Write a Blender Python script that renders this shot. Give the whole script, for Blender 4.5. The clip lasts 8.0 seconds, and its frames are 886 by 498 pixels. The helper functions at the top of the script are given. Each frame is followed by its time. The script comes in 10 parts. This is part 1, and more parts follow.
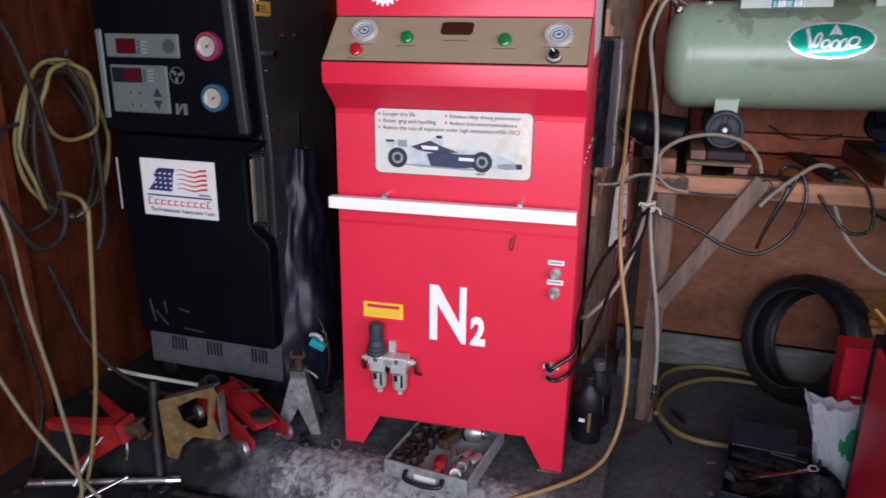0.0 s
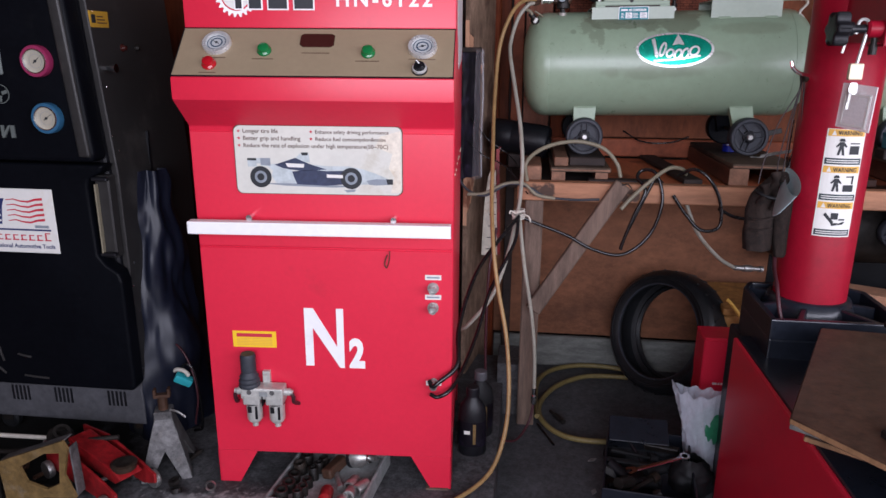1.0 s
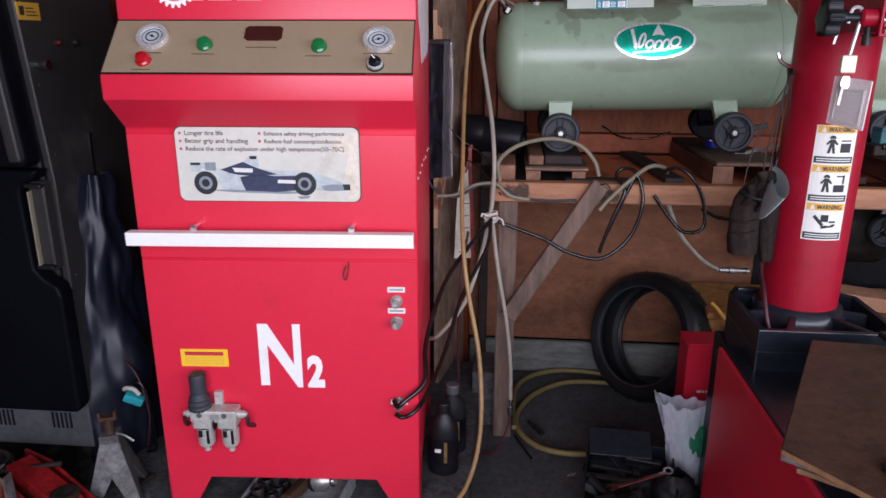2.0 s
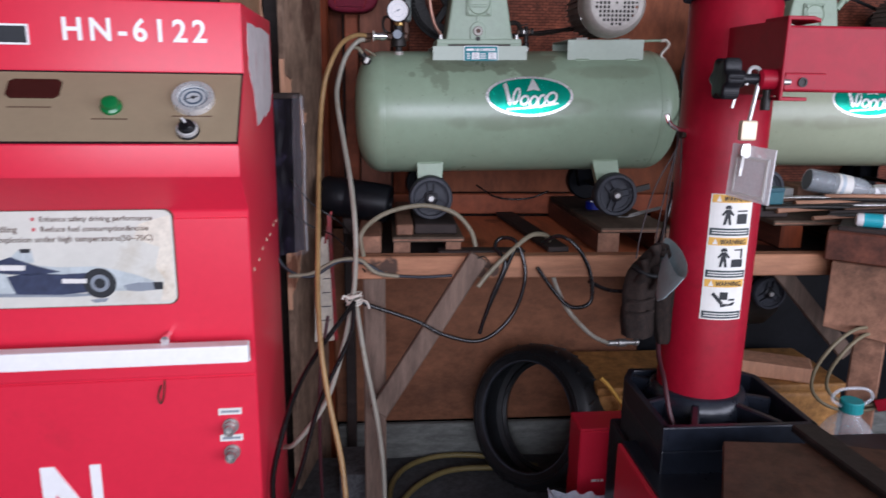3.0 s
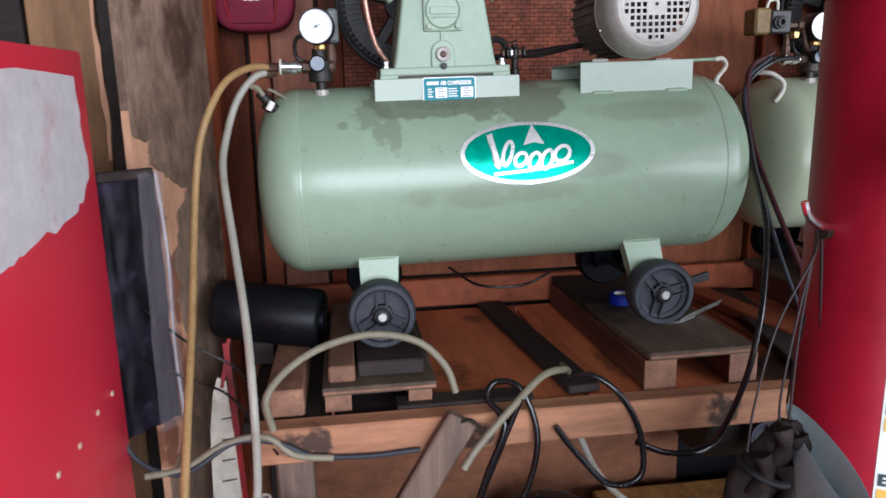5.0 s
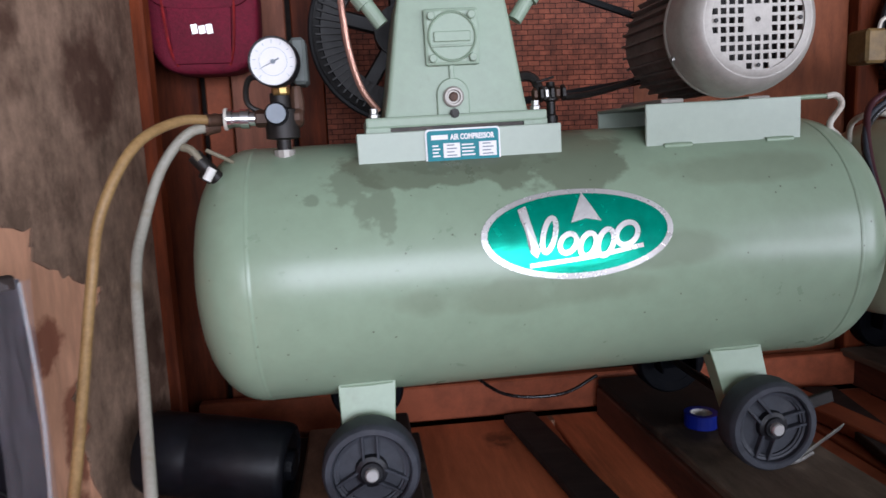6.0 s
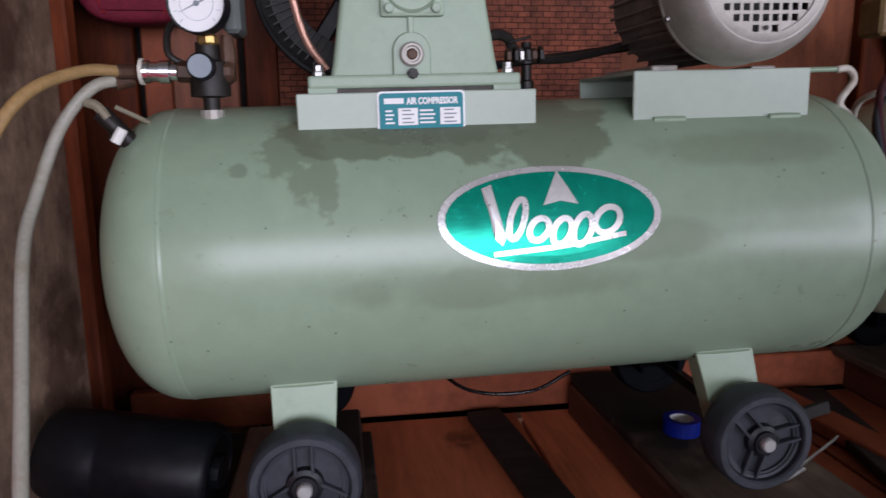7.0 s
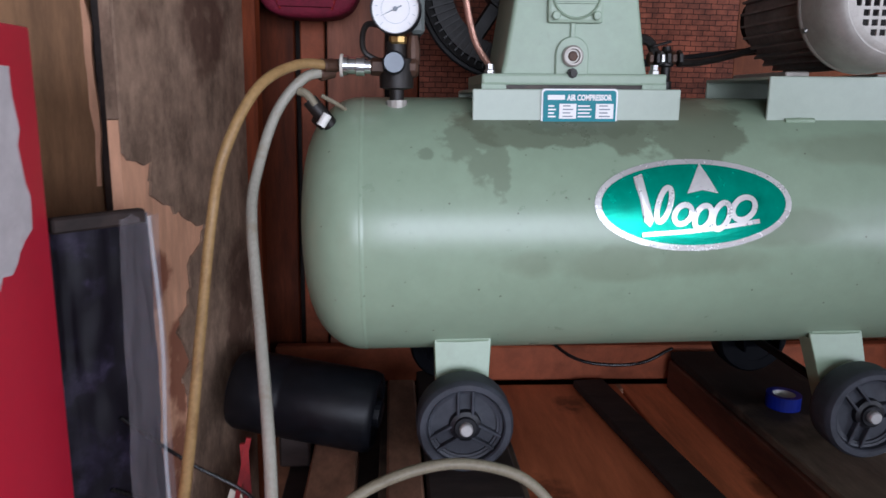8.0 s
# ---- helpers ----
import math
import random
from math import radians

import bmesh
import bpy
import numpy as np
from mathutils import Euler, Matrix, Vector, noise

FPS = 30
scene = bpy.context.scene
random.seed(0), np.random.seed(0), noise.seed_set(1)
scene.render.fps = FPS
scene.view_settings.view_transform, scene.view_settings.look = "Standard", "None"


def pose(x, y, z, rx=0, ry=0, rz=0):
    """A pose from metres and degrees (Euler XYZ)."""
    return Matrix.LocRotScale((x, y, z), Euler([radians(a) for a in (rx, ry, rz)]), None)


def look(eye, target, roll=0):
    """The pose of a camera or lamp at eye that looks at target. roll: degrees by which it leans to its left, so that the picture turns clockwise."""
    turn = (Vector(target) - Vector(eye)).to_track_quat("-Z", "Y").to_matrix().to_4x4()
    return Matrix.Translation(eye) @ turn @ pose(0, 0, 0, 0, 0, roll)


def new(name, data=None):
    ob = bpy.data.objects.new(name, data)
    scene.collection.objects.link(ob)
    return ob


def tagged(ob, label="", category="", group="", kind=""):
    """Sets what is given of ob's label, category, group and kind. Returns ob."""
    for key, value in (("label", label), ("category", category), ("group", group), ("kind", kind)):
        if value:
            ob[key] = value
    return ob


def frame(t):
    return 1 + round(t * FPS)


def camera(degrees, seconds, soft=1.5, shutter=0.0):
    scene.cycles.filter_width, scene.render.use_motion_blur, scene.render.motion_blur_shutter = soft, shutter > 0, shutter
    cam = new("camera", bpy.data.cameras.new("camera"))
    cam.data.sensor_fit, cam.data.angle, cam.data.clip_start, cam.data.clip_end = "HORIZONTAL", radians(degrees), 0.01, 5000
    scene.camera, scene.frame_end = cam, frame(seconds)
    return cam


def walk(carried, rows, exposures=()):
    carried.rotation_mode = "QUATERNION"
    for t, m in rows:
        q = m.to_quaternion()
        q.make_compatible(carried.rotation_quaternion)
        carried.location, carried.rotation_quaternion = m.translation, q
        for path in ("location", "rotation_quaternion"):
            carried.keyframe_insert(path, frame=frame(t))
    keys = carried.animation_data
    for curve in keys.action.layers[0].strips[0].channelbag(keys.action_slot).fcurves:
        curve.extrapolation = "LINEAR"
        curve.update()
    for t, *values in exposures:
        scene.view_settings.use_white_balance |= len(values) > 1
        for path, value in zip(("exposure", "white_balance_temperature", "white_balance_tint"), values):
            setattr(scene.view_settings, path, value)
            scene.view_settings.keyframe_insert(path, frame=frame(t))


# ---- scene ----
cam = camera(64.2, 8.0, 1.5, 0.25)
PATH = [
    (0, (0.07, -0.031, 1.217), (-0.508, 1.794, 0.639), 0.7),
    (0.5, (0.074, -0.003, 1.224), (-0.297, 1.885, 0.677), 0.1),
    (1, (0.046, 0.019, 1.223), (-0.174, 1.929, 0.671), 0.4),
    (1.2, (0.013, 0.035, 1.233), (-0.186, 1.941, 0.66), 0.3),
    (2.5, (0.113, 0.282, 1.224), (-0.037, 2.192, 0.649), -0.4),
    (3, (0.107, 0.45, 1.251), (0.271, 2.389, 0.79), 0.8),
    (3.5, (0.092, 0.614, 1.269), (0.408, 2.533, 0.804), 0.1),
    (4, (0.173, 0.797, 1.264), (0.386, 2.746, 0.87), -2.1),
    (4.2, (0.2, 0.865, 1.268), (0.34, 2.799, 0.829), -2.3),
    (5.3, (0.175, 1.244, 1.319), (0.559, 3.161, 0.898), -1.1),
    (5.5, (0.176, 1.324, 1.316), (0.629, 3.218, 0.86), -1.1),
    (6, (0.228, 1.492, 1.326), (0.463, 3.455, 1.029), -2.4),
    (6.5, (0.278, 1.572, 1.329), (0.688, 3.503, 1.008), -0.9),
    (7, (0.272, 1.602, 1.316), (0.556, 3.547, 0.949), -0.6),
    (7.5, (0.237, 1.59, 1.335), (0.319, 3.55, 0.944), -1.9),
    (8, (0.139, 1.506, 1.326), (0.288, 3.457, 0.915), 1.2),
]
EXPOSURES = [(0.0, 0.28, 6000, 21), (1.2, 0.2, 6050, 21), (2.5, 0.21, 6000, 20), (3.0, 0.13, 5900, 18), (3.5, 0.22, 5820, 15), (4.0, 0.36, 5870, 14), (5.3, 0.8, 5850, 10), (5.7, 0.74, 5850, 10), (6.3, 0.25, 6000, 19), (7.4, 0.18, 6050, 20), (8.0, 0.34, 5780, 14)]
walk(cam, [(t, look(eye, target, roll)) for t, eye, target, roll in PATH], EXPOSURES)

# ---- daylight: soft sky through the open front of the shed ----
world = bpy.data.worlds.new("sky")
scene.world = world
world.use_nodes = True
wn = world.node_tree
sky = wn.nodes.new("ShaderNodeTexSky")
sky.sky_type, sky.sun_disc = "NISHITA", False
sky.sun_elevation, sky.sun_rotation = radians(48), radians(200)
wn.nodes["Background"].inputs["Strength"].default_value = 0.055
wn.links.new(sky.outputs["Color"], wn.nodes["Background"].inputs["Color"])

sun = new("sun", bpy.data.lights.new("sun", "SUN"))
sun.data.energy, sun.data.angle, sun.data.color = 1.2, radians(14), (1.0, 0.95, 0.88)
sun.matrix_world = look((-2, -5.5, 6.5), (0, 0, 0))

# the bright yard seen through the open front
mouth = new("opening_daylight", bpy.data.lights.new("opening_daylight", "AREA"))
mouth.data.shape, mouth.data.size, mouth.data.size_y = "RECTANGLE", 3.8, 1.4
mouth.data.energy, mouth.data.color = 128.0, (0.95, 0.96, 1.0)
mouth.matrix_world = look((0.95, -1.5, 1.5), (0.45, 2.0, 1.1))

# daylight through the open bay of the side wall
bay = new("side_bay_daylight", bpy.data.lights.new("side_bay_daylight", "AREA"))
bay.data.shape, bay.data.size, bay.data.size_y = "RECTANGLE", 2.2, 1.4
bay.data.energy, bay.data.color = 50.0, (0.95, 0.96, 1.0)
bay.matrix_world = look((3.12, 0.2, 1.35), (0.8, 2.3, 1.1))


# ---- materials ----
def mat(name, base, rough=0.6, metal=0.0, var=0.12, scale=6.0, fine=70.0, bump=0.05, dirt=None, dirt_amount=0.0, dirt_scale=3.0, stretch=(1, 1, 1), coat=0.0, rough_var=0.12, islands=0.0, spec=0.3, grime=0.0):
    """A surface with cloudy variation, fine grain, patches of dirt or wear, and fine relief."""
    m = bpy.data.materials.new(name)
    m.use_nodes = True
    t, n = m.node_tree, m.node_tree.nodes
    bsdf = n["Principled BSDF"]
    link = t.links.new

    def node(kind, **values):
        o = n.new(kind)
        for k, v in values.items():
            o.inputs[k].default_value = v
        return o

    coord = n.new("ShaderNodeTexCoord")
    mp = node("ShaderNodeMapping", Scale=stretch)
    link(coord.outputs["Object"], mp.inputs["Vector"])
    info = n.new("ShaderNodeObjectInfo")
    off = n.new("ShaderNodeVectorMath")
    link(mp.outputs["Vector"], off.inputs[0])
    shift = node("ShaderNodeMath")
    shift.operation = "MULTIPLY"
    shift.inputs[1].default_value = 37.0
    link(info.outputs["Random"], shift.inputs[0])
    comb = n.new("ShaderNodeCombineXYZ")
    for k in range(3):
        link(shift.outputs[0], comb.inputs[k])
    link(comb.outputs[0], off.inputs[1])
    big = node("ShaderNodeTexNoise", Scale=scale, Detail=5.0, Roughness=0.6)
    small = node("ShaderNodeTexNoise", Scale=fine, Detail=4.0, Roughness=0.65)
    link(off.outputs[0], big.inputs["Vector"])
    link(off.outputs[0], small.inputs["Vector"])
    sums = n.new("ShaderNodeMath")
    sums.operation = "MULTIPLY_ADD"
    sums.inputs[1].default_value = 0.5
    link(small.outputs["Fac"], sums.inputs[0])
    half = n.new("ShaderNodeMath")
    half.operation = "MULTIPLY"
    half.inputs[1].default_value = 0.5
    link(big.outputs["Fac"], half.inputs[0])
    link(half.outputs[0], sums.inputs[2])
    ramp = n.new("ShaderNodeValToRGB")
    e = ramp.color_ramp.elements
    e[0].position, e[1].position = 0.3, 0.7
    e[0].color = (*[max(0.0, c * (1 - var * 1.6)) for c in base], 1)
    e[1].color = (*[min(1.0, c * (1 + var)) for c in base], 1)
    link(sums.outputs[0], ramp.inputs["Fac"])
    colour = ramp.outputs["Color"]
    if islands:
        piece = n.new("ShaderNodeHueSaturation")
        span = n.new("ShaderNodeMapRange")
        span.inputs["To Min"].default_value, span.inputs["To Max"].default_value = 1 - islands, 1 + islands
        link(info.outputs["Random"], span.inputs["Value"])
        link(span.outputs[0], piece.inputs["Value"])
        link(colour, piece.inputs["Color"])
        colour = piece.outputs["Color"]
    if dirt:
        patch = node("ShaderNodeTexNoise", Scale=dirt_scale, Detail=7.0, Roughness=0.7)
        link(off.outputs[0], patch.inputs["Vector"])
        cut = n.new("ShaderNodeMapRange")
        cut.inputs["From Min"].default_value, cut.inputs["From Max"].default_value = 0.62 - 0.3 * dirt_amount, 0.75 - 0.2 * dirt_amount
        cut.inputs["To Max"].default_value = min(1.0, 0.35 + dirt_amount)
        link(patch.outputs["Fac"], cut.inputs["Value"])
        mix = n.new("ShaderNodeMix")
        mix.data_type = "RGBA"
        link(cut.outputs[0], mix.inputs["Factor"])
        link(colour, mix.inputs["A"])
        mix.inputs["B"].default_value = (*dirt, 1)
        colour = mix.outputs["Result"]
    if grime:
        soot = node("ShaderNodeTexNoise", Scale=fine * 0.45, Detail=9.0, Roughness=0.78)
        link(off.outputs[0], soot.inputs["Vector"])
        tone = n.new("ShaderNodeMapRange")
        tone.inputs["From Min"].default_value, tone.inputs["From Max"].default_value = 0.38, 0.62
        tone.inputs["To Min"].default_value, tone.inputs["To Max"].default_value = 1 - grime, 1 + grime * 0.5
        link(soot.outputs["Fac"], tone.inputs["Value"])
        shade = n.new("ShaderNodeVectorMath")
        shade.operation = "SCALE"
        link(colour, shade.inputs[0])
        link(tone.outputs[0], shade.inputs["Scale"])
        colour = shade.outputs[0]
    link(colour, bsdf.inputs["Base Color"])
    rr = n.new("ShaderNodeMapRange")
    rr.inputs["To Min"].default_value, rr.inputs["To Max"].default_value = max(0.02, rough - rough_var), min(1.0, rough + rough_var)
    link(sums.outputs[0], rr.inputs["Value"])
    link(rr.outputs[0], bsdf.inputs["Roughness"])
    bsdf.inputs["Metallic"].default_value = metal
    bsdf.inputs["Coat Weight"].default_value = coat
    bsdf.inputs["Coat Roughness"].default_value = 0.15
    bsdf.inputs["Specular IOR Level"].default_value = spec
    if bump:
        b = n.new("ShaderNodeBump")
        b.inputs["Strength"].default_value, b.inputs["Distance"].default_value = min(1.0, bump * 6), 0.004
        link(sums.outputs[0], b.inputs["Height"])
        link(b.outputs["Normal"], bsdf.inputs["Normal"])
    return m


def clear(name, tint=(1, 1, 1), rough=0.05, alpha=0.25):
    """Thin clear plastic: mostly see-through, with a glossy skin."""
    m = bpy.data.materials.new(name)
    m.use_nodes = True
    n, link = m.node_tree.nodes, m.node_tree.links.new
    b = n["Principled BSDF"]
    noise_tex = n.new("ShaderNodeTexNoise")
    noise_tex.inputs["Scale"].default_value = 14.0
    span = n.new("ShaderNodeMapRange")
    span.inputs["To Min"].default_value, span.inputs["To Max"].default_value = alpha - min(0.12, alpha * 0.5), min(1.0, alpha + min(0.12, alpha * 0.5))
    link(noise_tex.outputs["Fac"], span.inputs["Value"])
    link(span.outputs[0], b.inputs["Alpha"])
    b.inputs["Base Color"].default_value = (*tint, 1)
    b.inputs["Roughness"].default_value = rough
    bp = n.new("ShaderNodeBump")
    bp.inputs["Strength"].default_value, bp.inputs["Distance"].default_value = 0.3, 0.003
    link(noise_tex.outputs["Fac"], bp.inputs["Height"])
    link(bp.outputs["Normal"], b.inputs["Normal"])
    return m


def brick_print(name):
    m = mat(name, (0.22, 0.068, 0.038), 0.6, var=0.45, scale=4, fine=60, bump=0.03, dirt=(0.03, 0.012, 0.008), dirt_amount=0.24, dirt_scale=5, grime=0.3, spec=0.15)
    n, link = m.node_tree.nodes, m.node_tree.links.new
    b = n["Principled BSDF"]
    old = b.inputs["Base Color"].links[0].from_socket
    coord = n.new("ShaderNodeTexCoord")
    mp = n.new("ShaderNodeMapping")
    mp.inputs["Rotation"].default_value = (radians(90), 0, 0)
    link(coord.outputs["Object"], mp.inputs["Vector"])
    warp = n.new("ShaderNodeTexNoise")
    warp.inputs["Scale"].default_value = 55.0
    link(mp.outputs["Vector"], warp.inputs["Vector"])
    bend = n.new("ShaderNodeVectorMath")
    bend.operation = "MULTIPLY_ADD"
    bend.inputs[1].default_value = (0.0026, 0.0026, 0)
    link(warp.outputs["Color"], bend.inputs[0])
    link(mp.outputs["Vector"], bend.inputs[2])
    br = n.new("ShaderNodeTexBrick")
    br.inputs["Scale"].default_value = 1.0
    br.inputs["Brick Width"].default_value, br.inputs["Row Height"].default_value = 0.0205, 0.0088
    br.inputs["Mortar Size"].default_value, br.inputs["Mortar Smooth"].default_value = 0.0008, 0.3
    br.inputs["Color1"].default_value, br.inputs["Color2"].default_value = (1.15, 1.05, 1.0, 1), (0.75, 0.72, 0.7, 1)
    br.inputs["Mortar"].default_value = (0.16, 0.12, 0.1, 1)
    link(bend.outputs[0], br.inputs["Vector"])
    mix = n.new("ShaderNodeMix")
    mix.data_type, mix.blend_type = "RGBA", "MULTIPLY"
    mix.inputs["Factor"].default_value = 1.0
    link(old, mix.inputs["A"])
    link(br.outputs["Color"], mix.inputs["B"])
    link(mix.outputs["Result"], b.inputs["Base Color"])
    return m


def stain(m, blobs, colour, scale=24.0, lo=0.27, hi=0.42, amount=0.6, plane="xz", specks=0.0):
    """Lays irregular stains over a material: each blob is a centre and two radii in the object's own plane."""
    n, link = m.node_tree.nodes, m.node_tree.links.new
    b = n["Principled BSDF"]
    old = b.inputs["Base Color"].links[0].from_socket
    coord = n.new("ShaderNodeTexCoord")
    total = None
    for ca, cb, ra, rb in blobs:
        mp = n.new("ShaderNodeMapping")
        keep = {"xz": (1 / ra, 0, 1 / rb), "xy": (1 / ra, 1 / rb, 0), "yz": (0, 1 / ra, 1 / rb)}[plane]
        move = {"xz": (-ca / ra, 0, -cb / rb), "xy": (-ca / ra, -cb / rb, 0), "yz": (0, -ca / ra, -cb / rb)}[plane]
        mp.inputs["Scale"].default_value, mp.inputs["Location"].default_value = keep, move
        link(coord.outputs["Object"], mp.inputs["Vector"])
        ln = n.new("ShaderNodeVectorMath")
        ln.operation = "LENGTH"
        link(mp.outputs["Vector"], ln.inputs[0])
        span = n.new("ShaderNodeMapRange")
        span.inputs["From Min"].default_value, span.inputs["From Max"].default_value = 1.15, 0.35
        link(ln.outputs["Value"], span.inputs["Value"])
        if total is None:
            total = span.outputs[0]
        else:
            mx = n.new("ShaderNodeMath")
            mx.operation = "MAXIMUM"
            link(total, mx.inputs[0])
            link(span.outputs[0], mx.inputs[1])
            total = mx.outputs[0]
    tex = n.new("ShaderNodeTexNoise")
    tex.inputs["Scale"].default_value, tex.inputs["Detail"].default_value, tex.inputs["Roughness"].default_value = scale, 8.0, 0.56
    tex.inputs["Distortion"].default_value = 0.15
    link(coord.outputs["Object"], tex.inputs["Vector"])
    mul = n.new("ShaderNodeMath")
    mul.operation = "MULTIPLY"
    link(total, mul.inputs[0])
    link(tex.outputs["Fac"], mul.inputs[1])
    cut = n.new("ShaderNodeMapRange")
    cut.inputs["From Min"].default_value, cut.inputs["From Max"].default_value, cut.inputs["To Max"].default_value = lo, hi, amount
    link(mul.outputs[0], cut.inputs["Value"])
    mask = cut.outputs[0]
    if specks:
        speck = n.new("ShaderNodeTexVoronoi")
        speck.inputs["Scale"].default_value = specks
        link(coord.outputs["Object"], speck.inputs["Vector"])
        dot = n.new("ShaderNodeMapRange")
        dot.inputs["From Min"].default_value, dot.inputs["From Max"].default_value, dot.inputs["To Max"].default_value = 0.065, 0.045, 0.85
        link(speck.outputs["Distance"], dot.inputs["Value"])
        both = n.new("ShaderNodeMath")
        both.operation = "MAXIMUM"
        link(mask, both.inputs[0])
        link(dot.outputs[0], both.inputs[1])
        mask = both.outputs[0]
    mix = n.new("ShaderNodeMix")
    mix.data_type = "RGBA"
    mix.inputs["B"].default_value = (*colour, 1)
    link(mask, mix.inputs["Factor"])
    link(old, mix.inputs["A"])
    link(mix.outputs["Result"], b.inputs["Base Color"])
    return m


def tank_paint(name, base, oil):
    """Sage enamel with crisp-edged oil runs below the brackets, faint smudges and fine dark specks."""
    m = mat(name, base, 0.3, var=0.07, scale=3.5, fine=40, bump=0.004, rough_var=0.1, dirt=tuple(c * 0.72 for c in base), dirt_amount=0.1, dirt_scale=7, spec=0.5)
    # soft handling smudges, the broad oil film under the pump, its darker edge and the drips at the bracket's corner
    stain(m, ((0.24, 0.104, 0.17, 0.026), (0.1, 0.02, 0.12, 0.03), (-0.05, -0.02, 0.2, 0.03)), tuple(c * 1.35 for c in oil), 15.0, 0.22, 0.4, 0.34, "xz")
    stain(m, ((0.0, 0.13, 0.14, 0.062), (-0.11, 0.13, 0.2, 0.04), (-0.175, 0.127, 0.1, 0.03)), oil, 20.0, 0.29, 0.34, 0.66, "xz")
    stain(m, ((-0.238, 0.118, 0.055, 0.045), (-0.222, 0.096, 0.03, 0.05), (-0.205, 0.08, 0.018, 0.05)), oil, 70.0, 0.3, 0.42, 0.45, "xz")
    return stain(m, ((-0.1, 0.132, 0.16, 0.025), (-0.29, 0.1, 0.02, 0.012)), tuple(c * 0.8 for c in oil), 55.0, 0.32, 0.42, 0.4, "xz", 46.0)


RED = mat("red_enamel", (0.62, 0.018, 0.045), 0.34, var=0.05, scale=3, bump=0.004, rough_var=0.06, dirt=(0.42, 0.02, 0.035), dirt_amount=0.08, dirt_scale=5, spec=0.5)
DARK_RED = mat("deep_red_enamel", (0.28, 0.005, 0.018), 0.42, var=0.08, scale=4, bump=0.006, rough_var=0.1, dirt=(0.17, 0.015, 0.02), dirt_amount=0.12, dirt_scale=7, spec=0.22, grime=0.12)
GREEN_TANK = tank_paint("oil_smeared_sage_enamel", (0.252, 0.334, 0.232), (0.105, 0.118, 0.076))
SCUFFED_RED = mat("scuffed_red_paint", (0.27, 0.009, 0.011), 0.45, var=0.2, scale=10, bump=0.02, dirt=(0.03, 0.009, 0.009), dirt_amount=0.32, dirt_scale=9, grime=0.4, spec=0.5)
GREEN_FADED = tank_paint("faded_khaki_enamel", (0.335, 0.37, 0.255), (0.16, 0.16, 0.11))
TAUPE = mat("taupe_panel_print", (0.27, 0.205, 0.13), 0.42, var=0.06, scale=8, bump=0.006)
WHITE = mat("white_paint", (0.78, 0.77, 0.76), 0.5, var=0.05, bump=0.01, dirt=(0.5, 0.45, 0.4), dirt_amount=0.08, dirt_scale=8)
PAPER = mat("white_print", (0.66, 0.645, 0.6), 0.55, var=0.04, bump=0.005, dirt=(0.55, 0.45, 0.3), dirt_amount=0.14, dirt_scale=5)
AGED = mat("aged_paper", (0.66, 0.61, 0.5), 0.6, var=0.2, scale=25, bump=0.004, dirt=(0.4, 0.3, 0.18), dirt_amount=0.25, dirt_scale=20)
CHROME = mat("chrome", (0.85, 0.85, 0.85), 0.18, metal=1.0, var=0.1, bump=0.01, rough_var=0.08, spec=0.5)
STEEL = mat("dull_steel", (0.42, 0.41, 0.39), 0.42, metal=0.85, var=0.2, bump=0.03, dirt=(0.16, 0.11, 0.07), dirt_amount=0.2, dirt_scale=9, grime=0.35, spec=0.5)
WORN_STEEL = mat("worn_bright_wire", (0.5, 0.49, 0.47), 0.4, metal=0.6, var=0.15, bump=0.01)
BRASS = mat("brass", (0.5, 0.33, 0.12), 0.4, metal=0.9, var=0.2, bump=0.02, spec=0.5)
BLACK = mat("black_plastic", (0.007, 0.007, 0.009), 0.45, var=0.25, scale=9, bump=0.012, dirt=(0.025, 0.023, 0.022), dirt_amount=0.1, spec=0.3)
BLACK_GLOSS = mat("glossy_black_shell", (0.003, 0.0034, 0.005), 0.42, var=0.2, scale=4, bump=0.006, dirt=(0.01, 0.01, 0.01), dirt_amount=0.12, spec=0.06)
NAVY = mat("dusty_black_plastic", (0.011, 0.014, 0.022), 0.3, var=0.25, scale=10, bump=0.02, dirt=(0.045, 0.052, 0.065), dirt_amount=0.13, dirt_scale=9, grime=0.25, spec=0.55)
TYRE = mat("tyre_rubber", (0.008, 0.009, 0.0105), 0.45, var=0.3, scale=12, bump=0.05, dirt=(0.022, 0.021, 0.02), dirt_amount=0.16, dirt_scale=10, spec=0.4, grime=0.4)
RUBBER = mat("black_rubber", (0.008, 0.0085, 0.0095), 0.6, var=0.3, scale=12, bump=0.04, dirt=(0.017, 0.016, 0.016), dirt_amount=0.16, dirt_scale=8, spec=0.3, grime=0.3)
GREY_RUBBER = mat("grey_wheel_rubber", (0.034, 0.037, 0.046), 0.55, var=0.25, scale=18, bump=0.03, dirt=(0.085, 0.085, 0.09), dirt_amount=0.16, dirt_scale=14, grime=0.25)
GREEN = mat("sage_green_enamel", (0.235, 0.315, 0.215), 0.36, var=0.08, scale=3.5, fine=40, bump=0.006, rough_var=0.1, dirt=(0.15, 0.165, 0.115), dirt_amount=0.14, dirt_scale=5.5, spec=0.5)
GREEN_PLAIN = mat("sage_green_casting", (0.26, 0.335, 0.245), 0.45, var=0.08, scale=8, bump=0.02, rough_var=0.1, dirt=(0.12, 0.13, 0.095), dirt_amount=0.1, dirt_scale=14, spec=0.5)
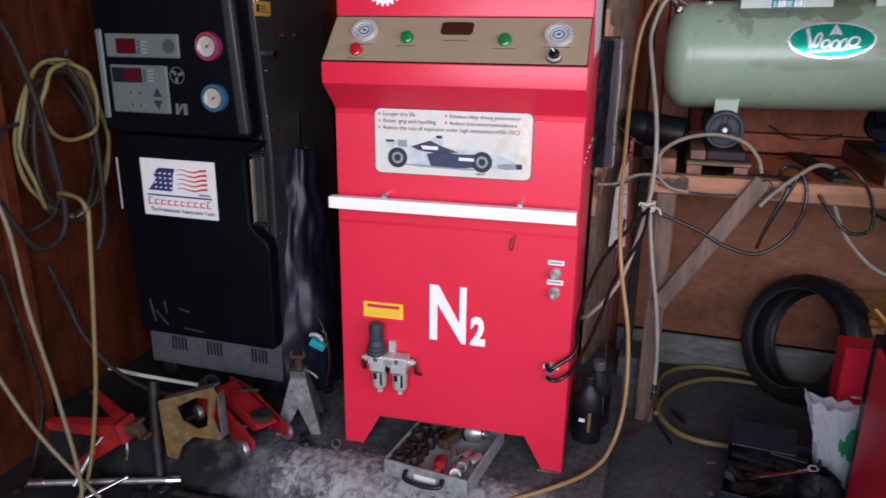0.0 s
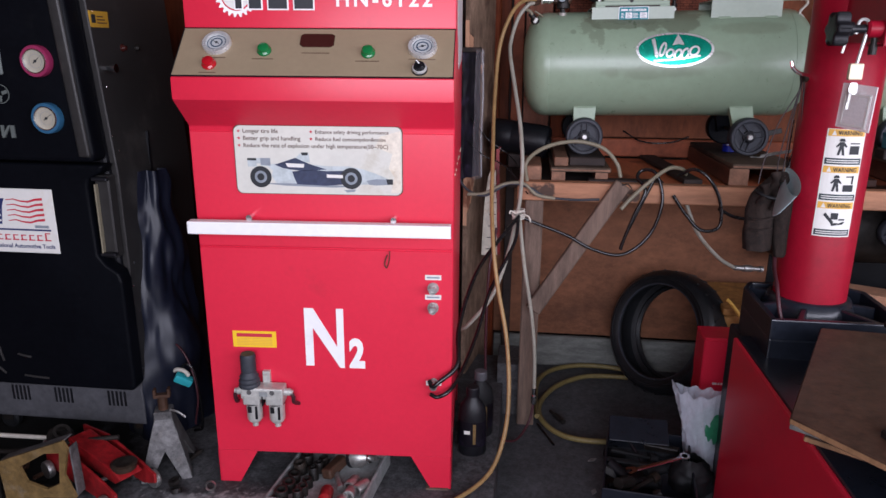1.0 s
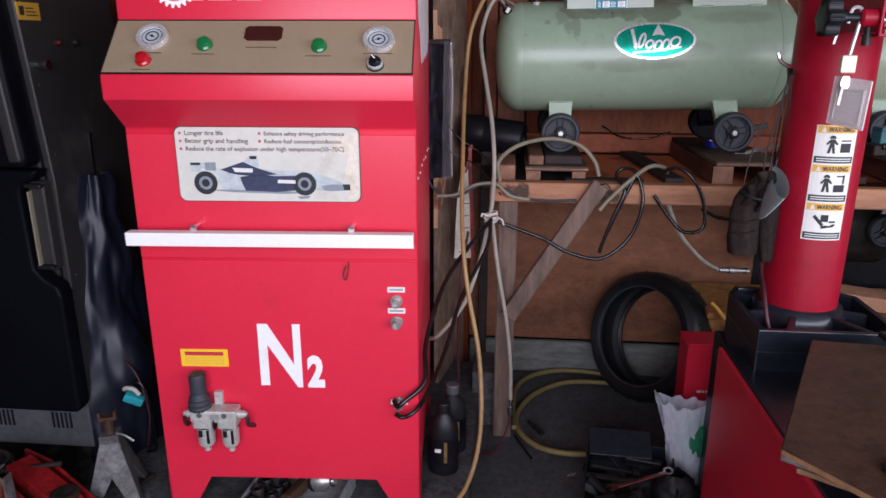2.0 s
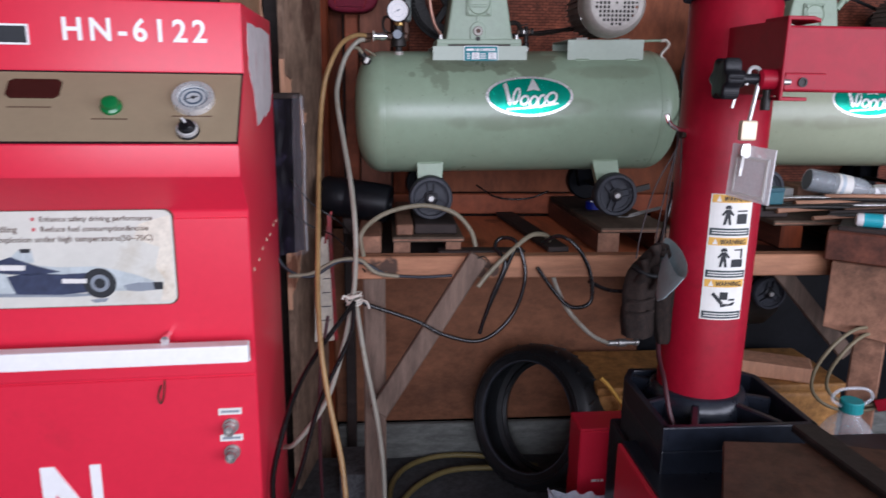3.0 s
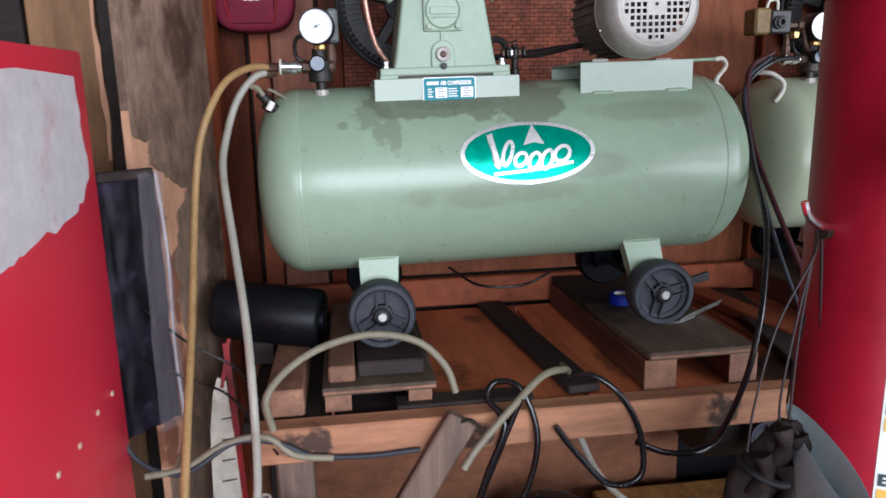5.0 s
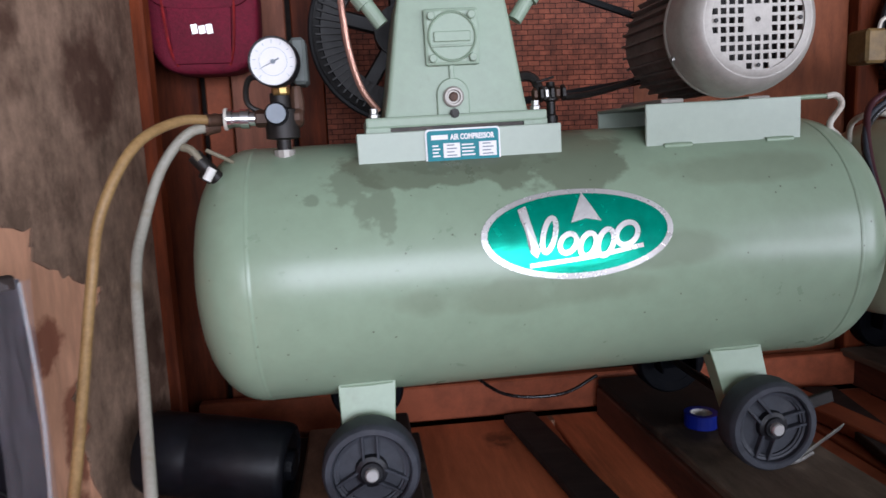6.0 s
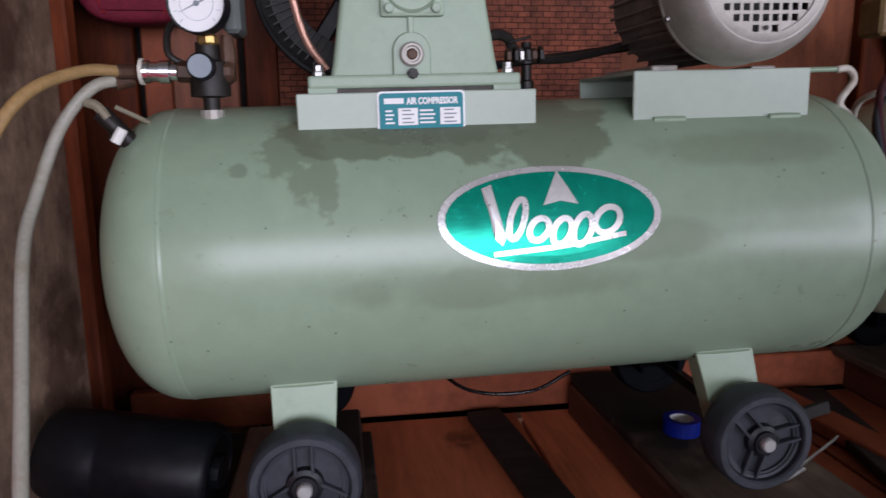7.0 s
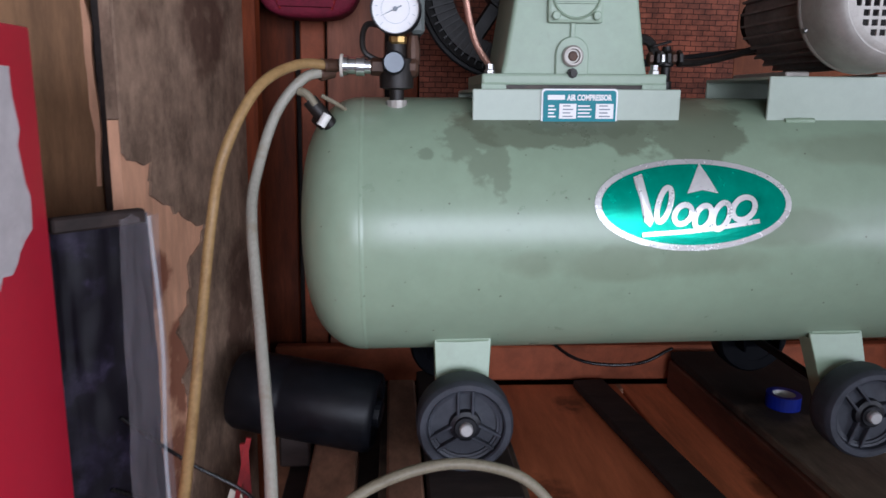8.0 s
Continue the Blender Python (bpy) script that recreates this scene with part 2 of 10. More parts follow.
GREEN_LIGHT = mat("pale_green_plate", (0.345, 0.405, 0.33), 0.42, var=0.06, scale=8, bump=0.01, dirt=(0.2, 0.21, 0.16), dirt_amount=0.08, dirt_scale=12, spec=0.5)
ALU = mat("cast_aluminium_paint", (0.33, 0.305, 0.27), 0.45, metal=0.2, var=0.08, scale=6, bump=0.01, dirt=(0.3, 0.28, 0.24), dirt_amount=0.12, spec=0.5, grime=0.15)
CASE_GREY = mat("scuffed_grey_case", (0.24, 0.25, 0.245), 0.55, var=0.15, scale=14, bump=0.02, dirt=(0.1, 0.09, 0.08), dirt_amount=0.22, dirt_scale=16, grime=0.3)
ZINC = mat("die_cast_zinc", (0.5, 0.49, 0.45), 0.36, metal=0.3, var=0.1, scale=10, bump=0.015, dirt=(0.2, 0.17, 0.13), dirt_amount=0.14, dirt_scale=14, spec=0.5, grime=0.25)
PALE_BRASS = mat("pale_brass", (0.58, 0.48, 0.34), 0.4, metal=0.3, var=0.1, bump=0.01, spec=0.5)
PEEL = mat("old_glue_residue", (0.58, 0.53, 0.53), 0.6, var=0.08, scale=14, bump=0.01, dirt=(0.45, 0.13, 0.14), dirt_amount=0.22, dirt_scale=11, grime=0.1)
MOTOR_DARK = mat("dusty_motor_body", (0.19, 0.165, 0.145), 0.55, metal=0.2, var=0.3, scale=14, bump=0.03)
GREASE = mat("greasy_black_metal", (0.02, 0.017, 0.015), 0.45, metal=0.2, var=0.4, scale=15, bump=0.05, dirt=(0.1, 0.06, 0.035), dirt_amount=0.2, grime=0.4)
TEAL = mat("teal_foil", (0.0, 0.3, 0.2), 0.25, metal=0.55, var=0.14, scale=30, bump=0.02)
FOIL = mat("silver_foil", (0.72, 0.71, 0.69), 0.28, metal=0.6, var=0.08, scale=20, bump=0.02)
TEAL_PRINT = mat("teal_print", (0.01, 0.2, 0.235), 0.55, var=0.08, bump=0.005)
POSTER = mat("yellowed_poster", (0.56, 0.555, 0.49), 0.5, var=0.06, scale=9, bump=0.004, dirt=(0.34, 0.29, 0.19), dirt_amount=0.22, dirt_scale=6)
AMBER_WORN = mat("worn_amber_sticker", (0.46, 0.25, 0.025), 0.5, var=0.1, bump=0.004)
YELLOW = mat("yellow_sticker", (0.8, 0.5, 0.02), 0.45, var=0.06, bump=0.005)
AMBER = mat("amber_print", (0.64, 0.36, 0.07), 0.5, var=0.05, bump=0.004)
INK = mat("black_print", (0.02, 0.022, 0.025), 0.5, var=0.1, bump=0.003)
NAVY_INK = mat("navy_print", (0.02, 0.03, 0.11), 0.5, var=0.1, bump=0.003)
TEAL_INK = mat("dark_teal_print", (0.04, 0.055, 0.058), 0.5, var=0.12, bump=0.003)
CAR_INK = mat("faded_navy_print", (0.035, 0.045, 0.085), 0.5, var=0.25, scale=40, bump=0.003)
CAR_PALE = mat("faded_grey_print", (0.44, 0.49, 0.49), 0.5, var=0.2, scale=40, bump=0.003)
CARD = mat("foggy_card", (0.38, 0.37, 0.345), 0.5, var=0.12, scale=30, bump=0.004, dirt=(0.38, 0.36, 0.33), dirt_amount=0.3, dirt_scale=30)
GREY_INK = mat("grey_print", (0.22, 0.25, 0.28), 0.5, var=0.15, bump=0.003)
PALE_INK = mat("pale_blue_print", (0.42, 0.48, 0.52), 0.5, var=0.12, bump=0.003)
BROWN_INK = mat("brown_print", (0.09, 0.045, 0.03), 0.5, var=0.2, bump=0.003)
RED_INK = mat("red_print", (0.5, 0.03, 0.05), 0.5, var=0.08, bump=0.003)
GREEN_LENS = mat("green_lens", (0.004, 0.14, 0.035), 0.18, var=0.06, bump=0.0, coat=0.5)
RED_LENS = mat("red_lens", (0.4, 0.006, 0.012), 0.18, var=0.06, bump=0.0, coat=0.5)
DARK_LENS = mat("dark_red_display", (0.045, 0.01, 0.008), 0.15, var=0.1, bump=0.0)
RED_DISPLAY = mat("red_display_glass", (0.06, 0.004, 0.007), 0.15, var=0.1, bump=0.0)
DIAL = mat("cream_dial", (0.34, 0.31, 0.245), 0.4, var=0.04, bump=0.0)
GREY_DIAL = mat("pale_grey_dial", (0.42, 0.43, 0.43), 0.35, var=0.06, bump=0.0)
DIAL_BLUE = mat("blue_grey_dial_print", (0.05, 0.075, 0.11), 0.4, var=0.15, bump=0.0)
GREY_PANEL = mat("grey_membrane_panel", (0.105, 0.118, 0.11), 0.45, var=0.08, bump=0.006)
GREY_METAL = mat("grey_sheet_metal", (0.1, 0.1, 0.108), 0.45, metal=0.3, var=0.12, scale=5, bump=0.01, dirt=(0.08, 0.07, 0.06), dirt_amount=0.16, grime=0.2)
DARK_METAL = mat("dark_sheet_metal", (0.036, 0.034, 0.033), 0.4, metal=0.3, var=0.15, scale=4, bump=0.01, dirt=(0.11, 0.1, 0.09), dirt_amount=0.1, spec=0.25)
PINK_RIM = mat("magenta_rubber", (0.24, 0.02, 0.07), 0.5, var=0.1, bump=0.01)
BLUE_RIM = mat("blue_rubber", (0.02, 0.085, 0.16), 0.5, var=0.1, bump=0.01)
BLUE = mat("blue_plastic", (0.004, 0.014, 0.2), 0.4, var=0.1, bump=0.01)
BLUE_CLOTH = mat("navy_cloth", (0.05, 0.06, 0.13), 0.9, var=0.3, scale=20, bump=0.08)
WOOD = mat("raw_planks", (0.125, 0.027, 0.009), 0.6, var=0.42, scale=5, fine=38, bump=0.05, stretch=(1, 1, 0.14), dirt=(0.009, 0.003, 0.002), dirt_amount=0.38, dirt_scale=4.5, islands=0.3, grime=0.45, spec=0.12)
WOOD_X = mat("raw_timber", (0.37, 0.19, 0.115), 0.65, var=0.28, scale=6, fine=42, bump=0.05, stretch=(0.13, 1, 1), dirt=(0.12, 0.055, 0.03), dirt_amount=0.24, dirt_scale=3, islands=0.18, grime=0.35)
WOOD_Y = mat("raw_boards", (0.58, 0.165, 0.07), 0.48, var=0.2, scale=6, fine=30, bump=0.04, stretch=(1, 0.13, 1), dirt=(0.09, 0.03, 0.016), dirt_amount=0.27, dirt_scale=7, islands=0.14, grime=0.28, spec=0.2)
GREY_WOOD = mat("weathered_batten", (0.145, 0.098, 0.073), 0.75, var=0.22, scale=8, fine=60, bump=0.05, stretch=(1, 1, 0.15), dirt=(0.1, 0.07, 0.05), dirt_amount=0.22, dirt_scale=4, grime=0.4)
DARK_WOOD = mat("oil_soaked_board", (0.03, 0.02, 0.017), 0.7, var=0.35, scale=7, fine=50, bump=0.05, stretch=(0.3, 1, 1), dirt=(0.085, 0.05, 0.036), dirt_amount=0.16, dirt_scale=4, spec=0.3, grime=0.4)
WOOD_R = mat("reddish_bench_boards", (0.28, 0.075, 0.034), 0.55, var=0.2, scale=6, fine=34, bump=0.04, stretch=(0.4, 0.2, 0.4), dirt=(0.05, 0.018, 0.01), dirt_amount=0.28, dirt_scale=5, islands=0.15, grime=0.35, spec=0.15)
WOOD_T = mat("tan_planks", (0.24, 0.125, 0.06), 0.65, var=0.22, scale=6, fine=40, bump=0.05, stretch=(1, 1, 0.16), dirt=(0.06, 0.03, 0.018), dirt_amount=0.24, dirt_scale=5, grime=0.35)
WOOD_P = mat("pinkish_plank", (0.26, 0.095, 0.055), 0.65, var=0.2, scale=6, fine=40, bump=0.05, stretch=(1, 1, 0.16), dirt=(0.1, 0.04, 0.022), dirt_amount=0.26, dirt_scale=6, grime=0.35)
BLOCK = mat("grimy_timber_block", (0.23, 0.115, 0.07), 0.7, var=0.25, scale=9, fine=45, bump=0.06, stretch=(0.4, 0.2, 0.4), dirt=(0.05, 0.026, 0.016), dirt_amount=0.3, dirt_scale=14, islands=0.2, grime=0.5)
RAIL = mat("oil_marked_rail", (0.36, 0.168, 0.09), 0.65, var=0.25, scale=6, fine=42, bump=0.05, stretch=(0.13, 1, 1), dirt=(0.13, 0.06, 0.035), dirt_amount=0.2, dirt_scale=9, grime=0.35)
stain(RAIL, ((0.76, 0.806, 0.05, 0.045), (0.36, 0.8, 0.05, 0.035), (0.1, 0.81, 0.07, 0.04)), (0.012, 0.009, 0.008), 40.0, 0.3, 0.42, 0.85, "xz")
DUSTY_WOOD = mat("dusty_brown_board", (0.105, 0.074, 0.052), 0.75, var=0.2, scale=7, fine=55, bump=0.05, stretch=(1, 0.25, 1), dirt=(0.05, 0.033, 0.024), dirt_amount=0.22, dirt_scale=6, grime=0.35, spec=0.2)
# near-black towards the back of each pallet top
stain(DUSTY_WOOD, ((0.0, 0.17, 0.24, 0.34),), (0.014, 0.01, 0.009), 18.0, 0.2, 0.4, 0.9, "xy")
stain(WOOD_Y, ((0.442, 2.6, 0.04, 0.05), (0.64, 2.3, 0.03, 0.12), (0.35, 2.3, 0.05, 0.1)), (0.035, 0.014, 0.009), 60.0, 0.22, 0.5, 0.6, "xy")
STRINGER = mat("dark_red_stringer", (0.13, 0.042, 0.024), 0.6, var=0.25, scale=6, fine=40, bump=0.05, stretch=(1, 0.2, 1), dirt=(0.03, 0.014, 0.01), dirt_amount=0.3, dirt_scale=8, grime=0.4)
# boards go near-black towards the rail, right of the pallet
stain(WOOD_R, ((1.0, 2.2, 0.3, 0.14),), (0.01, 0.007, 0.006), 16.0, 0.2, 0.4, 0.92, "xy")
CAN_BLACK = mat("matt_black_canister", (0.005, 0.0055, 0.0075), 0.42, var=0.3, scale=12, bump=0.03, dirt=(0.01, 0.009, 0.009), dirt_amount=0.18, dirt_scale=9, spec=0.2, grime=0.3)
PLYWOOD = mat("reddish_plywood", (0.19, 0.058, 0.025), 0.62, var=0.25, scale=2.2, fine=45, bump=0.03, stretch=(1, 1, 0.35), dirt=(0.1, 0.035, 0.018), dirt_amount=0.24, dirt_scale=1.8, grime=0.3, spec=0.15)
# darker copy of the plywood: the left wall's shade put into its colour
PLY_DARK = mat("shaded_plywood", (0.062, 0.0145, 0.005), 0.7, var=0.35, scale=2.2, fine=45, bump=0.03, stretch=(1, 1, 0.35), dirt=(0.014, 0.005, 0.003), dirt_amount=0.42, dirt_scale=2.2, spec=0.06, grime=0.4)
PLY_LOW = mat("scuffed_reddish_plywood", (0.2, 0.084, 0.044), 0.65, var=0.22, scale=2.5, fine=45, bump=0.03, stretch=(0.6, 1, 1), dirt=(0.055, 0.027, 0.018), dirt_amount=0.3, dirt_scale=3.4, grime=0.24, spec=0.15)
PLY_GREY = mat("stained_plywood", (0.25, 0.165, 0.115), 0.7, var=0.28, scale=3, fine=50, bump=0.04, stretch=(1, 1, 0.5), dirt=(0.06, 0.026, 0.017), dirt_amount=0.36, dirt_scale=4.2, grime=0.45, spec=0.12)
stain(PLY_GREY, ((0.28, 0.95, 0.08, 0.3), (0.2, 1.42, 0.1, 0.12), (0.3, 1.7, 0.06, 0.3), (0.05, 1.6, 0.05, 0.3)), (0.05, 0.022, 0.015), 22.0, 0.26, 0.46, 0.75, "xz")
PLY_RAW = mat("torn_plywood_core", (0.62, 0.33, 0.2), 0.75, var=0.22, scale=8, fine=60, bump=0.07, stretch=(1, 1, 0.2), grime=0.15)
stain(PLY_RAW, ((0.1, 1.0, 0.05, 0.1), (0.07, 0.86, 0.07, 0.12), (0.02, 0.76, 0.05, 0.08), (0.05, 1.12, 0.06, 0.05)), (0.16, 0.045, 0.024), 34.0, 0.27, 0.4, 0.8, "xz")
BRICK_PRINT = brick_print("brick_pattern_board")
CONCRETE = mat("dirty_concrete", (0.085, 0.085, 0.088), 0.8, var=0.3, scale=7, fine=120, bump=0.14, dirt=(0.04, 0.038, 0.037), dirt_amount=0.3, dirt_scale=4, grime=0.5, spec=0.2)
CONCRETE_PALE = mat("worn_concrete_edge", (0.2, 0.19, 0.185), 0.85, var=0.3, scale=12, fine=80, bump=0.16, dirt=(0.06, 0.05, 0.045), dirt_amount=0.4, dirt_scale=7, grime=0.5)
FLOOR = mat("dark_concrete_floor", (0.072, 0.074, 0.078), 0.7, var=0.25, scale=4, fine=110, bump=0.06, dirt=(0.042, 0.041, 0.042), dirt_amount=0.3, dirt_scale=2.4, grime=0.35, spec=0.25)
# near-black blob over the left corner of the floor
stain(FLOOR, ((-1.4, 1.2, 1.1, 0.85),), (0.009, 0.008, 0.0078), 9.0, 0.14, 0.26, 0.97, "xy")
# ledge colour: paler along the front edge, near-black towards the left end
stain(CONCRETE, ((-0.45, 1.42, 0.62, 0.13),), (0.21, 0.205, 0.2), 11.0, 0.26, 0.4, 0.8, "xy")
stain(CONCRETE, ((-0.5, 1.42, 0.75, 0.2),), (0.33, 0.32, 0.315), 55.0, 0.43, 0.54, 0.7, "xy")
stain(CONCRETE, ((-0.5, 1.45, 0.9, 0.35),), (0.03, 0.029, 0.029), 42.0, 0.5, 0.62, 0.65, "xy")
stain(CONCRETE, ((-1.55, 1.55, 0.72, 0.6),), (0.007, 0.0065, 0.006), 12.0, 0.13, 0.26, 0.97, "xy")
GREY_BOARD = mat("grey_painted_board", (0.16, 0.165, 0.15), 0.7, var=0.2, scale=8, bump=0.04, stretch=(0.3, 1, 1), dirt=(0.07, 0.06, 0.05), dirt_amount=0.25, grime=0.35)
TAN_HOSE = mat("amber_braided_hose", (0.3, 0.185, 0.075), 0.42, var=0.25, scale=10, fine=180, bump=0.04, dirt=(0.14, 0.07, 0.025), dirt_amount=0.28, dirt_scale=30)
CREAM_HOSE = mat("clear_braided_hose", (0.3, 0.285, 0.235), 0.38, var=0.15, scale=10, fine=220, bump=0.05, dirt=(0.2, 0.15, 0.09), dirt_amount=0.28, dirt_scale=25)
GREYED_HOSE = mat("dusty_braided_hose", (0.2, 0.175, 0.12), 0.45, var=0.2, scale=12, fine=200, bump=0.05, dirt=(0.1, 0.08, 0.05), dirt_amount=0.22, dirt_scale=28)
PALE_HOSE = mat("pale_dusty_hose", (0.17, 0.14, 0.085), 0.5, var=0.2, scale=10, fine=160, bump=0.03, dirt=(0.1, 0.08, 0.05), dirt_amount=0.2, dirt_scale=12)
YELLOW_HOSE = mat("yellow_hose", (0.175, 0.135, 0.05), 0.5, var=0.25, scale=10, fine=120, bump=0.04, dirt=(0.12, 0.085, 0.04), dirt_amount=0.25, dirt_scale=10)
BLACK_HOSE = mat("black_hose", (0.006, 0.0055, 0.006), 0.26, var=0.3, scale=12, bump=0.02, spec=0.5)
DULL_HOSE = mat("dull_brown_black_hose", (0.016, 0.012, 0.01), 0.6, var=0.35, scale=12, bump=0.03, dirt=(0.04, 0.03, 0.022), dirt_amount=0.2, dirt_scale=14, spec=0.25)
MAROON_HOSE = mat("maroon_hose", (0.05, 0.014, 0.018), 0.4, var=0.2, scale=12, bump=0.02)
WHITE_CABLE = mat("white_cable", (0.55, 0.51, 0.44), 0.5, var=0.15, bump=0.02, dirt=(0.25, 0.18, 0.12), dirt_amount=0.25, dirt_scale=12)
POUCH = mat("maroon_nylon", (0.15, 0.007, 0.024), 0.75, var=0.25, scale=20, fine=260, bump=0.08, grime=0.2)
CORD = mat("greasy_maroon_cord", (0.022, 0.011, 0.011), 0.5, var=0.3, scale=20, fine=300, bump=0.05)
GLOVE = mat("greasy_work_glove", (0.02, 0.012, 0.009), 0.9, var=0.4, scale=22, fine=200, bump=0.12, dirt=(0.03, 0.021, 0.017), dirt_amount=0.2, dirt_scale=10, grime=0.55)
BAG = clear("white_plastic_bag", (0.66, 0.7, 0.78), 0.3, 0.62)
BAG_GREEN = mat("green_bag_contents", (0.03, 0.2, 0.1), 0.4, var=0.25, scale=18, bump=0.06)
COPPER = mat("braided_copper", (0.6, 0.33, 0.25), 0.35, metal=0.7, var=0.2, fine=300, bump=0.08, spec=0.5)
FLYWHEEL = mat("sooty_cast_iron", (0.008, 0.007, 0.0065), 0.5, metal=0.1, var=0.4, scale=15, bump=0.05, dirt=(0.03, 0.02, 0.014), dirt_amount=0.16, grime=0.4, spec=0.3)
RUST = mat("rusted_plate", (0.078, 0.04, 0.025), 0.5, metal=0.25, var=0.3, scale=6, fine=60, bump=0.03, dirt=(0.06, 0.035, 0.025), dirt_amount=0.28, dirt_scale=5, grime=0.35)
OCHRE = mat("worn_ochre_paint", (0.16, 0.1, 0.036), 0.55, var=0.15, scale=10, bump=0.03, dirt=(0.2, 0.17, 0.13), dirt_amount=0.28, dirt_scale=13, grime=0.4)
JACK_GREY = mat("worn_grey_paint", (0.125, 0.12, 0.118), 0.5, metal=0.3, var=0.2, scale=12, bump=0.03, dirt=(0.14, 0.11, 0.09), dirt_amount=0.22, dirt_scale=9, grime=0.55)
ORANGE = mat("faded_orange_plastic", (0.4, 0.195, 0.06), 0.55, var=0.28, scale=6, fine=50, bump=0.02, dirt=(0.11, 0.06, 0.03), dirt_amount=0.36, dirt_scale=6, grime=0.35, spec=0.2)
TARP = mat("dark_tarpaulin", (0.012, 0.009, 0.018), 0.5, var=0.6, scale=16, fine=60, bump=0.03, dirt=(0.042, 0.034, 0.06), dirt_amount=0.3, dirt_scale=13, spec=0.18, grime=0.75)
stain(TARP, ((0.0, 0.08, 0.09, 0.09), (0.0, 0.3, 0.09, 0.1), (0.0, 0.2, 0.06, 0.06)), (0.004, 0.003, 0.005), 38.0, 0.3, 0.42, 0.9, "xz")
VINYL = mat("black_vinyl_sheet", (0.007, 0.009, 0.019), 0.44, var=0.3, scale=8, bump=0.008, rough_var=0.08, spec=0.4)
PVC = mat("grey_pvc", (0.3, 0.385, 0.4), 0.5, var=0.12, bump=0.01, dirt=(0.2, 0.2, 0.18), dirt_amount=0.15)
FOLIO = clear("clear_sleeve", (0.88, 0.86, 0.85), 0.3, 0.64)
FILM = clear("clear_plastic_film", (0.36, 0.32, 0.34), 0.15, 0.17)
PET = clear("clear_pet_plastic", (0.7, 0.76, 0.8), 0.08, 0.27)
ROOF = mat("corrugated_roof", (0.2, 0.19, 0.18), 0.6, metal=0.3, var=0.2, bump=0.02)
EARTH = mat("outdoor_ground", (0.2, 0.18, 0.16), 0.9, var=0.25, scale=1.5, fine=30, bump=0.1)


# ---- mesh helpers ----
def thing(name, m, label="", category="", group="", kind=""):
    ob = new(name)
    ob.empty_display_size = 0.05
    ob.matrix_basis = m
    return tagged(ob, label, category, group, kind)


def part(name, bm, material, parent=None, label="", m=None, smooth=False, angle=40):
    me = bpy.data.meshes.new(name)
    bmesh.ops.recalc_face_normals(bm, faces=bm.faces[:])
    bm.to_mesh(me)
    bm.free()
    me.materials.append(material)
    if smooth:
        for p in me.polygons:
            p.use_smooth = True
        me.set_sharp_from_angle(angle=radians(angle))
    ob = new(name, me)
    ob.parent = parent
    if m is not None:
        ob.matrix_basis = m
    if label:
        ob["label"] = label
    return ob


def box(x0, x1, y0, y1, z0, z1, bevel=0.0, segs=1):
    bm = bmesh.new()
    bmesh.ops.create_cube(bm, size=1)
    for v in bm.verts:
        v.co = Vector(((x0 + x1) / 2 + v.co.x * (x1 - x0), (y0 + y1) / 2 + v.co.y * (y1 - y0), (z0 + z1) / 2 + v.co.z * (z1 - z0)))
    if bevel:
        bmesh.ops.bevel(bm, geom=bm.edges[:], offset=bevel, segments=segs, affect="EDGES", profile=0.6)
    return bm


def prism(poly, x0, x1, axis="x", bevel=0.0, segs=2):
    """Extrudes a closed 2D outline along an axis: x (y, z), y (x, z) or z (x, y)."""
    bm = bmesh.new()

    def at(a, b, d):
        return {"x": (d, a, b), "y": (a, d, b), "z": (a, b, d)}[axis]
    lo = [bm.verts.new(at(a, b, x0)) for a, b in poly]
    hi = [bm.verts.new(at(a, b, x1)) for a, b in poly]
    bm.faces.new(lo)
    bm.faces.new(hi[::-1])
    k = len(poly)
    for i in range(k):
        bm.faces.new((lo[i], hi[i], hi[(i + 1) % k], lo[(i + 1) % k]))
    bmesh.ops.recalc_face_normals(bm, faces=bm.faces[:])
    if bevel:
        bmesh.ops.bevel(bm, geom=bm.edges[:], offset=bevel, segments=segs, affect="EDGES", profile=0.6)
    return bm


def lathe(profile, segs=32, m=None, arc=1.0):
    """Turns (radius, height) pairs round z."""
    bm = bmesh.new()
    rings = []
    for r, h in profile:
        if r < 1e-6:
            rings.append([bm.verts.new((0, 0, h))])
        else:
            rings.append([bm.verts.new((r * math.cos(2 * math.pi * i / segs), r * math.sin(2 * math.pi * i / segs), h)) for i in range(segs)])
    for a, b in zip(rings, rings[1:]):
        for i in range(segs):
            j = (i + 1) % segs
            if len(a) == 1 and len(b) == 1:
                continue
            if len(a) == 1:
                bm.faces.new((a[0], b[i], b[j]))
            elif len(b) == 1:
                bm.faces.new((a[i], b[0], a[j]))
            else:
                bm.faces.new((a[i], b[i], b[j], a[j]))
    for ring in (rings[0], rings[-1]):
        if len(ring) > 1 and rings[0] is not rings[-1]:
            bm.faces.new(ring)
    if m is not None:
        bmesh.ops.transform(bm, matrix=m, verts=bm.verts[:])
    return bm


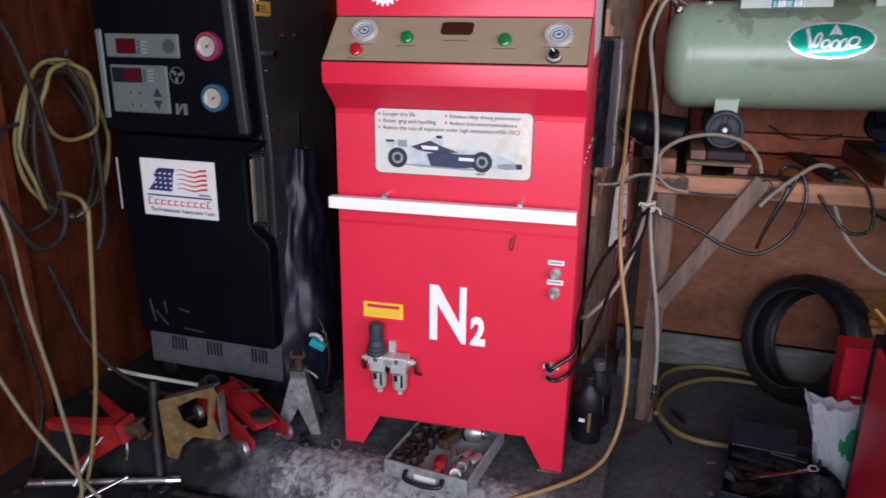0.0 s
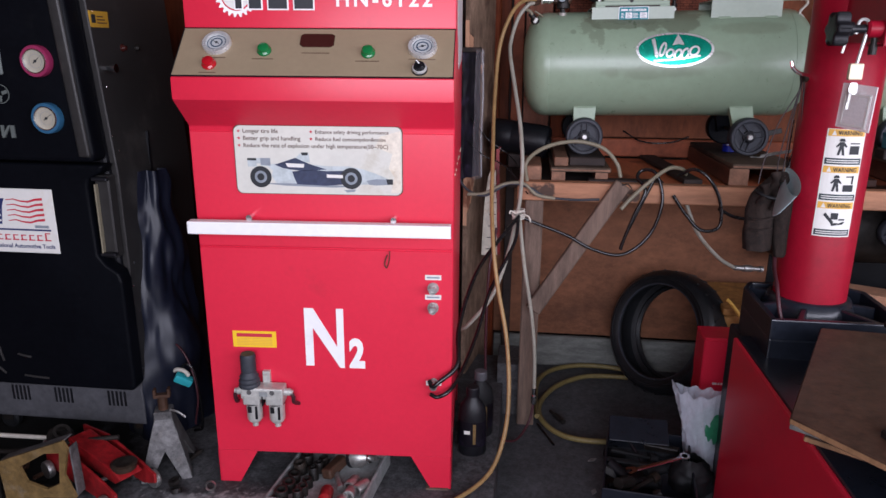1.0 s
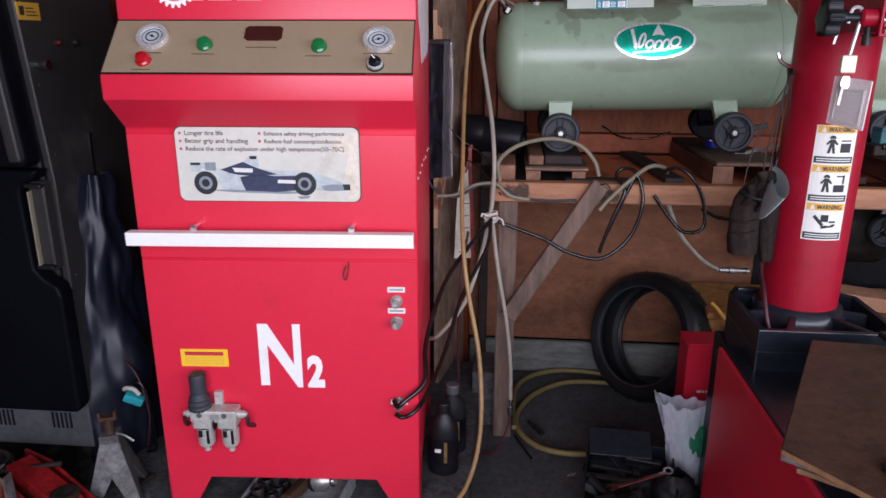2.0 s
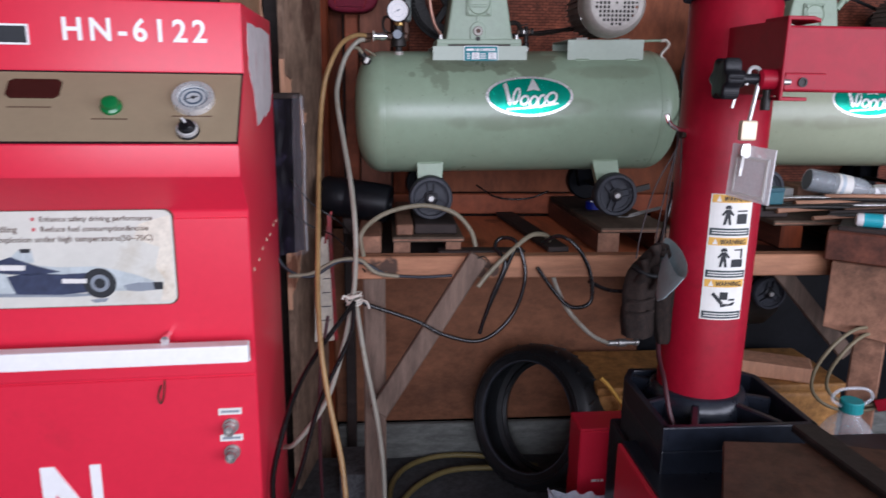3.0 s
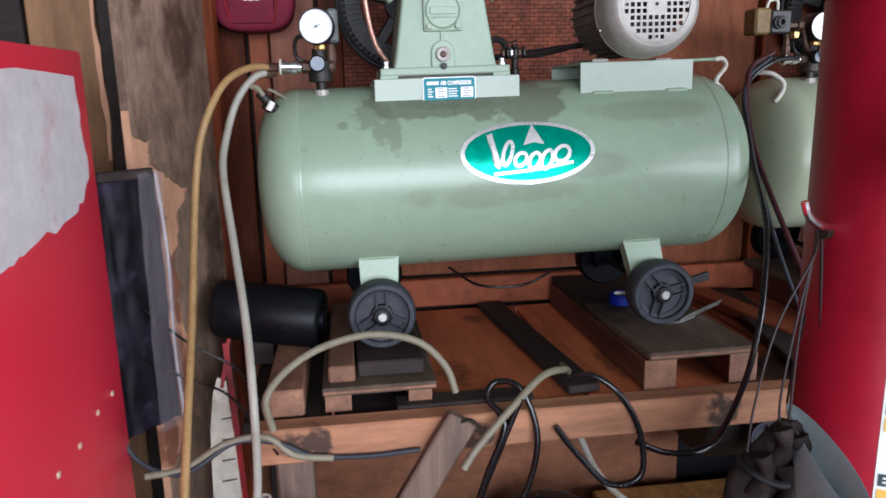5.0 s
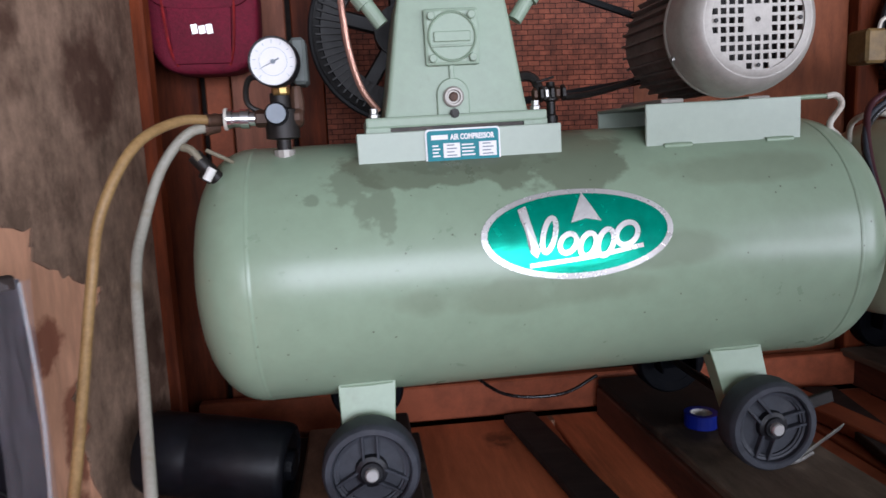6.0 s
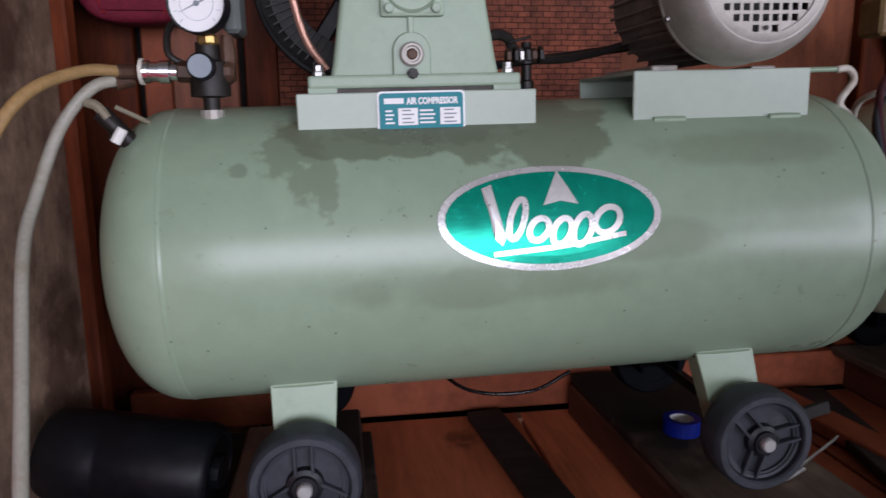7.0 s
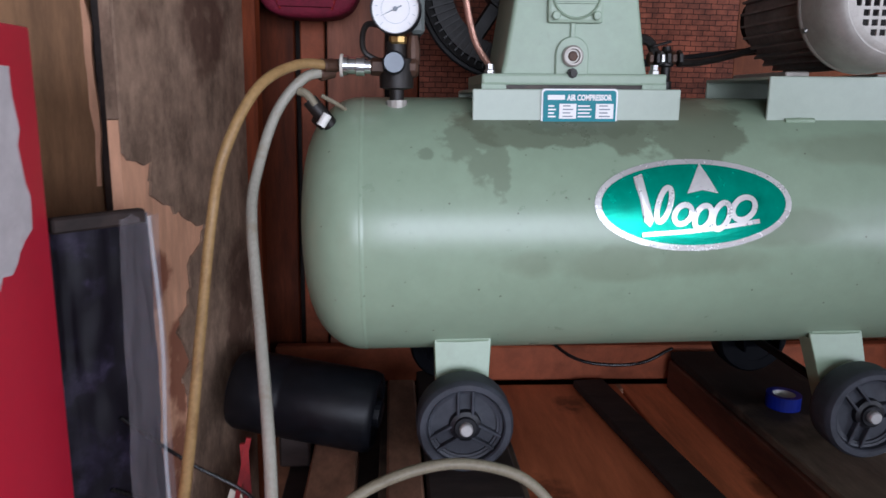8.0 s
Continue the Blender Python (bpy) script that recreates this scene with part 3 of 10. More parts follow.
def ring(profile, segs=48, m=None):
    """A closed profile of (radius, height) turned round z: a ring with no caps."""
    bm = bmesh.new()
    rings = [[bm.verts.new((r * math.cos(2 * math.pi * i / segs), r * math.sin(2 * math.pi * i / segs), h)) for i in range(segs)] for r, h in profile]
    for a, b in zip(rings, rings[1:] + rings[:1]):
        for i in range(segs):
            j = (i + 1) % segs
            bm.faces.new((a[i], b[i], b[j], a[j]))
    if m is not None:
        bmesh.ops.transform(bm, matrix=m, verts=bm.verts[:])
    return bm


def smooth_line(points, n=8, closed=False):
    p = [Vector(q) for q in points]
    out = []
    k = len(p)
    for i in range(k if closed else k - 1):
        a, b = p[i], p[(i + 1) % k]
        before = p[i - 1] if (closed or i > 0) else a + (a - b)
        after = p[(i + 2) % k] if (closed or i + 2 < k) else b + (b - a)
        for j in range(n):
            t = j / n
            out.append(0.5 * ((2 * a) + (b - before) * t + (2 * before - 5 * a + 4 * b - after) * t * t + (3 * a - before - 3 * b + after) * t ** 3))
    if not closed:
        out.append(p[-1])
    return out


def tube(points, r, segs=8, n=8, closed=False, m=None, taper=None):
    """A round hose, cable or bent rod through the points."""
    line = smooth_line(points, n, closed)
    bm = bmesh.new()
    k = len(line)
    rings = []
    normal = None
    for i, q in enumerate(line):
        if closed:
            d = (line[(i + 1) % k] - line[i - 1]).normalized()
        else:
            d = (line[min(i + 1, k - 1)] - line[max(i - 1, 0)]).normalized()
        if normal is None:
            normal = d.orthogonal().normalized()
        normal = (normal - d * normal.dot(d)).normalized()
        side = d.cross(normal)
        rr = r if taper is None else r + (taper - r) * i / max(1, k - 1)
        rings.append([bm.verts.new(q + rr * (math.cos(2 * math.pi * s / segs) * normal + math.sin(2 * math.pi * s / segs) * side)) for s in range(segs)])
    pairs = list(zip(rings, rings[1:])) + ([(rings[-1], rings[0])] if closed else [])
    for a, b in pairs:
        for s in range(segs):
            u = (s + 1) % segs
            bm.faces.new((a[s], b[s], b[u], a[u]))
    if not closed:
        bm.faces.new(rings[0])
        bm.faces.new(rings[-1][::-1])
    if m is not None:
        bmesh.ops.transform(bm, matrix=m, verts=bm.verts[:])
    return bm


def merged(*bms):
    """One bmesh out of several."""
    out = bmesh.new()
    for b in bms:
        me = bpy.data.meshes.new("scratch")
        b.to_mesh(me)
        b.free()
        out.from_mesh(me)
        bpy.data.meshes.remove(me)
    return out


def moved(bm, m):
    bmesh.ops.transform(bm, matrix=m, verts=bm.verts[:])
    return bm


def lettering(name, words, size, material, parent, m, depth=0.0006, align="LEFT", spread=1.0, label="", bold=0.0, squeeze=1.0, width=0.0):
    """Words in the built-in font as a mesh that lies in the local xy plane of m and faces its z."""
    cu = bpy.data.curves.new(name, "FONT")
    cu.body, cu.size, cu.extrude, cu.align_x, cu.space_character, cu.offset, cu.resolution_u = words, size, depth, align, spread, bold, 3
    tmp = bpy.data.objects.new(name, cu)
    scene.collection.objects.link(tmp)
    me = bpy.data.meshes.new_from_object(tmp.evaluated_get(bpy.context.evaluated_depsgraph_get()))
    bpy.data.objects.remove(tmp)
    bpy.data.curves.remove(cu)
    if width:
        squeeze = width / max(v.co.x for v in me.vertices)
    for v in me.vertices:
        v.co.x *= squeeze
    me.materials.clear()
    me.materials.append(material)
    ob = new(name, me)
    ob.parent = parent
    ob.matrix_basis = m
    if label:
        ob["label"] = label
    return ob


def bars(widths, height, gap, depth=0.0008, line=None):
    """Rows of plain bars, each row a width, downwards from the origin in the xz plane, facing -y."""
    bm = bmesh.new()
    out = []
    for i, w in enumerate(widths):
        z = -i * (height + gap)
        out.append(box(0, w, -depth, depth, z - height, z))
    bm.free()
    return merged(*out)


def gauge(parent, m, r, rim=CHROME, face=DIAL, depth=0.016, sweep=40, name="gauge", label="", inner=0.83, bezel=False):
    """A round dial gauge that faces local +z."""
    g = part(name, lathe([(r * 0.8, -0.004), (r, 0), (r, depth), (r * 0.97, depth + 0.003), (r * (inner + 0.03), depth + 0.003), (r * inner, depth - 0.003)], 40), rim, parent, label, m, True)
    part("dial", lathe([(r * (inner + 0.01), depth - 0.003), (r * (inner + 0.01), depth - 0.0015), (0, depth - 0.0015)], 32), face, g)
    tick = []
    q = inner / 0.83
    for k in range(11):
        a = radians(225 - 27 * k)
        tick.append(moved(box(r * q * 0.64, r * q * (0.78 if k % 5 == 0 else 0.74), -r * 0.011, r * 0.011, depth - 0.0014, depth - 0.0009), Matrix.Rotation(a, 4, "Z")))
    tick.append(ring([(r * q * 0.5, depth - 0.0014), (r * q * 0.515, depth - 0.0014), (r * q * 0.515, depth - 0.001), (r * q * 0.5, depth - 0.001)], 32))
    if bezel:
        part("bezel", ring([(r * inner, depth - 0.002), (r * (inner + 0.01), depth + 0.0042), (r * (inner + 0.07), depth + 0.0048), (r * (inner + 0.11), depth + 0.002)], 40), CHROME, g, "chrome bezel", None, True)
    strong = face is GREY_DIAL or face is DIAL
    part("scale_mark", merged(*tick), GREY_INK if strong else PALE_INK, g)
    ndl = merged(moved(prism([(-r * q * 0.25, -r * 0.03), (-r * q * 0.25, r * 0.03), (r * q * 0.6, 0)], depth - 0.0008, depth - 0.0002, "z"), Matrix.Rotation(radians(sweep), 4, "Z")), lathe([(0.09 * r, depth - 0.001), (0.09 * r, depth + 0.0006), (0, depth + 0.0006)], 16))
    part("needle", ndl, INK if strong else GREY_INK, g)
    return g


FRONT = Matrix.Rotation(radians(90), 4, "X")  # turns +z to face -y

# ---- the shed ----
FLOOR_Z, SLAB_Z, WALL_Y = 0.02, 0.131, 2.74


def rough_sheet(x0, x1, y0, y1, nx, ny, height):
    bm = bmesh.new()
    rows = [[bm.verts.new((x0 + (x1 - x0) * i / nx, y0 + (y1 - y0) * j / ny, height(x0 + (x1 - x0) * i / nx, y0 + (y1 - y0) * j / ny))) for i in range(nx + 1)] for j in range(ny + 1)]
    for a, b in zip(rows, rows[1:]):
        for i in range(nx):
            bm.faces.new((a[i], a[i + 1], b[i + 1], b[i]))
    return bm


def floor_height(x, y):
    return FLOOR_Z - 0.004 + 0.007 * noise.noise((x * 3, y * 3, 0)) + 0.003 * noise.noise((x * 14, y * 14, 2))


floor = tagged(part("floor", rough_sheet(-1.7, 3.3, -1.9, 2.9, 150, 144, floor_height), FLOOR, smooth=True, angle=80), "dark rough concrete workshop floor, near-black in the left corner", "floor", kind="structure")
tagged(part("ground", rough_sheet(-150, 150, -150, 150, 4, 4, lambda x, y: -0.03), EARTH), "bare grey ground outside the open front", "ground", kind="structure")


def slab_mesh():
    """A cast ledge with a broken, sloping front edge and a squared end."""
    bm = bmesh.new()
    nx = 260
    rows = []
    for i in range(nx + 1):
        x = -1.62 + 1.62 * i / nx
        wob = 0.022 * noise.noise((x * 2.5, 0, 5)) + 0.012 * noise.noise((x * 11, 0, 1))
        front = 1.43 + 0.02 * math.sin(x * 3 + 0.4) + wob - 0.05 * max(0.0, -x - 0.9)
        chip = 0.012 * max(0.0, noise.noise((x * 9, 3, 0)))
        prof = [(front - 0.075 + 0.012 * noise.noise((x * 18, 1, 1)), FLOOR_Z - 0.02), (front - 0.055 + 0.014 * noise.noise((x * 15, 4, 1)), 0.05), (front - 0.03 + 0.014 * noise.noise((x * 15, 7, 1)), 0.085),
                (front - 0.008, 0.112 - chip), (front + 0.02, 0.125 - chip * 0.6), (front + 0.05, SLAB_Z - 0.002)]
        prof += [(front + 0.05 + (2.42 - front - 0.05) * k / 40, SLAB_Z - 0.001 + 0.003 * noise.noise((x * 9, k * 0.5, 8)) + 0.002 * noise.noise((x * 40, k * 1.7, 3))) for k in range(1, 41)]
        fine = []
        for (ya, za), (yb, zb) in zip(prof[:6], prof[1:7]):
            for s_ in range(3):
                y, z = ya + (yb - ya) * s_ / 3, za + (zb - za) * s_ / 3
                lump_ = 0.011 * noise.noise((x * 24, y * 24, z * 30)) + 0.006 * noise.noise((x * 60, y * 60, z * 60))
                fine.append((y + lump_, z + 0.4 * lump_))
        prof = fine + prof[6:]
        rows.append([bm.verts.new((x, y, z)) for y, z in prof])
    for a, b in zip(rows, rows[1:]):
        for j in range(len(a) - 1):
            bm.faces.new((a[j], b[j], b[j + 1], a[j + 1]))
    end = [bm.verts.new((v.co.x + 0.004, v.co.y, FLOOR_Z - 0.02)) for v in rows[-1]]
    for j in range(len(end) - 1):
        bm.faces.new((rows[-1][j], end[j], end[j + 1], rows[-1][j + 1]))
    return bm


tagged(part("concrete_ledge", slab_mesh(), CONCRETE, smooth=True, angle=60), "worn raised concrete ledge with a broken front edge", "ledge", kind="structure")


# back wall above the bench: boards, a brick-patterned panel, plywood
wall_back = thing("wall_back", pose(0, WALL_Y, 0), "unplaned wooden wall boards with dark stains", "wall", kind="structure")
for x0, x1, dy, m in ((-0.105, -0.022, 0.0, WOOD), (-0.014, 0.027, 0.012, WOOD_R), (0.033, 0.128, -0.012, WOOD_P), (0.136, 0.185, 0.008, WOOD)):
    part("plank", box(x0, x1, dy, dy + 0.02, 0.78, 2.5, 0.002), m, wall_back)
part("plywood_panel", box(0.187, 0.735, -0.001, 0.012, 0.9, 1.058, 0.001), PLYWOOD, wall_back, "reddish plywood strip under the brick board")
part("brick_panel", box(0.187, 0.735, 0.0, 0.012, 1.06, 2.5), BRICK_PRINT, wall_back, "brick-patterned printed board")
part("plywood_panel", box(0.737, 1.15, 0.002, 0.014, 0.83, 2.5), PLYWOOD, wall_back)
part("brick_panel", box(1.2, 1.9, 0.0, 0.012, 0.9, 2.5), BRICK_PRINT, wall_back, "brick-patterned printed board")
part("stud", box(1.152, 1.198, -0.025, 0.03, 0.83, 2.5, 0.003), WOOD, wall_back)
part("plywood_panel", box(1.902, 3.2, 0.002, 0.014, 0.0, 2.5), PLYWOOD, wall_back)
part("ledger_board", box(-0.06, 1.9, -0.05, -0.025, 0.835, 0.9, 0.003), WOOD_R, wall_back)

# plywood behind and under the bench
wall_low = thing("wall_under_bench", pose(0, 2.625, 0), "reddish plywood sheet under the workbench, scuffed", "wall", kind="structure")
part("plywood_panel", box(-0.12, 0.949, 0, 0.012, 0.145, 0.8), PLY_LOW, wall_low)
# the shade under the bench's right half is painted as a black panel
part("dark_panel", box(0.951, 1.95, 0, 0.012, 0.145, 0.8), CAN_BLACK, wall_low, "black panel standing in for the shade under the bench")
part("stud", box(-0.02, 0.012, -0.035, 0.0, 0.02, 0.8, 0.003), DARK_WOOD, wall_low)
tagged(part("baseboard", box(-0.05, 1.95, 2.605, 2.628, -0.01, 0.138, 0.004), GREY_BOARD), "grey weathered board along the foot of the wall", "baseboard", kind="structure")

# side of the alcove: plywood with its face veneer torn away
ALCOVE = pose(-0.135, 2.25, 0, 0, 0, math.degrees(math.atan2(0.32, 0.06)))
wall_side = thing("wall_alcove_side", ALCOVE, "grey stained plywood with torn face veneer", "wall", kind="structure")
part("plywood_core", box(0, 0.325, 0, 0.012, 0.66, 1.3), PLY_RAW, wall_side, "pinkish torn plywood core")
for z0, z1 in ((0.02, 0.659), (1.301, 2.5)):
    part("plywood_core", box(0, 0.325, 0, 0.012, z0, z1), PLY_GREY, wall_side)
random.seed(7)
edge = [(0.0, 1.275), (0.008, 1.259), (0.056, 1.255), (0.048, 1.218), (0.094, 1.199), (0.133, 1.176), (0.176, 1.165), (0.164, 1.142), (0.127, 1.121), (0.121, 1.072), (0.089, 1.046), (0.12, 0.998), (0.096, 0.978), (0.108, 0.957), (0.125, 0.903), (0.11, 0.84), (0.08, 0.78), (0.05, 0.73), (0.0, 0.7)]
jag = []
for (a, b), (c, d) in zip(edge, edge[1:]):
    for k in range(4):
        jag.append((a + (c - a) * k / 4 + (random.uniform(-0.006, 0.006) if k else 0), b + (d - b) * k / 4 + (random.uniform(-0.006, 0.006) if k else 0)))
part("face_veneer", prism(jag + [(0.0, 0.7), (0.0, 0.02), (0.325, 0.02), (0.325, 2.5), (0.0, 2.5)], -0.0035, -0.0005, "y"), PLY_GREY, wall_side)
part("corner_post", box(0.327, 0.352, -0.02, 0.03, 0.02, 2.5, 0.003), WOOD, wall_side, "orange-brown corner post")

# boards behind the machines, the left wall, the closing walls and the roof
wall_mid = thing("wall_behind_machines", pose(0, 2.36, 0), "dark wooden boards behind the machines", "wall", kind="structure")
bx = -1.62
random.seed(3)
# the last narrow plank is coloured dark in place of a dark gap
for w in (0.21, 0.2, 0.23, 0.19, 0.22, 0.2, 0.065, 0.107, 0.053):
    part("plank", box(bx, bx + w - 0.004, random.uniform(0, 0.008), 0.03, 0.02, 2.5, 0.002), WOOD if bx < -0.4 else WOOD_T if w > 0.1 else DARK_WOOD, wall_mid)
    bx += w
random.seed(44)
splinter = [(-0.202 + random.uniform(-0.003, 0.003), 1.22 + 0.03 * k) for k in range(32)]
part("torn_edge", prism(splinter + [(x + 0.007 + random.uniform(-0.003, 0.003), z) for x, z in splinter[::-1]], -0.006, -0.001, "y"), PLY_RAW, wall_mid, "pale splintered board edge")
part("backing", box(-1.62, -0.12, 0.034, 0.05, 0.02, 2.5), DARK_WOOD, wall_mid)

wall_left = thing("wall_left", pose(-1.62, 0, 0), "orange-brown plywood side wall with oil stains, painted darker for its shade", "wall", kind="structure")
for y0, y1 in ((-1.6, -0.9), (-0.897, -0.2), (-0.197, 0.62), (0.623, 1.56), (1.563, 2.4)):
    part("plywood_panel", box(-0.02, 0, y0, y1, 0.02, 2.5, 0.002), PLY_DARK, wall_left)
part("stud", box(0.0, 0.035, 1.36, 1.4, 0.02, 2.5, 0.003), WOOD, wall_left)

# added backing that blocks sky light in the gaps of the back wall
tagged(part("wall_outer", box(-1.7, 3.3, 2.79, 2.81, -0.02, 2.52), DARK_WOOD), "dark boards added behind the back wall to block sky between planks", "wall", kind="structure")
tagged(part("wall_right", merged(box(3.2, 3.22, 1.2, 2.79, 0, 2.5), box(3.2, 3.22, -1.6, -1.2, 0, 2.5), box(3.2, 3.22, -1.2, 1.2, 2.15, 2.5)), PLYWOOD), "plain plywood side wall with a wide open bay", "wall", kind="structure")
# unseen roof, added and sized to keep the sun off the inside
tagged(part("ceiling", box(-1.7, 3.3, -1.65, 2.9, 2.5, 2.53), ROOF), "unseen dull metal roof, added to keep the sun out of the shed", "ceiling", kind="structure")

# ---- red nitrogen tyre inflator cabinet ----
def red_cabinet():
    m = pose(0, 0, 0, 0, 0, 3.7) @ Matrix.Translation((-0.307, 1.864, SLAB_Z))
    c = thing("nitrogen_machine", m, "tall glossy red steel nitrogen inflator cabinet standing on a concrete ledge", "machine")
    F = -0.276
    prof = [(F, 0.089), (F, 0.917), (-0.351, 0.979), (-0.351, 1.025), (-0.248, 1.127), (-0.248, 1.234), (0.245, 1.245), (0.25, 0.089)]
    part("body", prism(prof, -0.3, 0.3, "x", 0.004, 2), RED, c, "red enamelled steel body", None, True, 30)
    part("door", box(-0.2985, 0.2985, F - 0.003, F + 0.004, 0.093, 0.634, 0.0015), RED, c, "red steel lower door panel")
    part("upper_panel", box(-0.2985, 0.2985, F - 0.003, F + 0.004, 0.638, 0.905, 0.0015), RED, c)
    # legs: folded sheet with a slanted inner edge
    for sx in (-1, 1):
        for sy in (-1, 1):
            y = F if sy < 0 else 0.246
            plate = prism([(sx * 0.3, 0.0), (sx * 0.247, 0.0), (sx * 0.195, 0.095), (sx * 0.3, 0.095)], y, y + 0.004, "y")
            ys = (-0.276, -0.223, -0.171) if sy < 0 else (0.25, 0.197, 0.145)
            side = prism([(ys[0], 0.0), (ys[1], 0.0), (ys[2], 0.095), (ys[0], 0.095)], sx * 0.3 - 0.002 - sx * 0.002, sx * 0.3 + 0.002 - sx * 0.002, "x")
            part("leg", merged(plate, side), RED, c)
    part("shim", box(0.235, 0.295, -0.283, -0.2, -0.006, 0.002, 0.002), GREY_WOOD, c, "thin wooden shim")

    # sloping instrument panel
    slope = math.degrees(math.atan2(1.127 - 1.025, 0.103))
    pm = Matrix.Translation((0, -0.351, 1.025)) @ pose(0, 0, 0, slope)
    L = math.hypot(0.103, 0.102)
    panel = part("control_panel", moved(box(-0.297, 0.297, 0.004, L - 0.004, 0.0005, 0.0035, 0.001), pm), TAUPE, c, "taupe instrument panel")
    edge = []
    for y0, y1, x0, x1 in ((0.0025, 0.004, -0.299, 0.299), (L - 0.004, L - 0.0025, -0.299, 0.299), (0.002, L - 0.002, -0.2985, -0.297), (0.002, L - 0.002, 0.297, 0.2985)):
        edge.append(moved(box(x0, x1, y0, y1, 0.0004, 0.0042), pm))
    part("panel_edge", merged(*edge), BLACK, c)

    def on(lx, z):
        return pm @ Matrix.Translation((lx + 0.307, (z - 0.131 - 1.025) / (1.127 - 1.025) * L, 0.0036))
    for lx, z, sweep in ((-0.522, 1.221, 150), (-0.077, 1.216, 200)):
        g = gauge(c, on(lx, z), 0.031, FOIL, GREY_DIAL, 0.007, sweep, "pressure_gauge", "chrome-rimmed round pressure gauge", 0.72)
        part("blue_sector", ring([(0.0105, 0.0056), (0.0132, 0.0056), (0.0132, 0.0063), (0.0105, 0.0063)], 32), DIAL_BLUE, g)
        part("scale_ring", ring([(0.0188, 0.0056), (0.0202, 0.0056), (0.0202, 0.0063), (0.0188, 0.0063)], 32), DIAL_BLUE, g)
    for lx, z, mm, nm in ((-0.416, 1.208, GREEN_LENS, "green"), (-0.192, 1.205, GREEN_LENS, "green"), (-0.528, 1.18, RED_LENS, "red")):
        b = part("push_button", lathe([(0.0155, 0), (0.0155, 0.004), (0.0125, 0.007), (0.0125, 0.007)], 24), mm, c, f"round {nm} indicator button", on(lx, z), True)
        part("lens", lathe([(0.0125, 0.006), (0.0125, 0.011), (0.0115, 0.0135), (0.006, 0.015), (0, 0.0154)], 24), mm, b, "", None, True)
    k = part("selector_switch", lathe([(0.0165, 0), (0.0165, 0.003), (0.0155, 0.004), (0, 0.004)], 28), BLACK, c, "black selector knob with chrome collar", on(-0.08, 1.1725), True, 35)
    part("collar", ring([(0.0135, 0.004), (0.0155, 0.0042), (0.0152, 0.0085), (0.0125, 0.0095)], 28), FOIL, k, "chrome collar", None, True, 35)
    part("knob", merged(lathe([(0.0115, 0.006), (0.0115, 0.014), (0.0102, 0.016), (0, 0.016)], 24), moved(box(-0.0035, 0.0035, -0.0105, 0.0115, 0.0145, 0.0192, 0.001), Matrix.Rotation(radians(35), 4, "Z"))), BLACK, k)
    part("pointer", moved(box(-0.0012, 0.0012, 0.0, 0.0112, 0.019, 0.0198), Matrix.Rotation(radians(35), 4, "Z")), WHITE, k, "white pointer line")
    d = part("display_window", moved(prism([(-0.037, -0.013), (-0.03, -0.019), (0.03, -0.019), (0.037, -0.013), (0.037, 0.013), (0.03, 0.018), (-0.03, 0.018), (-0.037, 0.013)], 0, 0.0025, "z"), on(-0.305, 1.23)), DARK_LENS, c, "dark red unlit display window")
    for lx, z, w in ((-0.522, 1.194, 0.05), (-0.416, 1.192, 0.045), (-0.305, 1.2045, 0.06), (-0.192, 1.189, 0.05), (-0.077, 1.1935, 0.056), (-0.528, 1.164, 0.036), (-0.08, 1.1565, 0.034)):
        part("caption_bar", moved(box(-w / 2, w / 2, -0.0008, 0.0008, 0, 0.0006), on(lx, z)), BROWN_INK, c)

    # upper front: gear emblem, bars for the maker, model number
    top = Matrix.Translation((0, -0.2492, 0)) @ FRONT
    gear = bmesh.new()
    teeth = 22
    outer = []
    for i in range(teeth * 4):
        a = 2 * math.pi * i / (teeth * 4)
        r = 0.047 if i % 4 in (0, 1) else 0.04
        outer.append((r * math.cos(a), r * math.sin(a)))
    lo = [gear.verts.new((x, y, 0)) for x, y in outer]
    inn = [gear.verts.new((x * 0.034 / math.hypot(x, y), y * 0.034 / math.hypot(x, y), 0)) for x, y in outer]
    for i in range(len(lo)):
        j = (i + 1) % len(lo)
        gear.faces.new((lo[i], lo[j], inn[j], inn[i]))
    em = Matrix.Translation((-0.18, -0.2496, 1.197)) @ FRONT
    part("emblem", moved(gear, em), WHITE, c, "white gear emblem")
    part("emblem_disc", moved(lathe([(0.031, 0), (0.031, 0.0006), (0, 0.0006)], 40), em), PAPER, c)
    for k, (x0, x1) in enumerate(((-0.185, -0.165), (-0.155, -0.122), (-0.112, -0.065), (-0.055, -0.008))):
        part("emblem_bar", box(x0, x1, -0.2512, -0.2484, 1.165, 1.195, 0.0005), WHITE, c)
        part("emblem_bar", box(x0 + 0.003, x1 - 0.003, -0.252, -0.2484, 1.168, 1.192, 0.0005), INK, c)
    lettering("model_lettering", "HN-6122", 0.046, WHITE, c, Matrix.Translation((0.037, -0.2494, 1.174)) @ FRONT, bold=0.001, spread=1.32, width=0.21, label="white model number")

    # picture window
    wz0, wz1, wx0, wx1 = 0.766, 0.919, -0.196, 0.182
    r = 0.014
    poly = []
    for cx, cz, a0 in ((wx1 - r, wz1 - r, 0), (wx0 + r, wz1 - r, 90), (wx0 + r, wz0 + r, 180), (wx1 - r, wz0 + r, 270)):
        poly += [(cx + r * math.cos(radians(a0 + 18 * k)), cz + r * math.sin(radians(a0 + 18 * k))) for k in range(6)]
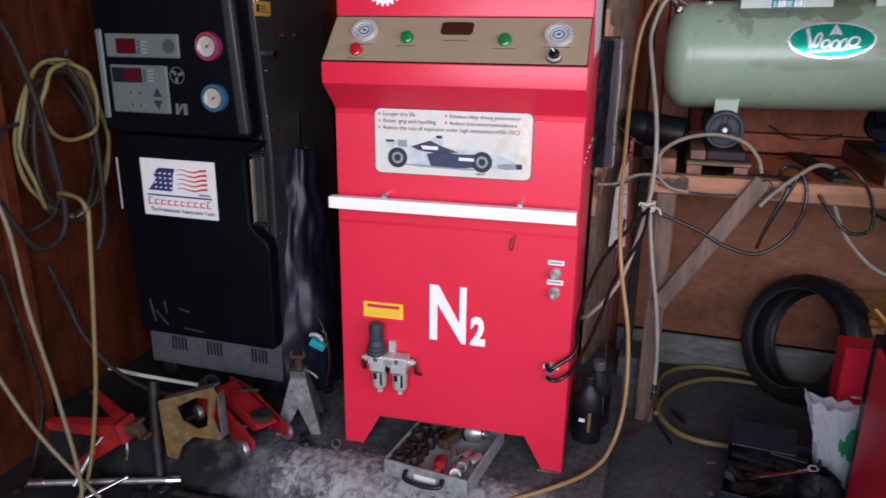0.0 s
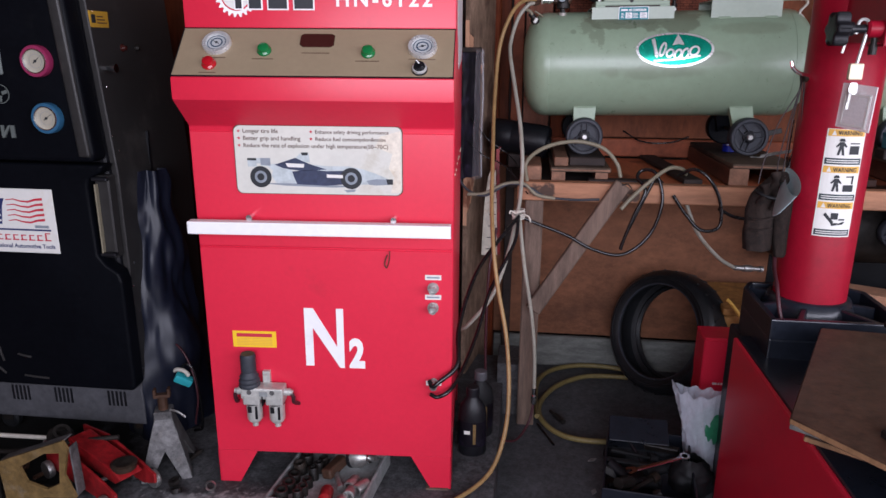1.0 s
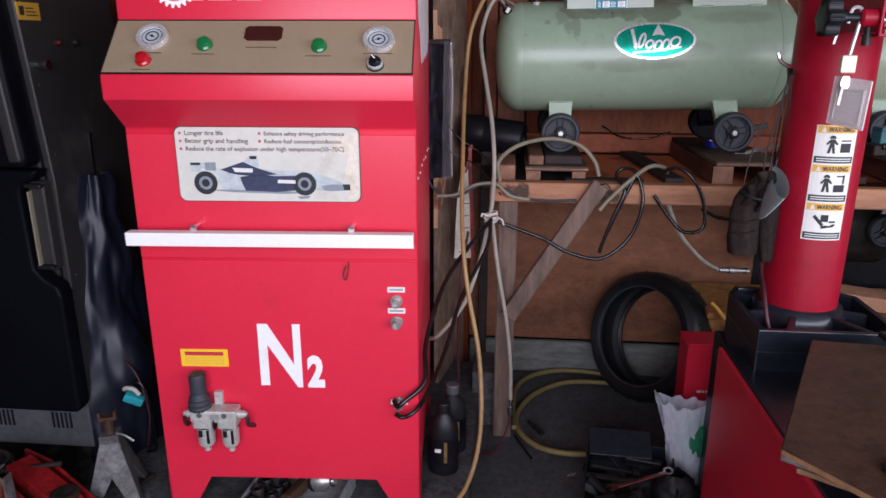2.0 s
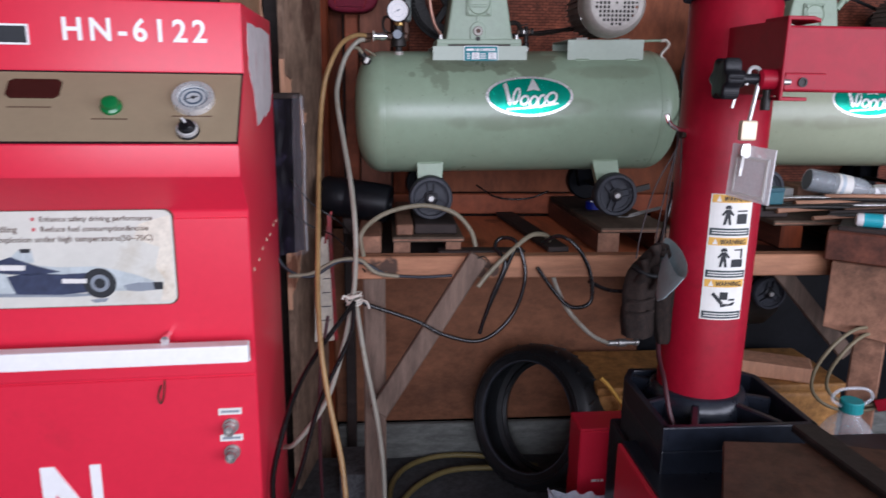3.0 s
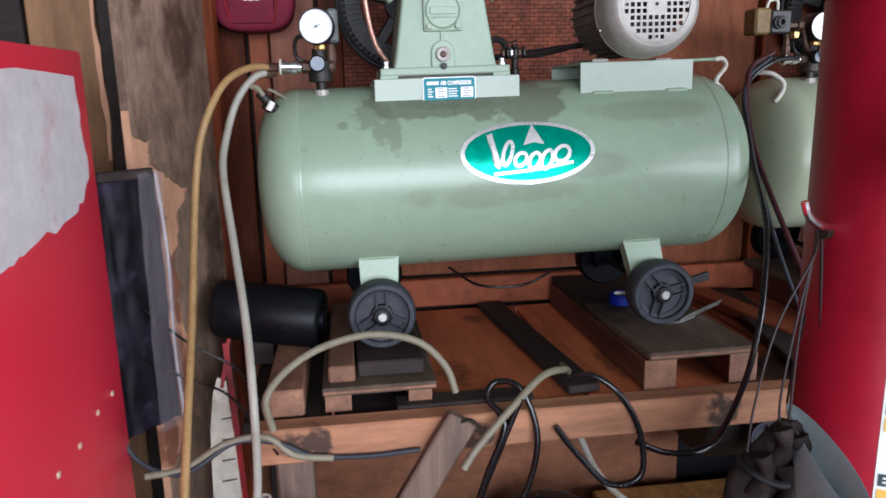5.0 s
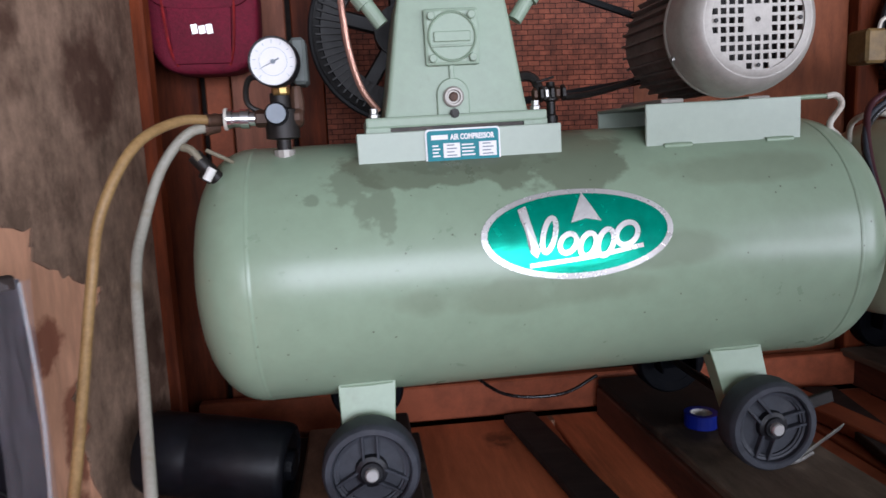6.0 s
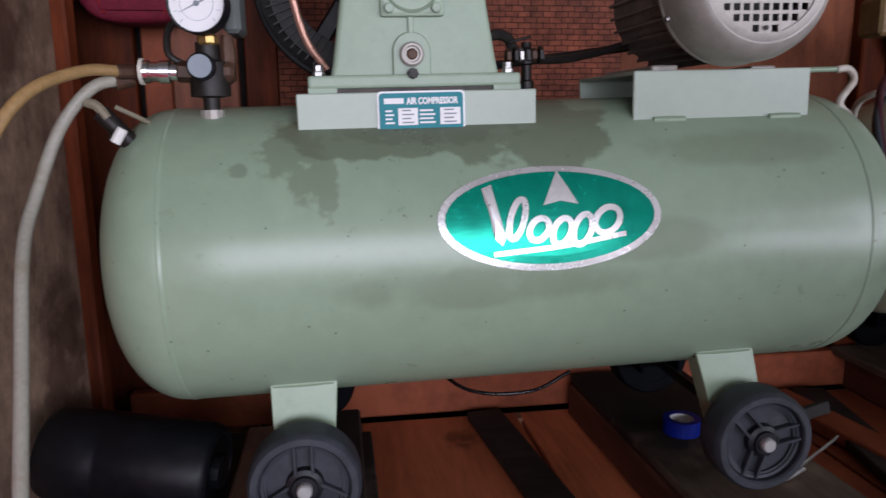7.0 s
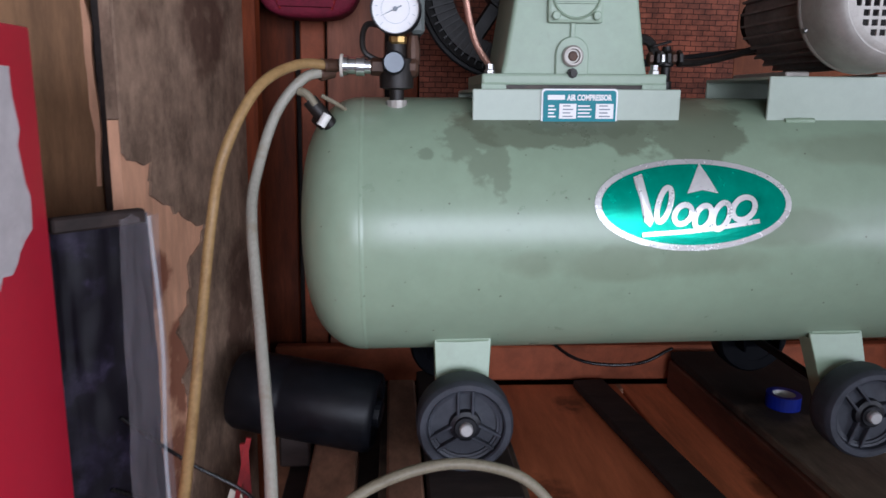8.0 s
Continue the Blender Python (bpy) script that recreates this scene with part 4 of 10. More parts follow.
    rim = [((x - (wx0 + wx1) / 2) * 1.012 + (wx0 + wx1) / 2, (z - (wz0 + wz1) / 2) * 1.025 + (wz0 + wz1) / 2) for x, z in poly]
    part("window_rim", prism(rim, F - 0.0042, F + 0.001, "y"), BROWN_INK, c)
    part("picture_window", prism(poly, F - 0.0062, F + 0.001, "y"), POSTER, c, "yellowed poster behind a window with a racing car picture")

    def stand(x, z, y=F - 0.0066):
        return Matrix.Translation((x, y, z)) @ FRONT
    for text, x, z, s in (("Longer tire life", -0.176, 0.903, 0.0135), ("Enhance safety driving performance", -0.012, 0.903, 0.0115), ("Better grip and handling", -0.176, 0.887, 0.0135), ("Reduce fuel consumption&noise", -0.012, 0.887, 0.0122), ("Reduce the rate of explosion under high temperature(50~70C)", -0.176, 0.871, 0.0128)):
        lettering("poster_text", text, s, BROWN_INK, c, stand(x, z), 0.0002, bold=0.00012)
        star = [((0.0042 if k % 2 == 0 else 0.0018) * math.sin(k * math.pi / 5), (0.0042 if k % 2 == 0 else 0.0018) * math.cos(k * math.pi / 5)) for k in range(10)]
        part("poster_star", moved(prism(star, 0, 0.0004, "z"), stand(x - 0.009, z + 0.004)), RED_INK, c)

    # the printed racing car, in flat colours
    def print_shape(name, pts, mm, lift):
        part(name, prism([(x - 0.176, z + 0.766) for x, z in pts], F - 0.0064 - lift, F - 0.006, "y"), mm, c)
    for nm, mm, lift, pts in (
        ("printed_shadow", GREY_INK, 0.0001, [(0.0298, 0.0237), (0.1128, 0.0237), (0.2331, 0.0204), (0.258, 0.0184), (0.1999, 0.0155), (0.092, 0.0184)]),
        ("printed_body", CAR_PALE, 0.0002, [(0.0505, 0.0653), (0.0713, 0.0686), (0.1086, 0.0531), (0.1252, 0.0237), (0.0713, 0.0237), (0.0609, 0.0408), (0.0651, 0.0531)]),
        ("printed_nose", CAR_PALE, 0.0002, [(0.146, 0.0686), (0.1833, 0.0645), (0.2373, 0.0645), (0.2705, 0.058), (0.2995, 0.049), (0.3327, 0.0347), (0.3327, 0.0265), (0.2829, 0.0237), (0.2331, 0.0237), (0.1833, 0.0408), (0.146, 0.0531)]),
        ("printed_flank", CAR_INK, 0.0004, [(0.1086, 0.051), (0.146, 0.0563), (0.1875, 0.0531), (0.2331, 0.0547), (0.2331, 0.0237), (0.1833, 0.0196), (0.119, 0.022), (0.1128, 0.0367)]),
        ("printed_cover", CAR_INK, 0.0004, [(0.0692, 0.0661), (0.1169, 0.0824), (0.1377, 0.0735), (0.1543, 0.0669), (0.1875, 0.0571), (0.1418, 0.0522), (0.1045, 0.0555), (0.0879, 0.0588)]),
        ("printed_airbox", CAR_PALE, 0.0003, [(0.1169, 0.0808), (0.1273, 0.0918), (0.148, 0.0918), (0.1501, 0.0727), (0.1335, 0.0727)]),
        ("printed_airbox_top", INK, 0.0005, [(0.1302, 0.0947), (0.1468, 0.0947), (0.1451, 0.0882), (0.1327, 0.0882)]),
        ("printed_wing", CAR_PALE, 0.0003, [(0.007, 0.0804), (0.0597, 0.0812), (0.0597, 0.0629), (0.0381, 0.0629), (0.0381, 0.0686), (0.0277, 0.0686), (0.0277, 0.0612), (0.0078, 0.0612)]),
        ("printed_wing_band", INK, 0.0005, [(0.007, 0.0804), (0.0277, 0.0804), (0.0277, 0.0751), (0.007, 0.0751)]),
        ("printed_wing_plate", GREY_INK, 0.0005, [(0.0373, 0.0808), (0.0597, 0.0812), (0.0597, 0.0637), (0.0373, 0.0653)]),
        ("printed_front_wing", GREY_INK, 0.0004, [(0.2779, 0.0327), (0.2995, 0.0367), (0.3368, 0.0355), (0.3368, 0.0245), (0.2995, 0.022), (0.2829, 0.0237)]),
        ("printed_front_plate", INK, 0.0006, [(0.3223, 0.0367), (0.3377, 0.0367), (0.3377, 0.0245), (0.3252, 0.0245)]),
        ("printed_band", PAPER, 0.0007, [(0.0941, 0.0702), (0.1368, 0.0686), (0.1356, 0.0604), (0.0995, 0.0612)]),
        ("printed_band", PAPER, 0.0007, [(0.1875, 0.0457), (0.224, 0.0449), (0.224, 0.0376), (0.1875, 0.0384)]),
        ("printed_mark", GREY_INK, 0.0003, [(0.2256, 0.0102), (0.2539, 0.0122), (0.2497, 0.0065), (0.2331, 0.0049)])):
        print_shape(nm, pts, mm, lift)
    for wx, wz, wr in ((0.036, 0.038, 0.0245), (0.243, 0.037, 0.0245)):
        part("printed_wheel", moved(lathe([(wr, 0), (wr, 0.0009), (0, 0.0009)], 28), stand(wx - 0.176, 0.766 + wz, F - 0.006)), INK, c)
        part("printed_rim", moved(lathe([(wr * 0.58, 0), (wr * 0.58, 0.0012), (0, 0.0012)], 20), stand(wx - 0.176, 0.766 + wz, F - 0.006)), GREY_INK, c)
        part("printed_hub", moved(lathe([(wr * 0.34, 0), (wr * 0.34, 0.0015), (0, 0.0015)], 16), stand(wx - 0.176, 0.766 + wz, F - 0.006)), INK, c)
    print_shape("water_stain", [(0.3555, 0.1449), (0.3555, 0.0061), (0.3327, 0.0049), (0.341, 0.0408), (0.3285, 0.0612), (0.3368, 0.0939), (0.2995, 0.1082), (0.3078, 0.1306), (0.3327, 0.1388)], AGED, 0.00005)

    # white handrail with two bolts
    rail = part("hand_rail", box(-0.301, 0.295, -0.335, -0.308, 0.68, 0.709, 0.003, 2), WHITE, c, "white painted square hand rail")
    part("rail_edge", box(-0.301, 0.295, -0.312, -0.308, 0.674, 0.681), WHITE, rail)
    for x in (-0.165, 0.165):
        part("bolt", moved(lathe([(0.007, 0), (0.007, 0.006), (0.0045, 0.006), (0.0045, 0.034), (0, 0.034)], 12), Matrix.Translation((x, F - 0.036, 0.714)) @ pose(0, 0, 0, -90)), CHROME, rail)
        part("bracket", box(x - 0.012, x + 0.012, -0.312, -0.276, 0.69, 0.7, 0.001), RED, rail)
    part("latch_hook", tube([(0.152, F - 0.006, 0.634), (0.15, F - 0.012, 0.61), (0.144, F - 0.01, 0.594), (0.14, F - 0.008, 0.606), (0.146, F - 0.006, 0.625)], 0.0014, 6), RUST, c, "rusty wire latch hook")

    # big N2 sign
    N = [(-0.058, 0.487), (-0.036, 0.487), (0.02, 0.388), (0.02, 0.487), (0.037, 0.487), (0.037, 0.333), (0.026, 0.333), (-0.038, 0.437), (-0.038, 0.337), (-0.058, 0.337)]
    part("letter_n", prism(N, F - 0.0045, F - 0.001, "y"), WHITE, c, "large white letter N")
    lettering("figure_two", "2", 0.1, WHITE, c, Matrix.Translation((0.05, F - 0.0036, 0.338)) @ FRONT, 0.0008, bold=0.005, squeeze=0.72, label="white figure 2")
    y = part("yellow_sticker", box(-0.236, -0.129, F - 0.0046, F - 0.001, 0.382, 0.424), YELLOW, c, "yellow warning sticker")
    part("sticker_header", box(-0.226, -0.139, F - 0.0052, F - 0.001, 0.409, 0.418), RED_INK, y)
    for k in range(5):
        part("sticker_line", box(-0.226, -0.139, F - 0.0052, F - 0.001, 0.388 + k * 0.004, 0.3892 + k * 0.004), AMBER, y)

    # filter and regulator unit
    X, Z, Y = -0.172, 0.277, F - 0.03
    fr = part("filter_regulator", box(X - 0.04, X + 0.064, Y - 0.02, Y + 0.02, Z - 0.013, Z + 0.016, 0.004, 2), ZINC, c, "dirty aluminium air filter and regulator unit")
    part("bracket", merged(box(X + 0.006, X + 0.024, Y + 0.016, F, Z - 0.01, Z + 0.045, 0.001), moved(lathe([(0.003, 0), (0.003, 0.004), (0, 0.004)], 10), Matrix.Translation((X + 0.015, Y + 0.012, Z + 0.036)) @ FRONT)), ZINC, fr)
    for dx in (-0.014, 0.042):
        part("head", box(X + dx - 0.021, X + dx + 0.021, Y - 0.023, Y + 0.021, Z - 0.028, Z - 0.004, 0.003), ZINC, fr)
        part("bowl", moved(lathe([(0.019, 0.0), (0.0195, -0.012), (0.019, -0.046), (0.014, -0.054), (0.006, -0.056), (0.006, -0.063), (0.0075, -0.063), (0.0075, -0.067), (0, -0.067)], 24), Matrix.Translation((X + dx, Y, Z - 0.026))), ZINC, fr, "", None, True)
        part("seam", ring([(0.0192, -0.0285), (0.0206, -0.0285), (0.0206, -0.0305), (0.0192, -0.0305)], 28, Matrix.Translation((X + dx, Y, Z))), BLACK, fr)
        part("sight_window", box(X + dx - 0.011, X + dx - 0.001, Y - 0.0202, Y - 0.012, Z - 0.05, Z - 0.033, 0.001), BLACK, fr)
        part("sight_window", box(X + dx + 0.006, X + dx + 0.012, Y - 0.0188, Y - 0.01, Z - 0.068, Z - 0.033, 0.001), BLACK, fr)
        part("plug", moved(lathe([(0.006, 0), (0.006, 0.002), (0.0045, 0.0025), (0.0035, 0.001), (0, 0.001)], 16), Matrix.Translation((X + dx - 0.004, Y - 0.02, Z + 0.006)) @ FRONT), JACK_GREY, fr)
    part("label_plate", box(X + 0.006, X + 0.026, Y - 0.0215, Y - 0.016, Z - 0.004, Z + 0.008), CASE_GREY, fr)
    part("split_line", box(X + 0.0125, X + 0.0145, Y - 0.0235, Y + 0.0, Z - 0.029, Z - 0.003), BLACK, fr)
    part("knob", moved(lathe([(0.025, 0.0), (0.026, 0.006), (0.024, 0.01), (0.0255, 0.016), (0.022, 0.022), (0.023, 0.027), (0.018, 0.036), (0.017, 0.04), (0.0185, 0.042), (0.0185, 0.08), (0.0165, 0.085), (0, 0.085)], 28), Matrix.Translation((X - 0.022, Y, Z + 0.014))), GREY_RUBBER, fr, "dark grey regulator knob", None, True, 30)
    for sx, base in ((-1, -0.04), (1, 0.064)):
        part("elbow", moved(lathe([(0.009, 0), (0.009, 0.012), (0.006, 0.016), (0.006, 0.02), (0, 0.02)], 14), Matrix.Translation((X + base, Y, Z)) @ pose(0, 0, 0, 0, sx * 90)), ZINC, fr)
        part("air_pipe", tube([(X + base + sx * 0.014, Y, Z), (X + base + sx * 0.02, Y, Z - 0.012), (X + base + sx * 0.02, Y + 0.006, Z - 0.03), (X + base + sx * 0.026, F, Z - 0.046)], 0.0052, 8), MAROON_HOSE, fr)

    # hose couplings with labels
    for lx, z, tag in ((-0.054, 0.676, True), (-0.054, 0.627, True), (-0.052, 0.43, True)):
        x, zz = lx + 0.307, z - 0.131
        q = part("hose_coupling", moved(lathe([(0.0135, 0), (0.0135, 0.004), (0.011, 0.004), (0.011, 0.014), (0.009, 0.014), (0.009, 0.026), (0.0065, 0.026), (0.0065, 0.016), (0, 0.016)], 20), Matrix.Translation((x, F - 0.003, zz)) @ FRONT), STEEL, c, "small steel hose coupling", None, True, 30)
        dz = 0.026 if z > 0.5 else 0.0
        part("coupling_label", box(x - 0.019, x + 0.019, F - 0.0044, F - 0.001, zz + dz - 0.006, zz + dz + 0.006), PAPER, q)
        part("label_print", box(x - 0.015, x + 0.015, F - 0.005, F - 0.001, zz + dz - 0.002, zz + dz + 0.002), GREY_INK, q)

    # right flank: remains of a peeled label, rivets, scratches
    patch = [(-0.19, 1.2), (-0.17, 1.21), (0.2, 1.213), (0.212, 1.09), (0.15, 1.056), (-0.02, 1.044), (-0.09, 1.038), (-0.1, 1.06), (-0.125, 1.09), (-0.18, 1.13)]
    random.seed(12)
    ragged = []
    for (ya, za), (yb, zb) in zip(patch, patch[1:] + patch[:1]):
        ragged += [(ya + (yb - ya) * k / 6 + (random.uniform(-0.005, 0.005) if k else 0), za + (zb - za) * k / 6 + (random.uniform(-0.005, 0.005) if k else 0)) for k in range(6)]
    part("peeled_label", prism(ragged, 0.2995, 0.3008, "x"), PEEL, c, "greyish remains of a peeled label")
    random.seed(31)
    for k in range(7):
        y_, z_ = 0.2 - k * 0.074 + random.uniform(-0.006, 0.006), 0.81 + random.uniform(-0.004, 0.004)
        part("rivet", moved(lathe([(0.0042, 0), (0.0036, 0.0016), (0, 0.0022)], 10), Matrix.Translation((0.2998, y_, z_)) @ pose(0, 0, 0, 0, 90)), PALE_BRASS, c, "small pale rivet")
    return c


red_cabinet()

# ---- belt-driven air compressors ----
def wheel(parent, m, r=0.057, w=0.042, rubber=GREY_RUBBER):
    """Solid caster wheel facing local +z: a rounded rubber tread round a recessed web with paired ribs and a greasy hub."""
    tread = [(r * 0.66, -w / 2), (r * 0.93, -w / 2), (r * 0.985, -w / 2 + 0.004), (r, -w / 2 + 0.009), (r, w / 2 - 0.009), (r * 0.985, w / 2 - 0.004), (r * 0.93, w / 2), (r * 0.82, w / 2), (r * 0.79, w / 2 - 0.002), (r * 0.78, w / 2 - 0.008), (r * 0.66, w / 2 - 0.009)]
    t = part("wheel", ring(tread, 44), rubber, parent, "grey rubber caster wheel" if rubber is GREY_RUBBER else "caster wheel painted black for the shade under the tank", m, True, 35)
    part("disc", lathe([(r * 0.68, -w / 2 + 0.001), (r * 0.68, w / 2 - 0.012), (0, w / 2 - 0.012)], 32), rubber, t)
    ribs = []
    for a in (90, 210, 330):
        for d in (-0.0085, 0.0085):
            ribs.append(moved(box(r * 0.2, r * 0.76, d - 0.0017, d + 0.0017, w / 2 - 0.013, w / 2 - 0.004, 0.0008), Matrix.Rotation(radians(a), 4, "Z")))
    ribs.append(ring([(r * 0.7, w / 2 - 0.012), (r * 0.71, w / 2 - 0.007), (r * 0.76, w / 2 - 0.006), (r * 0.78, w / 2 - 0.012)], 36))
    part("spoke", merged(*ribs), rubber, t)
    part("hub", lathe([(r * 0.34, w / 2 - 0.012), (r * 0.32, w / 2 - 0.005), (r * 0.24, w / 2 - 0.003), (r * 0.22, w / 2), (0, w / 2)], 24), BLACK, t, "greasy black hub", None, True, 35)
    part("axle_end", lathe([(r * 0.14, w / 2), (r * 0.14, w / 2 + 0.005), (r * 0.115, w / 2 + 0.007), (0, w / 2 + 0.007)], 16), WORN_STEEL if rubber is GREY_RUBBER else GREASE, t, "bright axle end" if rubber is GREY_RUBBER else "")
    return t


def tank_shell(half, R, dome, segs=72):
    prof = [(0, -half - dome)]
    for k in range(1, 12):
        a = radians(90 * k / 12)
        prof.append((R * math.sin(a) ** 0.62, -half - dome * math.cos(a)))
    prof += [(R, -half), (R, -half + 0.004), (R - 0.0004, -half + 0.0055), (R, -half + 0.007)]
    prof += [(R, -half + 0.007 + (2 * half - 0.014) * k / 12) for k in range(1, 12)]
    prof += [(r, -h) for r, h in prof[::-1][11:]]
    return lathe(prof, segs, Matrix.Rotation(radians(90), 4, "Y"))


def curved_patch(shape, R, x0, z0, lift, inset=()):
    """Wraps an outline, given as arc lengths about a spot at angle z0 above the tank's front, on the tank's skin. Filled as a fan of rings."""
    bm = bmesh.new()

    def at(u, s):
        a = z0 + s / R
        return (x0 + u, -(R + lift) * math.cos(a), (R + lift) * math.sin(a))
    steps = 6
    prev = None
    for k in range(steps, -1, -1):
        f = k / steps
        cur = [bm.verts.new(at(u * f, s * f)) for u, s in shape] if k else [bm.verts.new(at(0, 0))]
        if prev:
            n = len(prev)
            for i in range(n):
                j = (i + 1) % n
                if k:
                    bm.faces.new((prev[i], prev[j], cur[j], cur[i]))
                else:
                    bm.faces.new((prev[i], prev[j], cur[0]))
        prev = cur
    return bm


def strip_on_tank(pts, width, R, x0, z0, lift):
    """A flat stroke of given width along points on the tank's skin."""
    bm = bmesh.new()
    left, right = [], []
    for i, (u, s) in enumerate(pts):
        a, b = pts[max(0, i - 1)], pts[min(len(pts) - 1, i + 1)]
        d = Vector((b[0] - a[0], b[1] - a[1])).normalized()
        w = width / 2
        for side, lst in ((1, left), (-1, right)):
            uu, ss = u - side * d.y * w, s + side * d.x * w
            ang = z0 + ss / R
            lst.append(bm.verts.new((x0 + uu, -(R + lift) * math.cos(ang), (R + lift) * math.sin(ang))))
    for i in range(len(pts) - 1):
        bm.faces.new((left[i], left[i + 1], right[i + 1], right[i]))
    return bm


def air_compressor(label, paint, badge_shift=0.0, plate_shift=0.0, hook=False):
    R, half, dome = 0.1615, 0.3625, 0.074
    c = thing("air_compressor", Matrix(), label, "compressor", "compressors on the bench")
    tank = part("tank", tank_shell(half, R, dome), paint, c, "dusty sage green cylindrical tank with oil smears", None, True, 60)
    for x in (-half + 0.003, half - 0.003):
        part("weld_seam", ring([(R + 0.0001, -0.0022), (R + 0.0007, 0), (R + 0.0001, 0.0022), (R - 0.003, 0)], 72, Matrix.Translation((x, 0, 0)) @ Matrix.Rotation(radians(90), 4, "Y")), paint, tank, "", None, True, 80)
    # oval foil badge with a plain script-like band of shapes
    x0, z0 = 0.011 + badge_shift, math.asin(0.046 / R)
    oval = [(0.113 * math.cos(2 * math.pi * k / 48), 0.053 * math.sin(2 * math.pi * k / 48)) for k in range(48)]
    badge = part("badge", curved_patch(oval, R, x0, z0, 0.0008), FOIL, c, "oval green and silver foil badge")
    part("badge_field", curved_patch([(u * 0.935, s * 0.87) for u, s in oval], R, x0, z0, 0.0016), TEAL, badge)
    part("badge_peak", curved_patch([(-0.018, -0.016), (-0.009, 0.002), (0.0, 0.02), (0.009, 0.002), (0.018, -0.016), (0.0, -0.012)], R, x0 + 0.01, z0 + 0.027 / R, 0.0022), FOIL, badge)
    # silver ornament: a slim wedge, a row of slanted outlined ovals and an underline, all plain shapes
    wedge = [(-0.068, 0.03), (-0.058, 0.034), (-0.053, 0.006), (-0.047, -0.018), (-0.051, -0.026), (-0.058, -0.02)]
    cu, cs = sum(u for u, q in wedge) / 6, sum(q for u, q in wedge) / 6
    part("badge_wedge", curved_patch([(u - cu, q - cs) for u, q in wedge], R, x0 + cu, z0 + cs / R, 0.003), FOIL, badge)
    for u, q, ru, rq in ((-0.035, -0.001, 0.007, 0.019), (-0.014, -0.012, 0.0095, 0.0105), (0.009, -0.015, 0.009, 0.0125), (0.03, -0.014, 0.009, 0.0145), (0.056, -0.006, 0.0125, 0.0125)):
        loop_ = [(u + ru * math.cos(math.pi * k / 12) + 0.3 * rq * math.sin(math.pi * k / 12), q + rq * math.sin(math.pi * k / 12)) for k in range(25)]
        part("badge_oval", strip_on_tank(loop_, 0.0062, R, x0, z0, 0.003), FOIL, badge)
    part("badge_bar", strip_on_tank([tuple(v)[:2] for v in smooth_line([(-0.06, -0.034, 0), (0.01, -0.029, 0), (0.074, -0.02, 0)], 5)], 0.005, R, x0, z0, 0.003), FOIL, badge)

    # folded brackets: pump and motor
    for nm, xa, xb, za, zb in (("pump_bracket", -0.231, 0.015, 0.129, 0.171), ("motor_bracket", 0.122, 0.326, 0.135, 0.187)):
        t = 0.004
        b = part(nm, prism([(-0.087, za), (-0.087, zb), (0.087, zb), (0.087, za), (0.083, za), (0.083, zb - t), (-0.083, zb - t), (-0.083, za)], xa, xb, "x", 0.001, 1), GREEN_LIGHT, c, "pale green folded steel bracket")
        for x in (xa + 0.04, xb - 0.03):
            part("weld", moved(lathe([(0.0035, -0.018), (0.004, 0), (0.0035, 0.018)], 10), Matrix.Translation((x, -0.0885, za)) @ pose(0, 0, 0, 0, 90)), GREEN, b)
    # rating plate
    y = -0.0875
    corner = 0.004
    outline = []
    for cx, cz, a0 in ((0.045 - corner, 0.0235 - corner, 0), (-0.045 + corner, 0.0235 - corner, 90), (-0.045 + corner, -0.0235 + corner, 180), (0.045 - corner, -0.0235 + corner, 270)):
        outline += [(cx + corner * math.cos(radians(a0 + 22.5 * k)), cz + corner * math.sin(radians(a0 + 22.5 * k))) for k in range(5)]
    px, pz = -0.106 + plate_shift, 0.148
    rp = part("rating_plate", prism([(px + u, pz + v) for u, v in outline], y - 0.0014, y, "y"), WHITE, c, "blue-green rating plate with white fields")
    part("plate_field", prism([(px + u * 0.955, pz + v * 0.92) for u, v in outline], y - 0.0022, y, "y"), TEAL_PRINT, rp)
    lettering("plate_lettering", "AIR COMPRESSOR", 0.009, WHITE, rp, Matrix.Translation((px - 0.015, y - 0.0024, pz + 0.0105)) @ FRONT, 0.0002, bold=0.0004, squeeze=0.72)
    part("plate_bar", box(px - 0.038, px - 0.018, y - 0.0028, y, pz + 0.011, pz + 0.0165), WHITE, rp)
    for x, w in ((-0.024, 0.02), (0.019, 0.021)):
        part("plate_blank", box(px + x, px + x + w, y - 0.0028, y, pz - 0.0105, pz + 0.0065), WHITE, rp)
    for k in range(4):
        for x, w in ((-0.037, 0.009), (-0.002, 0.016)):
            part("plate_bar", box(px + x, px + x + w - 0.002 * (k % 2), y - 0.0028, y, pz - 0.009 + k * 0.004, pz - 0.0072 + k * 0.004), WHITE, rp)
        for x, w in ((-0.02, 0.012), (0.023, 0.013)):
            part("plate_figure", box(px + x, px + x + w - 0.003 * (k % 2), y - 0.0032, y, pz - 0.0086 + k * 0.004, pz - 0.0072 + k * 0.004), GREY_INK, rp)
    part("plate_bar", box(px - 0.034, px + 0.034, y - 0.0028, y, pz - 0.018, pz - 0.0145), WHITE, rp)

    # pump: flange, tapering crankcase, cover, sight glass, cylinder with fins
    pump = part("pump", prism([(-0.197, 0.183), (-0.018, 0.183), (-0.022, 0.2), (-0.038, 0.3), (-0.045, 0.335), (-0.17, 0.335), (-0.177, 0.3), (-0.193, 0.2)], -0.066, 0.07, "y", 0.006, 3), GREEN_PLAIN, c, "sage green cast iron compressor pump", None, True, 35)
